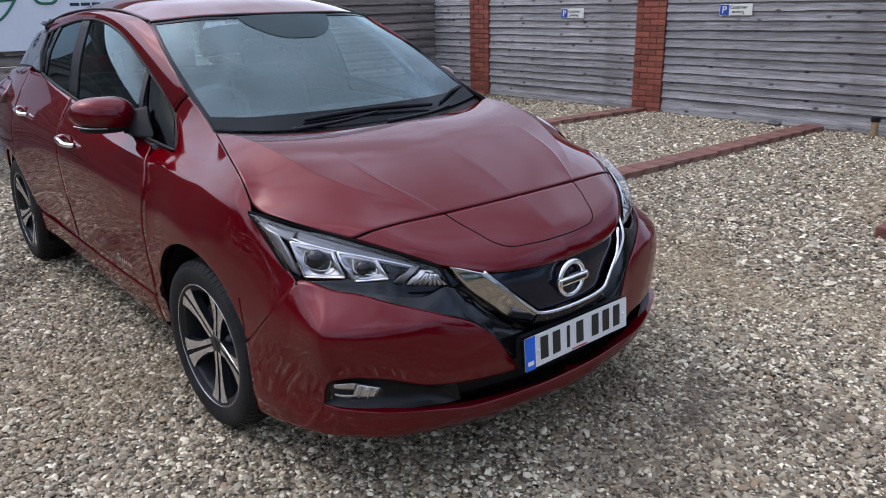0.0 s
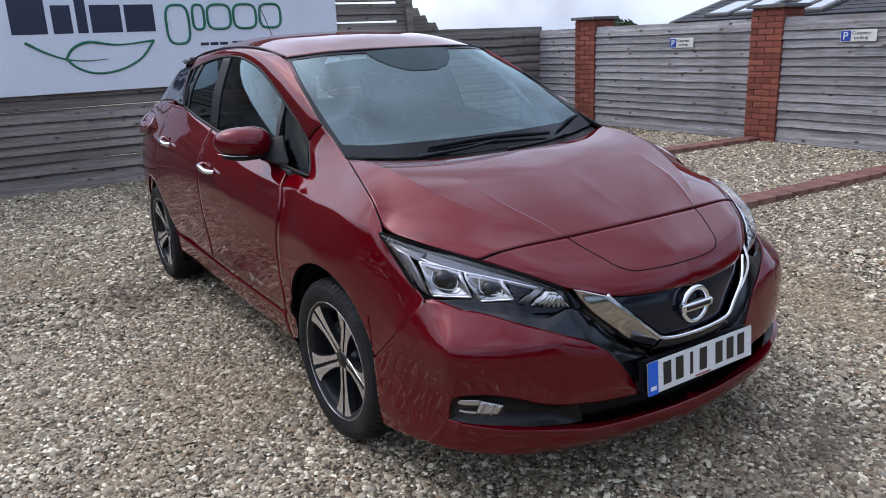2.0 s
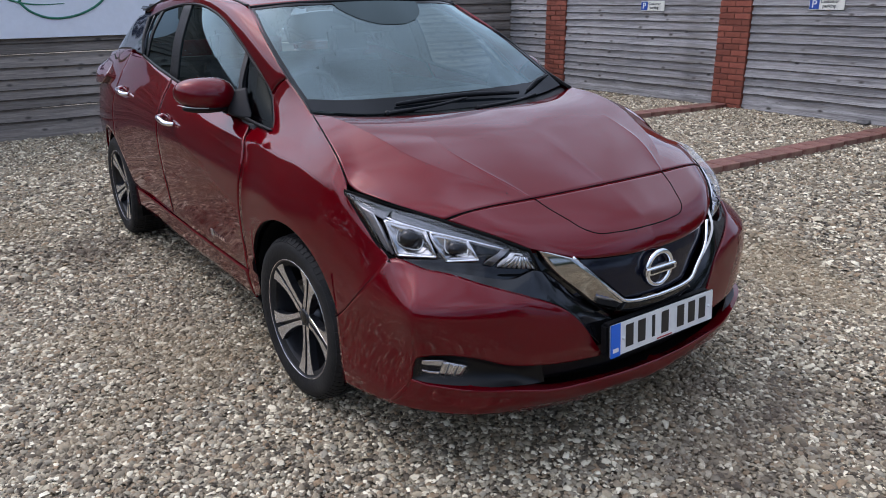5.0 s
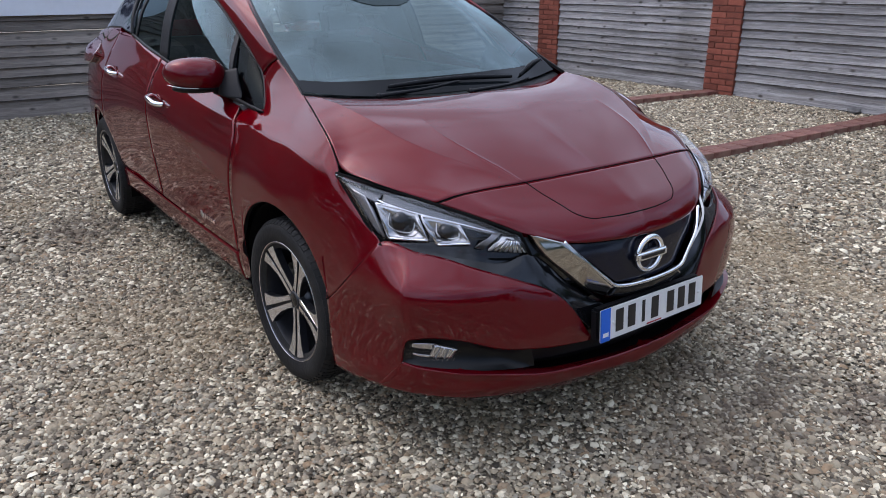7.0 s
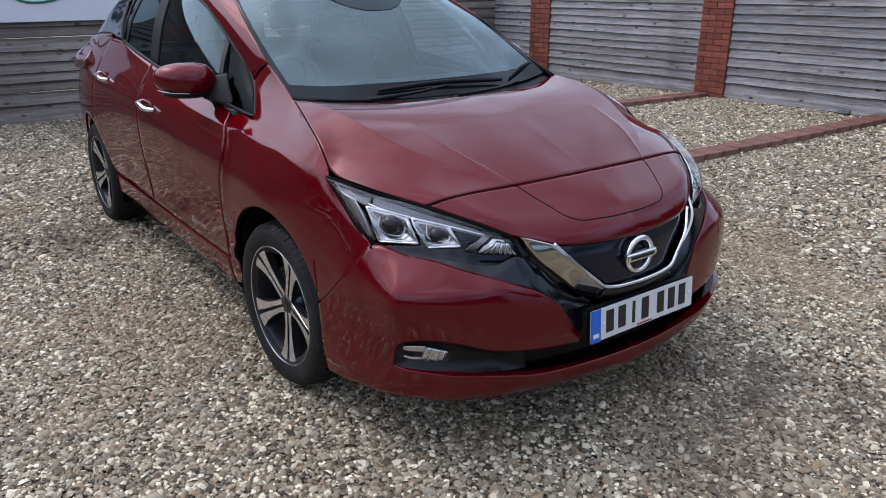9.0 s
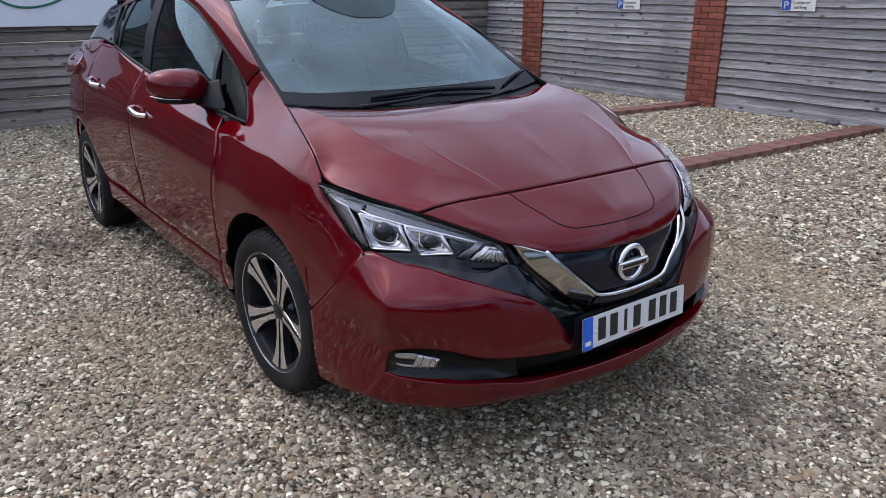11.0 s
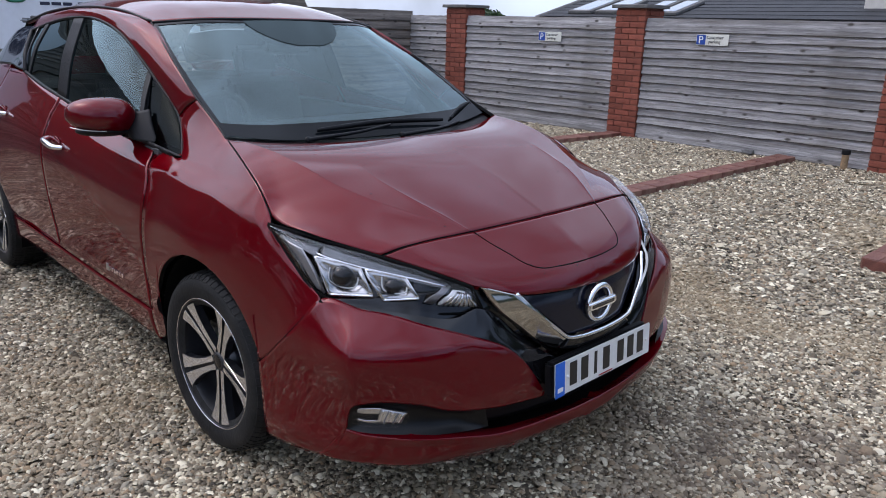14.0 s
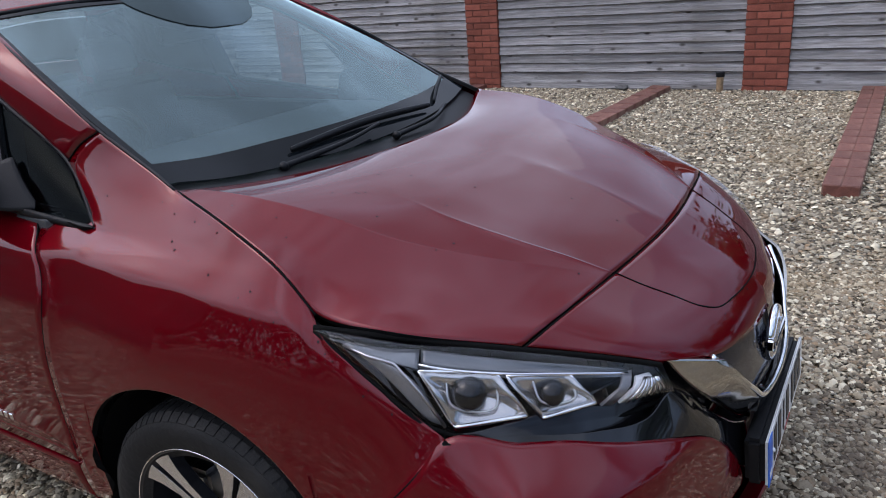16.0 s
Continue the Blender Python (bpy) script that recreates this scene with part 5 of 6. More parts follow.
tube("windscreen_seal", [(-0.570, 0.912, 1.454), (-0.40, 0.81, 1.470), (0, 0.764, 1.476), (0.40, 0.81, 1.470), (0.570, 0.912, 1.454)], 0.006, PLASTIC, screen, "black rubber seal", n=50)
frit = WS[:5]
patch = np.empty((9, 21, 3))
for j in range(9):
    half = 4.0 + 11.0 * math.sin(math.pi / 2 * j / 8) ** 0.6
    row = [np.interp(39 + np.linspace(-half, half, 21), np.arange(WS.shape[1]), WS[-9 + j, :, i]) for i in range(3)]
    patch[j] = np.stack(row, 1)
skin("sensor_patch", patch + np.array((0, -0.001, 0.0025)), SENSOR, screen, "dark sensor patch at the top of the glass", gap=0, thick=0)
for cols in (slice(0, 2), slice(-2, None)):
    skin("frit_band", WS[4:, cols] + np.array((0, -0.001, 0.0022)), FRIT, screen, "black band along the side of the glass", gap=0, thick=0)
skin("frit_band", WS[-2:] + np.array((0, -0.001, 0.0020)), FRIT, screen, "black band along the top of the glass", gap=0, thick=0)
skin("frit_band", frit + np.array((0, -0.001, 0.0025)), FRIT, screen, "black band along the foot of the glass", gap=0, thick=0)

# cowl and wipers
cowl_r = spline([(-0.658, 0.128, 1.062), (-0.61, 0.118, 1.056), (-0.5, 0.07, 1.034), (-0.3, 0.03, 1.022), (0, 0.01, 1.020)], 40)
cowl_b = spline([(-0.662, 0.17, 1.074), (-0.52, 0.145, 1.054), (-0.3, 0.11, 1.039), (-0.12, 0.095, 1.033), (0, 0.09, 1.032)], 40)
skin("cowl", join_mirror(loft([cowl_r + (0, -0.08, -0.04), cowl_r, cowl_b], 40, 10)), PLASTIC, car, "black plastic cowl below the windscreen", gap=0, thick=0)


def wiper(pivot, elbow, tip, b0, b1, name_label):
    w = tube("wiper", [pivot, elbow, tip], [0.009 - 0.004 * i / 39 for i in range(40)], PLASTIC, car, name_label, n=40, sides=8)
    tube("blade", [b0, tuple((np.array(b0) + np.array(b1)) / 2 + (0, 0, 0.012)), b1], [0.003 + 0.0035 * math.sin(math.pi * (i + 0.5) / 40) ** 0.3 for i in range(40)], PLASTIC, w, "black rubber blade", n=40, sides=6, flatten=1.8)
    bm = bmesh.new()
    bmesh.ops.create_uvsphere(bm, u_segments=12, v_segments=8, radius=0.013)
    k = part("pivot_cap", bm, PLASTIC, w, smooth=True)
    k.location = pivot


wiper((-0.35, 0.10, 1.046), (-0.12, 0.07, 1.064), (0.03, 0.075, 1.080), (-0.297, 0.118, 1.076), (0.35, 0.105, 1.075), "long black windscreen wiper arm")
wiper((0.07, 0.045, 1.038), (0.28, 0.045, 1.050), (0.45, 0.106, 1.060), (0.42, 0.13, 1.074), (0.645, 0.235, 1.122), "short black windscreen wiper arm")

# side windows: one sheet between waist and roof rail, cut at the pillars
BELT3 = [(-0.752, 0.31, 0.985), (-0.775, 0.52, 1.012), (-0.795, 1.0, 1.055), (-0.787, 1.42, 1.098), (-0.782, 1.8, 1.145), (-0.775, 2.06, 1.19)]
DTOP3 = DLO_TOP


def window_part(y0, y1, t0, t1, nu=16, nv=12, bulge=0.016):
    """Glass between waist from y0 to y1 and roof rail from t0 to t1 (all along the car)."""
    b, d = spline(BELT3, 200), spline(DTOP3, 200)
    lo = np.stack([[np.interp(y, b[:, 1], b[:, j]) for j in range(3)] for y in np.linspace(y0, y1, nu)])
    hi = np.stack([[np.interp(y, d[:, 1], d[:, j]) for j in range(3)] for y in np.linspace(t0, t1, nu)])
    m = (lo + hi) / 2 + (-bulge, 0, 0)
    return loft([lo, m, hi], nu, nv)


for sgn in (-1, 1):
    mir = sgn > 0
    k = 1 if mir else 0
    skin("quarter_window", window_part(0.31, 0.575, 0.485, 0.73, bulge=0.004), QUARTER, front_doors[k], "small dark fixed quarter window", gap=0.004, thick=0, lift=-0.004, mirror=mir)
    skin("sail_trim", window_part(0.36, 0.60, 0.52, 0.74, bulge=0.0) + np.array((0.06, 0.0, 0.0)), DARK, front_doors[k], "black trim behind the quarter window", gap=0, thick=0, mirror=mir)
    skin("window", window_part(0.60, 1.44, 0.755, 1.50), TINTED, front_doors[k], "tinted front side window", gap=0.004, thick=0, lift=-0.004, mirror=mir)
    skin("window", window_part(1.54, 2.05, 1.60, 2.0), PRIVACY, rear_doors[k], "dark privacy rear side window", gap=0.004, thick=0, lift=-0.004, mirror=mir)
    skin("rear_quarter_window", window_part(2.0, 2.06, 2.03, 2.24), PRIVACY, rear_doors[k], "dark rear quarter window", gap=0.002, thick=0, lift=-0.004, mirror=mir)
    skin("pillar_trim", window_part(1.42, 1.55, 1.48, 1.61), PLASTIC, rear_doors[k], "black door pillar trim", gap=0, thick=0.01, lift=0.001, mirror=mir)
    skin("pillar_trim", window_part(0.57, 0.605, 0.725, 0.76), PLASTIC, front_doors[k], "black window divider", gap=0, thick=0.01, lift=0.001, mirror=mir)
    skin("pillar_trim", window_part(1.985, 2.01, 1.97, 2.03), PLASTIC, rear_doors[k], "black rear pillar trim", gap=0, thick=0.01, lift=0.001, mirror=mir)
    f = np.array((-1.0 if mir else 1.0, 1, 1))
    tube("waist_strip", [tuple(np.array(p) * f) for p in BELT3], 0.007, PLASTIC, front_doors[k], "black waist moulding", n=60, flatten=1.4)
    tube("window_surround", [tuple(np.array(p) * f) for p in [(-0.752, 0.31, 0.985)] + DTOP3], 0.0055, PLASTIC, front_doors[k], "black window surround", n=80, flatten=1.2)
    tube("window_surround", [tuple(np.array(p) * f) for p in [(-0.665, 2.25, 1.39), (-0.745, 2.12, 1.28), (-0.775, 2.06, 1.19)]], 0.012, PLASTIC, rear_doors[k], "black window surround", n=30)
    # handles
    for y, z, d in ((1.33, 0.925, front_doors[k]), (2.22, 0.985, rear_doors[k])):
        c = [tuple((side(y + dy, z + 0.012 * dy / 0.1)[()] + np.array((off, 0, 0))) * f) for dy, off in ((-0.095, 0.0), (-0.07, -0.03), (0, -0.038), (0.07, -0.03), (0.095, 0.0))]
        tube("handle", c, [0.010 + 0.004 * math.sin(math.pi * i / 29) for i in range(30)], CHROME, d, "chrome door handle", n=30, sides=10)
        cup = [side(y + a, z + b) for a, b in ((0.0, 0.0),)][0]
        bm = bmesh.new()
        bmesh.ops.create_uvsphere(bm, u_segments=20, v_segments=10, radius=1)
        bmesh.ops.scale(bm, vec=(0.006, 0.062, 0.03), verts=bm.verts)
        o = part("handle_cup", bm, PAINT, d, "red handle recess", True)
        o.location = tuple(np.array(cup) * f)


# bumper
upper_line = [(-0.497, 0.454), (-0.45, 0.49), (-0.37, 0.56), (-0.27, 0.645), (-0.178, 0.719), (0.0, 0.705), (0.11, 0.694), (0.25, 0.667), (0.445, 0.622), (0.575, 0.578), (0.625, 0.550), (0.685, 0.500), (0.765, 0.400)]
lower_line = [(-0.472, 0.207), (-0.40, 0.214), (-0.30, 0.226), (-0.20, 0.239), (-0.12, 0.28), (-0.062, 0.358), (-0.055, 0.40), (-0.03, 0.443), (0.03, 0.457), (0.12, 0.464), (0.24, 0.453), (0.36, 0.424), (0.50, 0.408), (0.64, 0.395), (0.76, 0.388)]
BUMPER = region(upper_line, lower_line, 90, 30)
# the upper half leans back above a soft shoulder
zz = BUMPER[..., 2]
top_z = zz[0][None]
shoulder = np.minimum(np.clip((top_z - zz) / np.maximum(top_z - 0.605, 0.02), 0, 1), np.clip((zz - 0.42) / 0.185, 0, 1) ** 1.3)
qq = BUMPER[..., 0] - BUMPER[..., 1]
BUMPER = BUMPER + normals(BUMPER) * (0.018 * shoulder * np.clip((qq + 0.20) / 0.16, 0, 1) * np.clip((0.60 - qq) / 0.25, 0, 1))[..., None]
both("bumper", BUMPER, PAINT, car, "red front bumper", gap=0.0, thick=0.05)
seam_line = spline(SEAM_QZ, 40)
seam_pts = front(seam_line[:, 0], seam_line[:, 1]) + np.array((0.0015, 0.0015, 0))
for sgn in (-1, 1):
    tube("bumper_seam", [tuple(p * np.array((-sgn, 1, 1))) for p in seam_pts], 0.0018, DARK, car, "thin dark seam between wing and bumper", n=0, sides=6)
lip_top = [(-0.062, 0.360), (0.10, 0.356), (0.30, 0.347), (0.42, 0.337), (0.55, 0.322), (0.80, 0.318), (1.034, 0.318)]
lip_low = [(-0.20, 0.238), (0.0, 0.250), (0.15, 0.250), (0.32, 0.239), (0.50, 0.224), (0.70, 0.224), (0.94, 0.224)]
LIPG = region(lip_top, lip_low, 60, 14)
# its upper edge stands forward as a ledge
ledge = 0.014 * np.exp(-((np.linspace(0, 1, 14) / 0.22) ** 2))[:, None] * np.clip((LIPG[..., 0] - LIPG[..., 1]) / 0.2, 0, 1)
out = normals(LIPG) * (1, 1, 0.2)
out[..., 0] *= np.clip(np.arange(59, -1, -1) / 10, 0, 1)[None] ** 2
LIPG = LIPG + out * ledge[..., None]
# and its lower edge runs forward as a splitter towards the middle
LIPG[..., 1] -= 0.022 * np.clip((LIPG[..., 0] - LIPG[..., 1] - 0.30) / 0.3, 0, 1) * np.linspace(0, 1, 14)[:, None]
skin("bumper_lip", join_mirror(LIPG), PAINT, car, "red lower bumper lip", gap=0.0, thick=0.04)
under = spline(lip_low, 40)
u0 = front(under[:, 0], under[:, 1])
u0[:, 1] -= 0.020 * np.clip((under[:, 0] - 0.30) / 0.3, 0, 1)
skin("undertray", join_mirror(np.stack([u0, u0 * (0.9, 0.9, 1) + (0, 0.12, 0.015), u0 * (0.8, 0.5, 1) + (0, 0.2, 0.02)])), PLASTIC, car, "black undertray", gap=0, thick=0)

# black mask behind everything on the nose
mask = region([(-0.16, 0.72), (0.1, 0.735), (0.35, 0.745), (0.46, 0.757), (0.637, 0.722), (0.84, 0.706), (1.003, 0.702)], [(-0.16, 0.66), (0.1, 0.62), (0.35, 0.58), (0.5, 0.50), (0.64, 0.42), (0.80, 0.40), (1.03, 0.40)], 60, 24)
mask[..., 1] += 0.26 * np.clip(0.757 - mask[..., 2], 0, 1) + 0.004
skin("grille_surround", join_mirror(mask), PIANO, car, "gloss black mask round the grille", gap=0, thick=0.01, lift=-0.012)
band = region([(-0.165, 0.722), (0.0, 0.714), (0.2, 0.692), (0.38, 0.676), (0.455, 0.692), (0.537, 0.676), (0.670, 0.592), (0.794, 0.516), (0.90, 0.465)], [(-0.165, 0.712), (0.0, 0.702), (0.11, 0.691), (0.25, 0.664), (0.445, 0.619), (0.575, 0.578), (0.64, 0.540), (0.70, 0.480), (0.80, 0.40)], 90, 18)
bq = band[..., 0] - band[..., 1]
band[..., 1] += 0.030 * np.clip((bq - 0.45) / 0.12, 0, 1) * np.linspace(1, 0, 18)[:, None] ** 1.5
both("nose_band", band, PIANO, car, "gloss black band from the headlamp to the plate", gap=0, thick=0.01, lift=-0.004)
grille = region([(0.65, 0.712), (0.80, 0.703), (1.003, 0.697)], [(0.87, 0.565), (0.93, 0.558), (1.018, 0.555)], 30, 20)
skin("grille_panel", join_mirror(grille), GRILLE, car, "smooth blue-black closed grille panel", gap=0, thick=0, lift=-0.006)


vee = region([(0.440, 0.753), (0.537, 0.685), (0.670, 0.602), (0.794, 0.526), (0.836, 0.504)], [(0.602, 0.724), (0.664, 0.685), (0.746, 0.629), (0.822, 0.577), (0.845, 0.562)], 40, 6)
vee[..., 1] -= 0.016 + 0.16 * (vee[..., 2] - 0.60) - 0.032 * np.linspace(1, 0, 6)[:, None]
both("chrome_vee", vee, VEE, car, "wide bright metal V blade beside the grille", gap=0, thick=0.008, lift=0.003)
thin_q = [(0.602, 0.724), (0.705, 0.657), (0.791, 0.599), (0.843, 0.566), (0.90, 0.556), (0.96, 0.553), (1.018, 0.552)]
tp = front(np.array([a for a, b in thin_q]), np.array([b for a, b in thin_q])) + (0, -0.014, 0)
tube("chrome_line", [tuple(p) for p in tp] + [(-x, y, z) for x, y, z in tp[-2::-1]], 0.0070, CHROME, car, "thin chrome line framing the grille", n=140, sides=8)
lower_vee = region([(0.835, 0.527), (0.90, 0.515), (1.02, 0.512)], [(0.868, 0.560), (0.92, 0.548), (1.018, 0.543)], 20, 4)
skin("chrome_vee_foot", join_mirror(lower_vee), PIANO, car, "gloss black bar below the grille", gap=0, thick=0.014, lift=0.004)

# badge: plain ring and bar
badge = tube("badge", [(0.059 * math.cos(a), -1.016, 0.637 + 0.057 * math.sin(a)) for a in np.linspace(0, 2 * math.pi, 60)], 0.0095, CHROME, car, "chrome ring badge with a plain bar", n=0, sides=10, flatten=1.0)
bm = box_bm((0.152, 0.022, 0.030), (0, -1.021, 0.637), 0.006, 3)
part("badge_bar", bm, CHROME, badge, "chrome bar")
bm = box_bm((0.115, 0.004, 0.012), (0, -1.032, 0.637), 0.001, 1)
part("badge_inlay", bm, PIANO, badge, "dark inlay")

# number plate with plain bars
plate = part("number_plate", box_bm((0.52, 0.006, 0.111), (0, 0, 0), 0.003, 2), WHITEPLATE, car, "white number plate with dark bars")
plate.location, plate.rotation_euler = (0, -1.056, 0.455), (radians(-4), 0, 0)
part("plinth", box_bm((0.522, 0.04, 0.112), (0, 0.025, -0.002), 0.01, 2), PLASTIC, plate, "black plate holder")
part("blue_band", box_bm((0.045, 0.002, 0.111), (-0.2375, -0.004, 0), 0.0005, 1), PLATEBLUE, plate)
part("band_bar", box_bm((0.026, 0.001, 0.014), (-0.2375, -0.0055, -0.032), 0.0003, 1), WHITEINK, plate)
for i in range(7):
    x = -0.172 + i * 0.058 + (0.022 if i > 3 else 0)
    part("bar", box_bm((0.036 if i not in (2,) else 0.014, 0.0015, 0.076), (x, -0.0042, 0.004), 0.0004, 1), INK, plate)
part("bar", box_bm((0.075, 0.001, 0.005), (0.0, -0.004, -0.047), 0.0002, 1), REDINK, plate)
for x in (-0.2, 0.235):
    bm = bmesh.new()
    bmesh.ops.create_uvsphere(bm, u_segments=10, v_segments=6, radius=0.006)
    o = part("screw_cap", bm, WHITEPLATE, plate, smooth=True)
    o.location = (x, -0.003, 0.0)

# lower intake, fog lamp recesses and lamps
intake = region([(0.22, 0.45), (0.45, 0.42), (0.65, 0.405), (0.85, 0.40), (1.03, 0.40)], [(0.20, 0.335), (0.45, 0.333), (0.65, 0.33), (0.85, 0.33), (1.034, 0.33)], 40, 8)
skin("lower_intake", join_mirror(intake), RECESS, car, "black lower air intake", gap=0, thick=0.01, lift=-0.05)
fog_top = [(-0.06, 0.432), (-0.02, 0.455), (0.12, 0.470), (0.24, 0.459), (0.36, 0.430), (0.50, 0.412)]
fog_low = [(-0.07, 0.357), (0.0, 0.357), (0.12, 0.356), (0.24, 0.354), (0.36, 0.35), (0.52, 0.345)]
recess = region(fog_top, fog_low, 40, 12)
w = np.sin(np.linspace(0, np.pi, 12))[:, None] ** 0.5 * np.clip(np.minimum(np.linspace(0, 1, 40) * 9, (1 - np.linspace(0, 1, 40)) * 5), 0, 1)[None]
recess = recess - normals(recess) * (0.032 * w)[..., None]
both("fog_recess", recess, RECESS, car, "black fog lamp recess", gap=0, thick=0.0, lift=-0.002)
fogs = both("fog_lamp", region([(-0.058, 0.426), (0.05, 0.436), (0.155, 0.434), (0.205, 0.418)], [(-0.064, 0.376), (0.03, 0.376), (0.13, 0.376), (0.175, 0.38)], 24, 10), LENS, car, "clear fog lamp with chrome reflector", gap=0, thick=0.0, lift=-0.012)
for k, fo in enumerate(fogs):
    f = np.array((-1.0 if k else 1.0, 1, 1))
    skin("bowl", region([(-0.053, 0.424), (0.05, 0.434), (0.15, 0.432), (0.195, 0.416)], [(-0.059, 0.378), (0.03, 0.378), (0.13, 0.378), (0.17, 0.382)], 16, 8), PIANO, fo, "dark bowl", gap=0, thick=0.01, lift=-0.034, mirror=k > 0)
    skin("reflector", region([(-0.050, 0.423), (0.04, 0.432), (0.085, 0.433)], [(-0.052, 0.409), (0.03, 0.412), (0.075, 0.412)], 16, 6), BRIGHT, fo, "bright upper reflector", gap=0, thick=0.006, lift=-0.022, mirror=k > 0)
    skin("reflector", region([(-0.054, 0.391), (0.03, 0.392), (0.075, 0.393)], [(-0.056, 0.383), (0.03, 0.383), (0.07, 0.383)], 16, 4), BRIGHT, fo, "bright lower reflector", gap=0, thick=0.006, lift=-0.022, mirror=k > 0)
    skin("bezel", region([(0.085, 0.432), (0.190, 0.418)], [(0.060, 0.382), (0.165, 0.384)], 8, 6), BRIGHT, fo, "ribbed inner reflector", gap=0, thick=0.01, lift=-0.020, mirror=k > 0)
    for i in range(5):
        r = region([(0.092 + 0.020 * i, 0.430 - 0.003 * i), (0.096 + 0.020 * i, 0.430 - 0.003 * i)], [(0.070 + 0.020 * i, 0.386), (0.074 + 0.020 * i, 0.386)], 3, 6)
        tube("rib", [tuple(p * f) for p in r[:, 1] - normals(r)[:, 1] * 0.017], 0.0022, BLADE if i % 2 else CHROME, fo, n=0, sides=5)

# headlamps
L_TOP = [(-0.792, -0.347, 0.886), (-0.735, -0.50, 0.868), (-0.628, -0.682, 0.830), (-0.53, -0.80, 0.790), (-0.450, -0.878, 0.752)]
l_mid = (spline(L_TOP, 7) + spline(L_LOW, 7)) / 2 + np.array([(-0.004, -0.004, 0)] + [(-0.023, -0.030, 0.009)] * 5 + [(-0.008, -0.012, 0)])
LAMP = loft([L_TOP, l_mid, L_LOW], 50, 20)
LN = normals(LAMP)
# the lens swells out below its upper edge
swell_u = np.clip(np.minimum(np.linspace(0, 1, 50) / 0.25, (1 - np.linspace(0, 1, 50)) / 0.35), 0, 1)[None, :, None]
COVER = LAMP + np.array((-0.010, -0.006, 0.016)) * (np.sin(np.pi * np.clip(np.linspace(0, 1, 20) / 0.62, 0, 1))[:, None, None] * swell_u)


def inside(u, v, depth):
    return on_grid(LAMP, (u, v)) - on_grid(LN, (u, v)) * depth


def inner_patch(uvs, depth, nu=10, nv=6):
    """A quadrilateral inside the lamp from four (u, v) corners, at a depth below the lens."""
    a, b, c, d = [np.array(x, float) for x in uvs]
    out = np.empty((nv, nu, 3))
    for j in range(nv):
        for i in range(nu):
            s, t = i / (nu - 1), j / (nv - 1)
            q = (1 - t) * ((1 - s) * a + s * b) + t * ((1 - s) * d + s * c)
            out[j, i] = inside(q[0], q[1], depth if np.isscalar(depth) else depth(s, t))
    return out


for mir in (False, True):
    lamp = skin("headlamp", COVER, LENS, car, "clear slanted headlamp with two projector units", gap=0.0, thick=0.0, lift=0.001, mirror=mir)
    lamp.visible_shadow = False
    f = np.array((-1.0 if mir else 1.0, 1, 1))
    bowl = LAMP - LN * (0.012 + 0.06 * (np.sin(np.linspace(0, np.pi, 20))[:, None] ** 0.6 * np.clip(np.minimum(np.linspace(0, 1, 50) * 3, (1 - np.linspace(0, 1, 50)) * 6), 0, 1)[None]))[..., None]
    skin("housing", bowl, PIANO, lamp, "dark lamp housing", gap=0, thick=0, mirror=mir)
    rim_pts = [tuple(p * f) for p in np.concatenate((spline(L_TOP, 30), spline(L_LOW, 40)[::-1]))]
    tube("seal", rim_pts, [0.0062 if i < 31 else 0.0045 for i in range(len(rim_pts))], DARK, lamp, "black lamp edge", n=0, sides=6)
    skin("light_guide", inner_patch([(0.035, 0.20), (0.30, 0.07), (0.30, 0.33), (0.07, 0.45)], 0.012, 20, 8), GUIDE, lamp, "pale light guide along the top", gap=0, thick=0.004, mirror=mir)
    skin("light_guide", inner_patch([(0.305, 0.07), (0.90, 0.10), (0.885, 0.19), (0.305, 0.29)], lambda s, t: 0.012 + 0.008 * math.sin(math.pi * t), 40, 8), GUIDE, lamp, "pale light guide along the top", gap=0, thick=0.004, mirror=mir)
    tube("guide_edge", [tuple(inside(0.30 + 0.58 * s, 0.28 - 0.10 * s, 0.009) * f) for s in np.linspace(0, 1, 20)], 0.003, CHROME, lamp, "bright guide edge", n=0, sides=6)
    skin("outer_blade", inner_patch([(0.085, 0.70), (0.235, 0.40), (0.385, 0.96), (0.345, 0.97)], 0.010, 12, 10), BLADE, lamp, "grey outer blade", gap=0, thick=0.006, mirror=mir)
    tube("blade_edge", [tuple(inside(u, v, 0.007) * f) for u, v in ((0.085, 0.70), (0.16, 0.55), (0.235, 0.40), (0.31, 0.68), (0.385, 0.96))], 0.0028, SATIN, lamp, "silver blade edge", n=0, sides=6)
    for quad, uc, vc, r in ((((0.30, 0.36), (0.50, 0.24), (0.575, 0.78), (0.405, 0.95)), 0.43, 0.50, 0.032), (((0.525, 0.26), (0.70, 0.22), (0.75, 0.70), (0.615, 0.84)), 0.645, 0.44, 0.026)):
        c = np.mean(quad, axis=0)
        skin("reflector", inner_patch(quad, lambda s, t: 0.010 + 0.045 * (1 - max(abs(2 * s - 1), abs(2 * t - 1)) ** 1.6), 18, 14), BRIGHT, lamp, "chrome reflector bowl", gap=0, thick=0.003, mirror=mir)
        ring = [tuple(inside(a, b, 0.010) * f) for a, b in list(quad) + [quad[0]]]
        for k in range(4):
            tube("reflector_edge", [ring[k], tuple((np.array(ring[k]) + np.array(ring[k + 1])) / 2), ring[k + 1]], 0.0045 if k == 2 else 0.0028, CHROME, lamp, "bright reflector edge", n=12, sides=6)
        bm = bmesh.new()
        bmesh.ops.create_uvsphere(bm, u_segments=20, v_segments=12, radius=r)
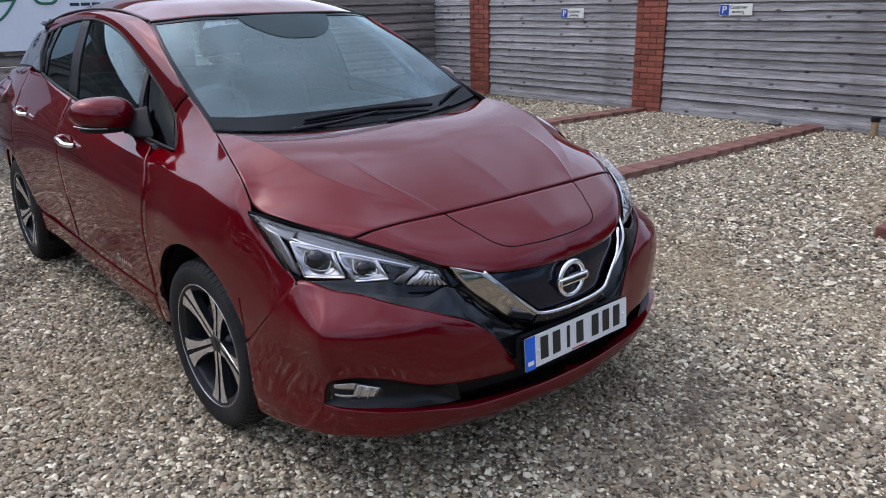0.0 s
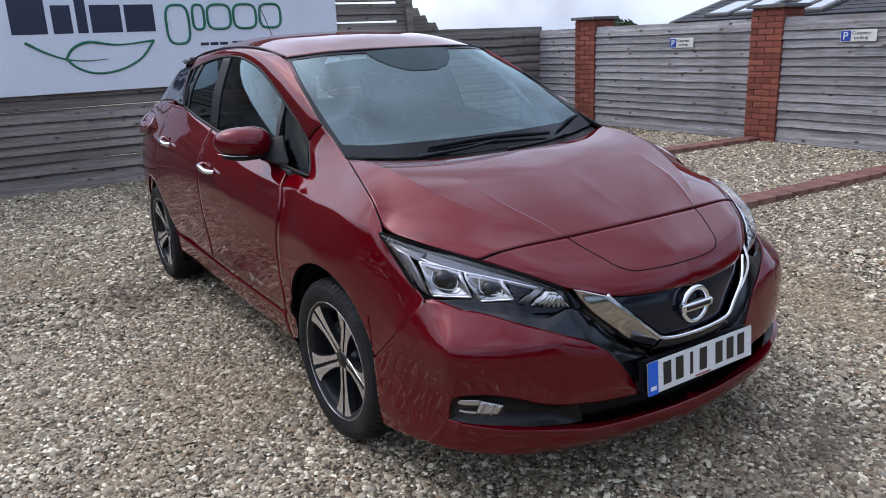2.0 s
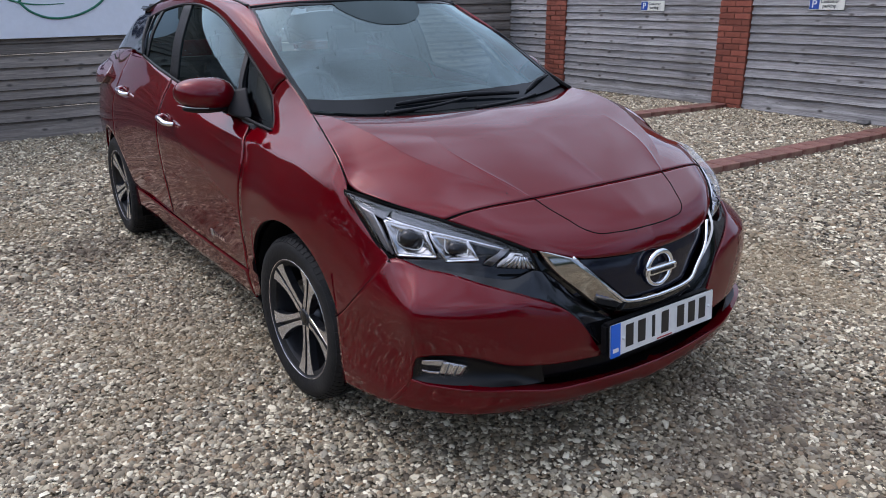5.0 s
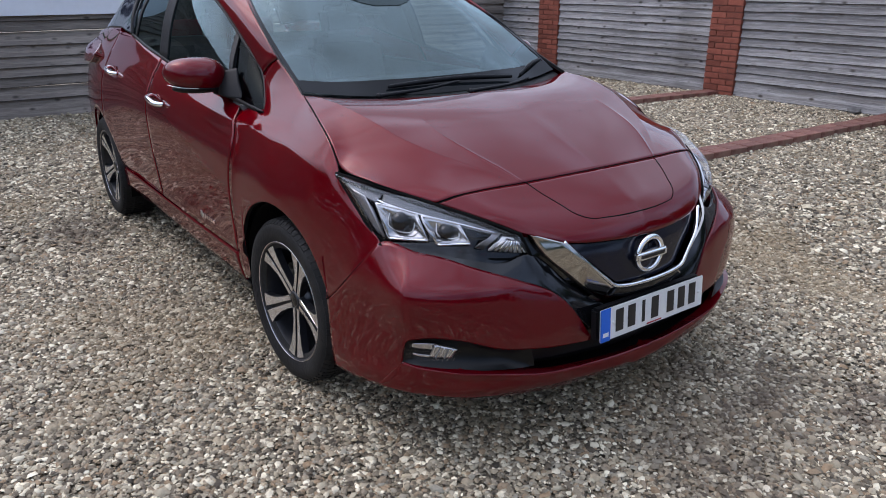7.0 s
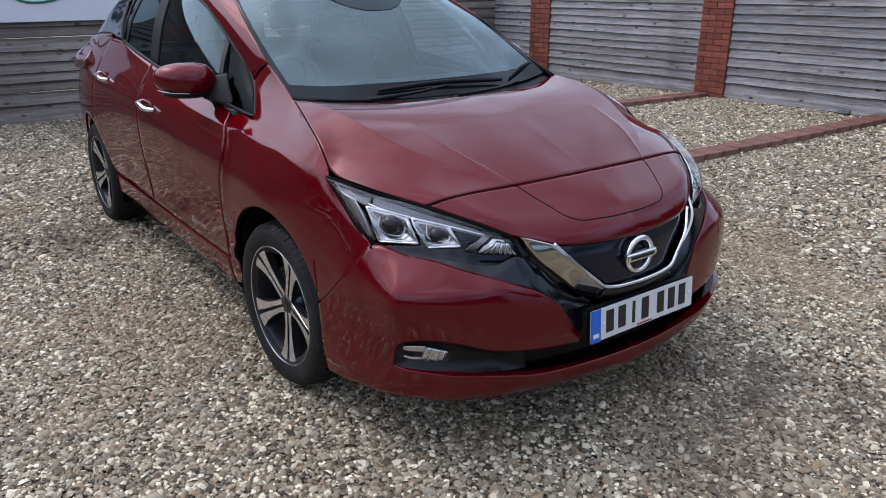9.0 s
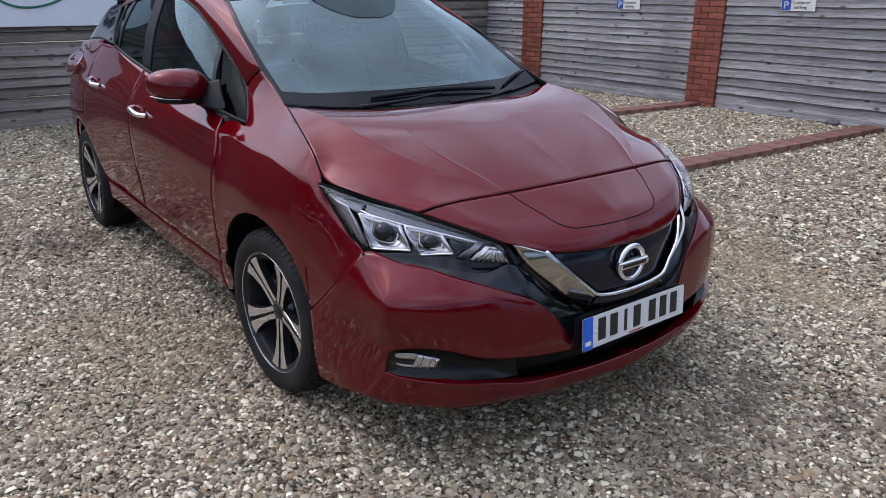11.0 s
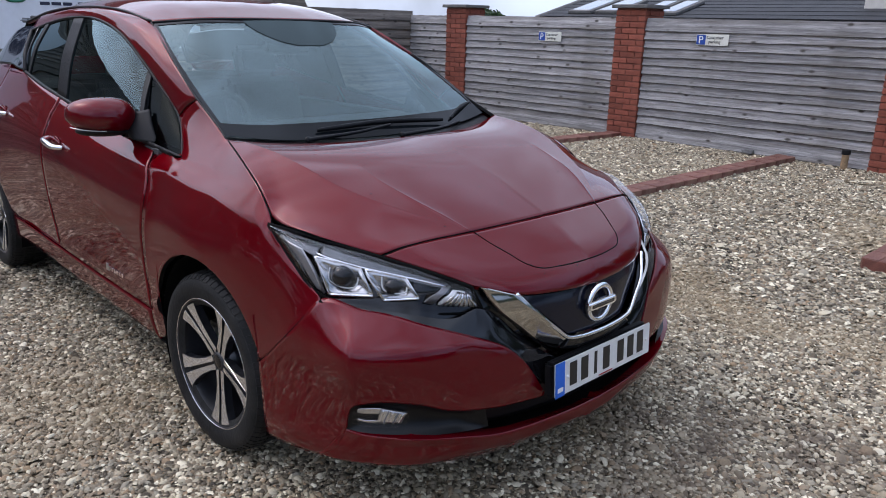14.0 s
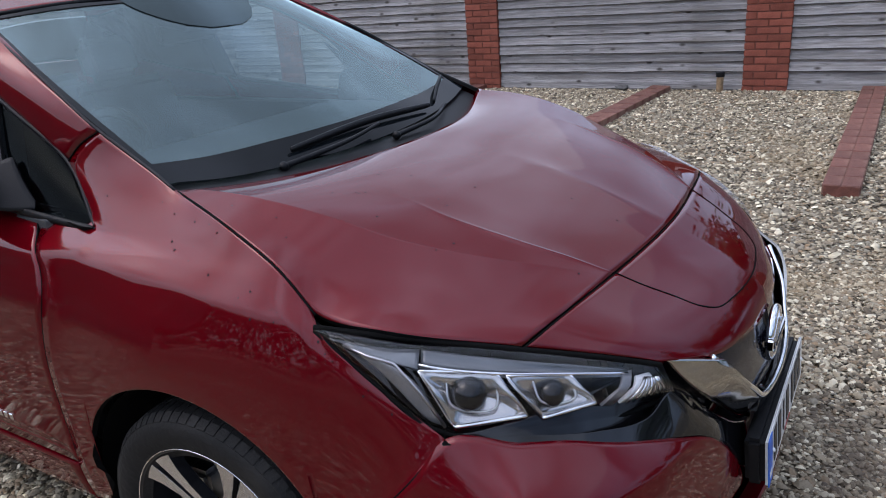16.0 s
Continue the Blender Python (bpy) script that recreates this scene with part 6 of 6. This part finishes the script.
        o = part("projector", bm, PIANO, lamp, "dark glassy projector lens", True)
        o.location = tuple(inside(uc, vc, 0.034) * f)
        hood = [(uc + r * 1.15 / 0.62 * a, vc + r * 1.0 / 0.15 * b) for a, b in ((-1, -1), (1, -1.1), (1.15, 0.9), (-0.7, 1.1))]
        hood.append(hood[0])
        tube("projector_frame", [tuple(inside(a, b, 0.020) * f) for a, b in hood], 0.0022, SATIN, lamp, "silver square frame", n=60, sides=6)
    skin("divider", inner_patch([(0.865, 0.17), (0.905, 0.11), (0.805, 0.83), (0.77, 0.80)], 0.010), BLADE, lamp, "grey divider", gap=0, thick=0.006, mirror=mir)
    skin("indicator", inner_patch([(0.905, 0.22), (0.96, 0.17), (0.985, 0.86), (0.825, 0.83)], 0.010, 12, 8), CLEAR, lamp, "faceted clear indicator", gap=0, thick=0.006, mirror=mir)
    for j in range(7):
        a = [tuple(inside(0.925 - 0.085 * t + (0.008 + 0.014 * t) * j, 0.28 + 0.52 * t, 0.006) * f) for t in np.linspace(0, 1, 6)]
        tube("facet", a, 0.0036, CHROME if j % 2 else BRIGHT, lamp, n=0, sides=4)


# door mirrors
def door_mirror(sgn):
    bm = bmesh.new()
    bmesh.ops.create_uvsphere(bm, u_segments=32, v_segments=20, radius=1)
    for v in bm.verts:
        x, y, z = v.co
        k = abs(z) ** 1.0
        x2 = math.copysign(abs(x) ** 0.72, x)
        z2 = math.copysign(abs(z) ** 0.85, z)
        y2 = y * (0.085 if y < 0 else 0.05)
        lean = 0.012 * x2
        v.co = Vector((x2 * 0.126, y2 + 0.03 * max(0, -x2) ** 2, z2 * (0.074 if z2 > 0 else 0.060) * (1 + 0.12 * x2) + lean * 0.0 - 0.008 * x2))
    m = part("mirror", bm, PAINT, car, "red door mirror with black base", True)
    m.location = (sgn * 0.885, 0.70, 1.105)
    m.rotation_euler = (0, 0, radians(sgn * 10))
    if sgn > 0:
        m.scale = (-1, 1, 1)
    bm = bmesh.new()
    bmesh.ops.create_uvsphere(bm, u_segments=24, v_segments=12, radius=1)
    bmesh.ops.scale(bm, vec=(0.112, 0.062, 0.024), verts=bm.verts)
    o = part("lower_shell", bm, PLASTIC, m, "black lower shell", True)
    o.location = (0.012, 0.0, -0.050)
    g = loft([[(0.07, -0.035, -0.075), (0.12, -0.03, -0.085), (0.185, 0.0, -0.085)], [(0.07, -0.05, -0.05), (0.125, -0.04, -0.05), (0.17, -0.01, 0.02)], [(0.07, 0.02, -0.045), (0.12, 0.04, -0.045), (0.17, 0.08, 0.02)], [(0.07, 0.02, -0.08), (0.12, 0.05, -0.09), (0.185, 0.09, -0.085)], [(0.07, -0.035, -0.075), (0.12, -0.03, -0.085), (0.185, 0.0, -0.085)]], 12, 20)
    v = g.reshape(-1, 3)
    fc = [(j * 12 + i, j * 12 + i + 1, (j + 1) * 12 + i + 1, (j + 1) * 12 + i) for j in range(19) for i in range(11)]
    add("base", v, fc, PLASTIC, m, "black mirror base")
    part("glass", box_bm((0.17, 0.004, 0.085), (0.0, 0.046, 0.004), 0.001, 1), CHROME, m, "mirror glass")
    tube("signal", [(-0.116, -0.02, -0.032), (-0.07, -0.065, -0.040), (0.0, -0.075, -0.046)], 0.003, SATIN, m, "slim clear indicator", n=20, flatten=0.6)


for sgn in (-1, 1):
    door_mirror(sgn)
both("mirror_foot", loft([[(-0.757, 0.50, 1.016), (-0.752, 0.555, 1.075), (-0.737, 0.605, 1.135)], [(-0.815, 0.60, 1.025), (-0.805, 0.625, 1.07), (-0.770, 0.645, 1.125)], [(-0.800, 0.70, 1.040), (-0.800, 0.70, 1.075), (-0.775, 0.70, 1.118)]], 12, 12), PLASTIC, car, "black mirror foot", gap=0, thick=0.01)

# door badge as plain bars
for i in range(7):
    y = 0.875 - i * 0.026
    c = side(y, 0.462 - 0.0105 * i * 0.3)
    part("badge_bar", box_bm((0.004, 0.016 if i else 0.026, 0.018 if i else 0.03), (c[0] - 0.002, y, 0.452), 0.001, 1), CHROME if i else SATIN, front_doors[0], "small bright badge bar")


# wheels
def wheel(x, y, sgn, steer):
    w = lathe("wheel", [(0.21, 0.085), (0.234, 0.100), (0.243, 0.103), (0.258, 0.109), (0.285, 0.111), (0.303, 0.106), (0.314, 0.094), (0.3225, 0.078), (0.324, 0.03), (0.324, -0.05), (0.3225, -0.078), (0.31, -0.1), (0.25, -0.109), (0.20, -0.09)], RUBBER, car, "black road tyre on a five-spoke rim", seg=96)
    # tread blocks on the shoulder
    v, fc = [], []
    for k in range(72):
        a0, a1 = 2 * math.pi * k / 72, 2 * math.pi * (k + 0.8) / 72
        for (xa, ra), (xb, rb), (xc, rc) in (((0.104, 0.308), (0.086, 0.322), (0.05, 0.3275)), ((0.04, 0.3278), (0.015, 0.328), (-0.012, 0.328)), ((-0.02, 0.328), (-0.05, 0.3278), (-0.08, 0.323))):
            n0 = len(v)
            for a in (a0, a1):
                for xx, rr in ((xa, ra), (xb, rb), (xc, rc)):
                    sk = a + (xx * 0.25)
                    v.append((xx, rr * math.cos(sk), rr * math.sin(sk)))
                for xx, rr in ((xa, ra - 0.012), (xb, rb - 0.012), (xc, rc - 0.012)):
                    sk = a + (xx * 0.25)
                    v.append((xx, rr * math.cos(sk), rr * math.sin(sk)))
            fc += [(n0, n0 + 1, n0 + 7, n0 + 6), (n0 + 1, n0 + 2, n0 + 8, n0 + 7), (n0, n0 + 3, n0 + 4, n0 + 1), (n0 + 1, n0 + 4, n0 + 5, n0 + 2), (n0 + 6, n0 + 7, n0 + 10, n0 + 9), (n0 + 7, n0 + 8, n0 + 11, n0 + 10), (n0, n0 + 6, n0 + 9, n0 + 3), (n0 + 2, n0 + 5, n0 + 11, n0 + 8)]
    tr = add("tread", v, fc, RUBBER, w, "worn tyre tread blocks", smooth=False)
    tr["kind"] = "stuff"
    rim = lathe("rim", [(0.235, 0.101), (0.230, 0.098), (0.224, 0.085), (0.217, 0.05), (0.21, 0.0), (0.206, -0.06), (0.225, -0.09)], RIMDARK, w, "dark alloy rim with machined spokes", seg=72)
    lathe("rim_edge", [(0.2385, 0.1005), (0.2378, 0.1022), (0.2362, 0.1022), (0.2352, 0.100)], RIMFACE, rim, "bright rim edge", seg=72)
    lathe("brake_disc", [(0.0, -0.02), (0.14, -0.02), (0.142, -0.03), (0.142, -0.045), (0.0, -0.045)], SATIN, w, "steel brake disc", seg=48)
    part("brake_caliper", box_bm((0.06, 0.075, 0.13), (-0.01, -0.125, 0.03), 0.012, 2), SATIN, w, "grey brake caliper")
    lathe("back", [(0.0, -0.06), (0.20, -0.06)], DARK, w, "dark inner well", seg=36)
    lathe("hub", [(0.0, 0.072), (0.03, 0.072), (0.034, 0.068), (0.036, 0.05), (0.06, 0.045), (0.06, 0.0)], RIMDARK, rim, "dark hub", seg=32)
    lathe("hub_cap", [(0.0, 0.075), (0.02, 0.0745), (0.026, 0.072)], PIANO, rim, "dark plain hub cap", seg=24)
    for k in range(5):
        a = radians(62 + 72 * k)
        er, et = np.array((0, math.cos(a), math.sin(a))), np.array((0, -math.sin(a), math.cos(a)))
        for s2 in (-1, 1):
            ol = [(0.030, 0.005), (0.10, 0.0058), (0.17, 0.007), (0.2185, 0.010), (0.2130, 0.070), (0.197, 0.056), (0.168, 0.040), (0.125, 0.028), (0.075, 0.023), (0.036, 0.025)]
            v3 = [er * r0 * 1.058 + et * (s2 * t0 * 1.058) + np.array((0.066 + 0.030 * min(1, (r0 / 0.2185)) ** 1.5, 0, 0)) for r0, t0 in ol]
            m0 = len(v3)
            vv = v3 + [p - np.array((0.028, 0, 0)) for p in v3]
            order = list(range(m0)) if s2 > 0 else list(range(m0))[::-1]
            fcs = [tuple(order)]
            add("spoke_face", v3, fcs, RIMFACE, rim, "bright machined spoke face", smooth=False)
            body = [(i, (i + 1) % m0, m0 + (i + 1) % m0, m0 + i) for i in range(m0)] + [tuple(m0 + i for i in range(m0))]
            vv = [p - np.array((0.001, 0, 0)) for p in vv]
            add("spoke", vv, body, RIMDARK, rim, "dark spoke side", smooth=False)
        bar = [er * 0.03 + np.array((0.05, 0, 0)), er * 0.12 + np.array((0.056, 0, 0)), er * 0.22 + np.array((0.07, 0, 0))]
        tube("spoke_groove", bar, 0.010, RIMDARK, rim, "dark groove", n=10, sides=6)
    w.matrix_basis = pose(x, y, HUB, 0, 0, (180 if sgn < 0 else 0) + steer)
    return w


for wx, wy, sg in ((-0.755, -0.008, -1), (0.755, -0.008, 1), (-0.772, 2.70, -1), (0.772, 2.70, 1)):
    wheel(wx, wy, sg, 2.5 if wy < 1 else 0.0)


# arch liners and floor close the body from below
for yc in (0.0, 2.70):
    for sgn in (-1, 1):
        v, fc = [], []
        n = 26
        for i, a in enumerate(np.linspace(-20, 200, n)):
            yy, zz = yc - 0.384 * math.cos(radians(a)), HUB + 0.384 * math.sin(radians(a))
            v += [(sgn * 0.845, yy, zz), (sgn * 0.56, yy, zz), (sgn * 0.56, yc, HUB)]
        for i in range(n - 1):
            fc += [(3 * i, 3 * i + 3, 3 * i + 4, 3 * i + 1), (3 * i + 1, 3 * i + 4, 3 * i + 5, 3 * i + 2)]
        add("arch_liner", v, fc, DARK, car, "black wheel arch liner")
part("floor_pan", box_bm((1.10, 3.9, 0.06), (0, 1.15, 0.24), 0.01, 1), DARK, car, "black underbody")
part("floor_pan", box_bm((1.64, 1.85, 0.06), (0, 1.35, 0.25), 0.01, 1), DARK, car, "black underbody")
# plain dark boxes added under the bonnet to block light
part("engine_bay", box_bm((1.04, 0.85, 0.30), (0, -0.35, 0.50), 0.02, 1), DARK, car, "dark filler box that blocks light under the bonnet")
part("engine_bay", box_bm((1.2, 0.62, 0.22), (0, -0.22, 0.78), 0.02, 1), DARK, car, "dark filler box that blocks light under the bonnet")

# cabin
part("dashboard", box_bm((1.30, 0.55, 0.22), (0, 0.50, 0.93), 0.06, 4), INTERIOR, car, "dark dashboard")
part("bulkhead", box_bm((1.32, 0.05, 0.72), (0, 0.24, 0.66), 0.01, 1), DARK, car, "dark bulkhead")
for sgn in (-1, 1):
    part("front_seat", box_bm((0.50, 0.52, 0.16), (sgn * 0.36, 1.25, 0.52), 0.05, 3), FABRIC, car, "dark fabric front seat")
    b = part("seat_back", box_bm((0.48, 0.14, 0.62), (0, 0, 0.31), 0.05, 3), FABRIC, car, "dark seat back")
    b.location, b.rotation_euler = (sgn * 0.36, 1.50, 0.56), (radians(-18), 0, 0)
    h = part("headrest", box_bm((0.26, 0.09, 0.18), (0, 0, 0), 0.035, 3), FABRIC, car, "dark headrest")
    h.location, h.rotation_euler = (sgn * 0.36, 1.73, 1.24), (radians(-12), 0, 0)
part("rear_seat", box_bm((1.25, 0.16, 0.66), (0, 2.35, 0.82), 0.05, 3), FABRIC, car, "dark rear bench")
part("headliner", box_bm((1.06, 1.7, 0.02), (0, 1.9, 1.455), 0.005, 1), INTERIOR, car, "dark headliner")
for sgn in (-1, 1):
    part("door_card", box_bm((0.05, 1.8, 0.62), (sgn * 0.755, 1.35, 0.70), 0.01, 1), INTERIOR, car, "dark door card")
tube("steering_wheel", [(-0.36 + 0.18 * math.cos(a), 0.86 - 0.075 * math.sin(a), 1.0 + 0.165 * math.sin(a)) for a in np.linspace(0, 2 * math.pi, 40)], 0.014, INTERIOR, car, "dark steering wheel", n=0, sides=8)
part("rear_mirror", box_bm((0.24, 0.03, 0.07), (0.0, 0.78, 1.36), 0.014, 3), INTERIOR, car, "dark interior mirror")
sensor = loft([[(-0.22, 0.765, 1.452), (0, 0.75, 1.455), (0.22, 0.765, 1.452)], [(-0.15, 0.69, 1.408), (0, 0.675, 1.410), (0.15, 0.69, 1.408)], [(-0.10, 0.655, 1.387), (0, 0.64, 1.389), (0.10, 0.655, 1.387)]], 12, 8)
skin("sensor_housing", sensor, PLASTIC, screen, "dark camera housing behind the glass", gap=0, thick=0.03)


def droplets():
    """Dried drops and specks of dirt on the bonnet and the wings."""
    rng = np.random.default_rng(8)
    v, f = [], []
    for grid, count in ((BONNET, 110), (WING, 46), (NOSE, 12)):
        nn = normals(grid)
        for i in range(count):
            uv = (rng.uniform(0.05, 0.95), rng.uniform(0.04, 0.96) if grid is not WING else rng.uniform(0.02, 0.25))
            p, n = on_grid(grid, uv), on_grid(nn, uv)
            a = np.cross(n, (0, 1, 0.2))
            a /= np.linalg.norm(a)
            b = np.cross(n, a)
            r = 0.0007 + 0.0022 * rng.random() ** 2
            k = len(v)
            sgn = 1 if grid is WING or rng.random() < 0.6 else -1
            ring = [p + (a * math.cos(t) * rng.uniform(0.8, 1.5) + b * math.sin(t)) * r + n * 0.0003 for t in np.linspace(0, 2 * math.pi, 7)[:-1]] + [p + n * r * 0.3]
            v += [q * (sgn, 1, 1) for q in ring]
            f += [(k + j, k + (j + 1) % 6, k + 6) if sgn > 0 else (k + (j + 1) % 6, k + j, k + 6) for j in range(6)]
    o = add("specks", v, f, mat("dried_specks", (0.03, 0.012, 0.014), 0.6, 0, 0, 0.2, 30, spec=0.1), car, "dried dark specks on the paint")
    o["kind"] = "stuff"


droplets()


# ---- loose gravel ----
def pebbles(name, rects, per_m2, size, seed, material, coarse=False):
    """Loose stones as one mesh: each a squashed, knobbly twenty-sided lump."""
    rng = np.random.default_rng(seed)
    t = (1 + 5**0.5) / 2
    ico = np.array([(-1, t, 0), (1, t, 0), (-1, -t, 0), (1, -t, 0), (0, -1, t), (0, 1, t), (0, -1, -t), (0, 1, -t), (t, 0, -1), (t, 0, 1), (-t, 0, -1), (-t, 0, 1)]) / (1 + t * t) ** 0.5
    tri = np.array([(0, 11, 5), (0, 5, 1), (0, 1, 7), (0, 7, 10), (0, 10, 11), (1, 5, 9), (5, 11, 4), (11, 10, 2), (10, 7, 6), (7, 1, 8), (3, 9, 4), (3, 4, 2), (3, 2, 6), (3, 6, 8), (3, 8, 9), (4, 9, 5), (2, 4, 11), (6, 2, 10), (8, 6, 7), (9, 8, 1)])
    if coarse == "cube":
        ico = np.array([(x, y, z) for x in (-1, 1) for y in (-1, 1) for z in (-1, 1)]) * 0.62
        tri = np.array([(0, 1, 3), (0, 3, 2), (4, 6, 7), (4, 7, 5), (0, 4, 5), (0, 5, 1), (2, 3, 7), (2, 7, 6), (0, 2, 6), (0, 6, 4), (1, 5, 7), (1, 7, 3)])
    elif coarse == "flat":
        # a lying pebble: six-sided foot, three-sided top
        a = np.arange(6) * math.pi / 3
        b = np.arange(3) * 2 * math.pi / 3
        ico = np.concatenate((np.stack([np.cos(a), np.sin(a), np.full(6, -0.25)], 1), np.stack([0.62 * np.cos(b), 0.62 * np.sin(b), np.full(3, 0.8)], 1)))
        tri = np.array([(6, 7, 8), (0, 1, 6), (1, 7, 6), (1, 2, 7), (2, 3, 7), (3, 8, 7), (3, 4, 8), (4, 5, 8), (5, 6, 8), (5, 0, 6)])
    elif coarse:
        ico = np.array([(1, 0, 0), (0, 1, 0), (-1, 0, 0), (0, -1, 0), (0, 0, 1), (0, 0, -1)], float)
        tri = np.array([(0, 1, 4), (1, 2, 4), (2, 3, 4), (3, 0, 4), (1, 0, 5), (2, 1, 5), (3, 2, 5), (0, 3, 5)])
    m = len(ico)
    P = []
    for x0, y0, x1, y1 in rects:
        n = int((x1 - x0) * (y1 - y0) * per_m2)
        P.append(np.stack([rng.uniform(x0, x1, n), rng.uniform(y0, y1, n)], 1))
    P = np.concatenate(P)
    n = len(P)
    q = rng.standard_normal((n, 4))
    if coarse == "flat":
        t = rng.uniform(0, math.pi, n)
        q = np.stack([np.cos(t), rng.normal(0, 0.17, n), rng.normal(0, 0.17, n), np.sin(t)], 1)
    q /= np.linalg.norm(q, axis=1)[:, None]
    w, x, y, z = q.T
    R = np.stack([1 - 2 * (y * y + z * z), 2 * (x * y - z * w), 2 * (x * z + y * w), 2 * (x * y + z * w), 1 - 2 * (x * x + z * z), 2 * (y * z - x * w), 2 * (x * z - y * w), 2 * (y * z + x * w), 1 - 2 * (x * x + y * y)], 1).reshape(n, 3, 3)
    r = size * np.exp(rng.normal(0, 0.33, n))
    sc = r[:, None] * np.stack([rng.uniform(0.95, 1.55, n), rng.uniform(0.65, 1.05, n), rng.uniform(0.45, 0.8, n)], 1)
    v = ico[None] * (1 + rng.normal(0, 0.13, (n, m, 1))) * sc[:, None]
    v = np.einsum("nij,nkj->nki", R, v)
    v[..., 2] *= 0.85
    v[..., 0] += P[:, 0, None]
    v[..., 1] += P[:, 1, None]
    v[..., 2] += (ground_z(P[:, 0], P[:, 1]) - 0.006 + rng.uniform(-0.3, 0.35, n) * r)[:, None]
    f = (tri[None] + (np.arange(n) * m)[:, None, None]).reshape(-1, 3)
    me = bpy.data.meshes.new(name)
    me.vertices.add(n * m)
    me.vertices.foreach_set("co", v.reshape(-1))
    me.loops.add(len(f) * 3)
    me.loops.foreach_set("vertex_index", f.reshape(-1).astype(np.int32))
    me.polygons.add(len(f))
    me.polygons.foreach_set("loop_start", np.arange(0, len(f) * 3, 3, dtype=np.int32))
    me.polygons.foreach_set("use_smooth", np.ones(len(f), bool))
    me.materials.append(material)
    me.update(calc_edges=True)
    ob = new(name, me)
    return tagged(ob, "loose rounded pale brown and grey gravel stones", "gravel", kind="stuff")


NEAR = [(-2.7, -2.0, 2.0, -0.3), (-2.7, -0.3, -0.50, 2.0), (0.60, -0.3, 2.0, 1.0)]
FAR = [(-3.8, 2.0, -0.50, 7.15), (2.0, -2.4, 6.76, 1.0), (0.60, 1.0, 6.76, 2.9), (2.4, 2.9, 6.76, 5.0), (-3.8, -1.0, -2.7, 2.0)]
DISTANT = [(-0.5, 2.9, 2.4, 7.15), (2.4, 5.0, 6.76, 7.7)]
pebbles("gravel", NEAR, 9300, 0.0078, 21, PEBBLE, "flat")
pebbles("gravel", FAR, 2350, 0.0106, 22, PEBBLE, "flat")
OUTER = [(-7.5, -6.5, 6.76, -2.4), (-2.7, -2.4, 2.0, -2.0), (-7.5, -2.4, -3.8, 7.15), (-3.8, -2.4, -2.7, -1.0)]
pebbles("gravel", DISTANT, 500, 0.016, 23, PEBBLE, True)
pebbles("gravel", OUTER, 420, 0.017, 24, PEBBLE, True)
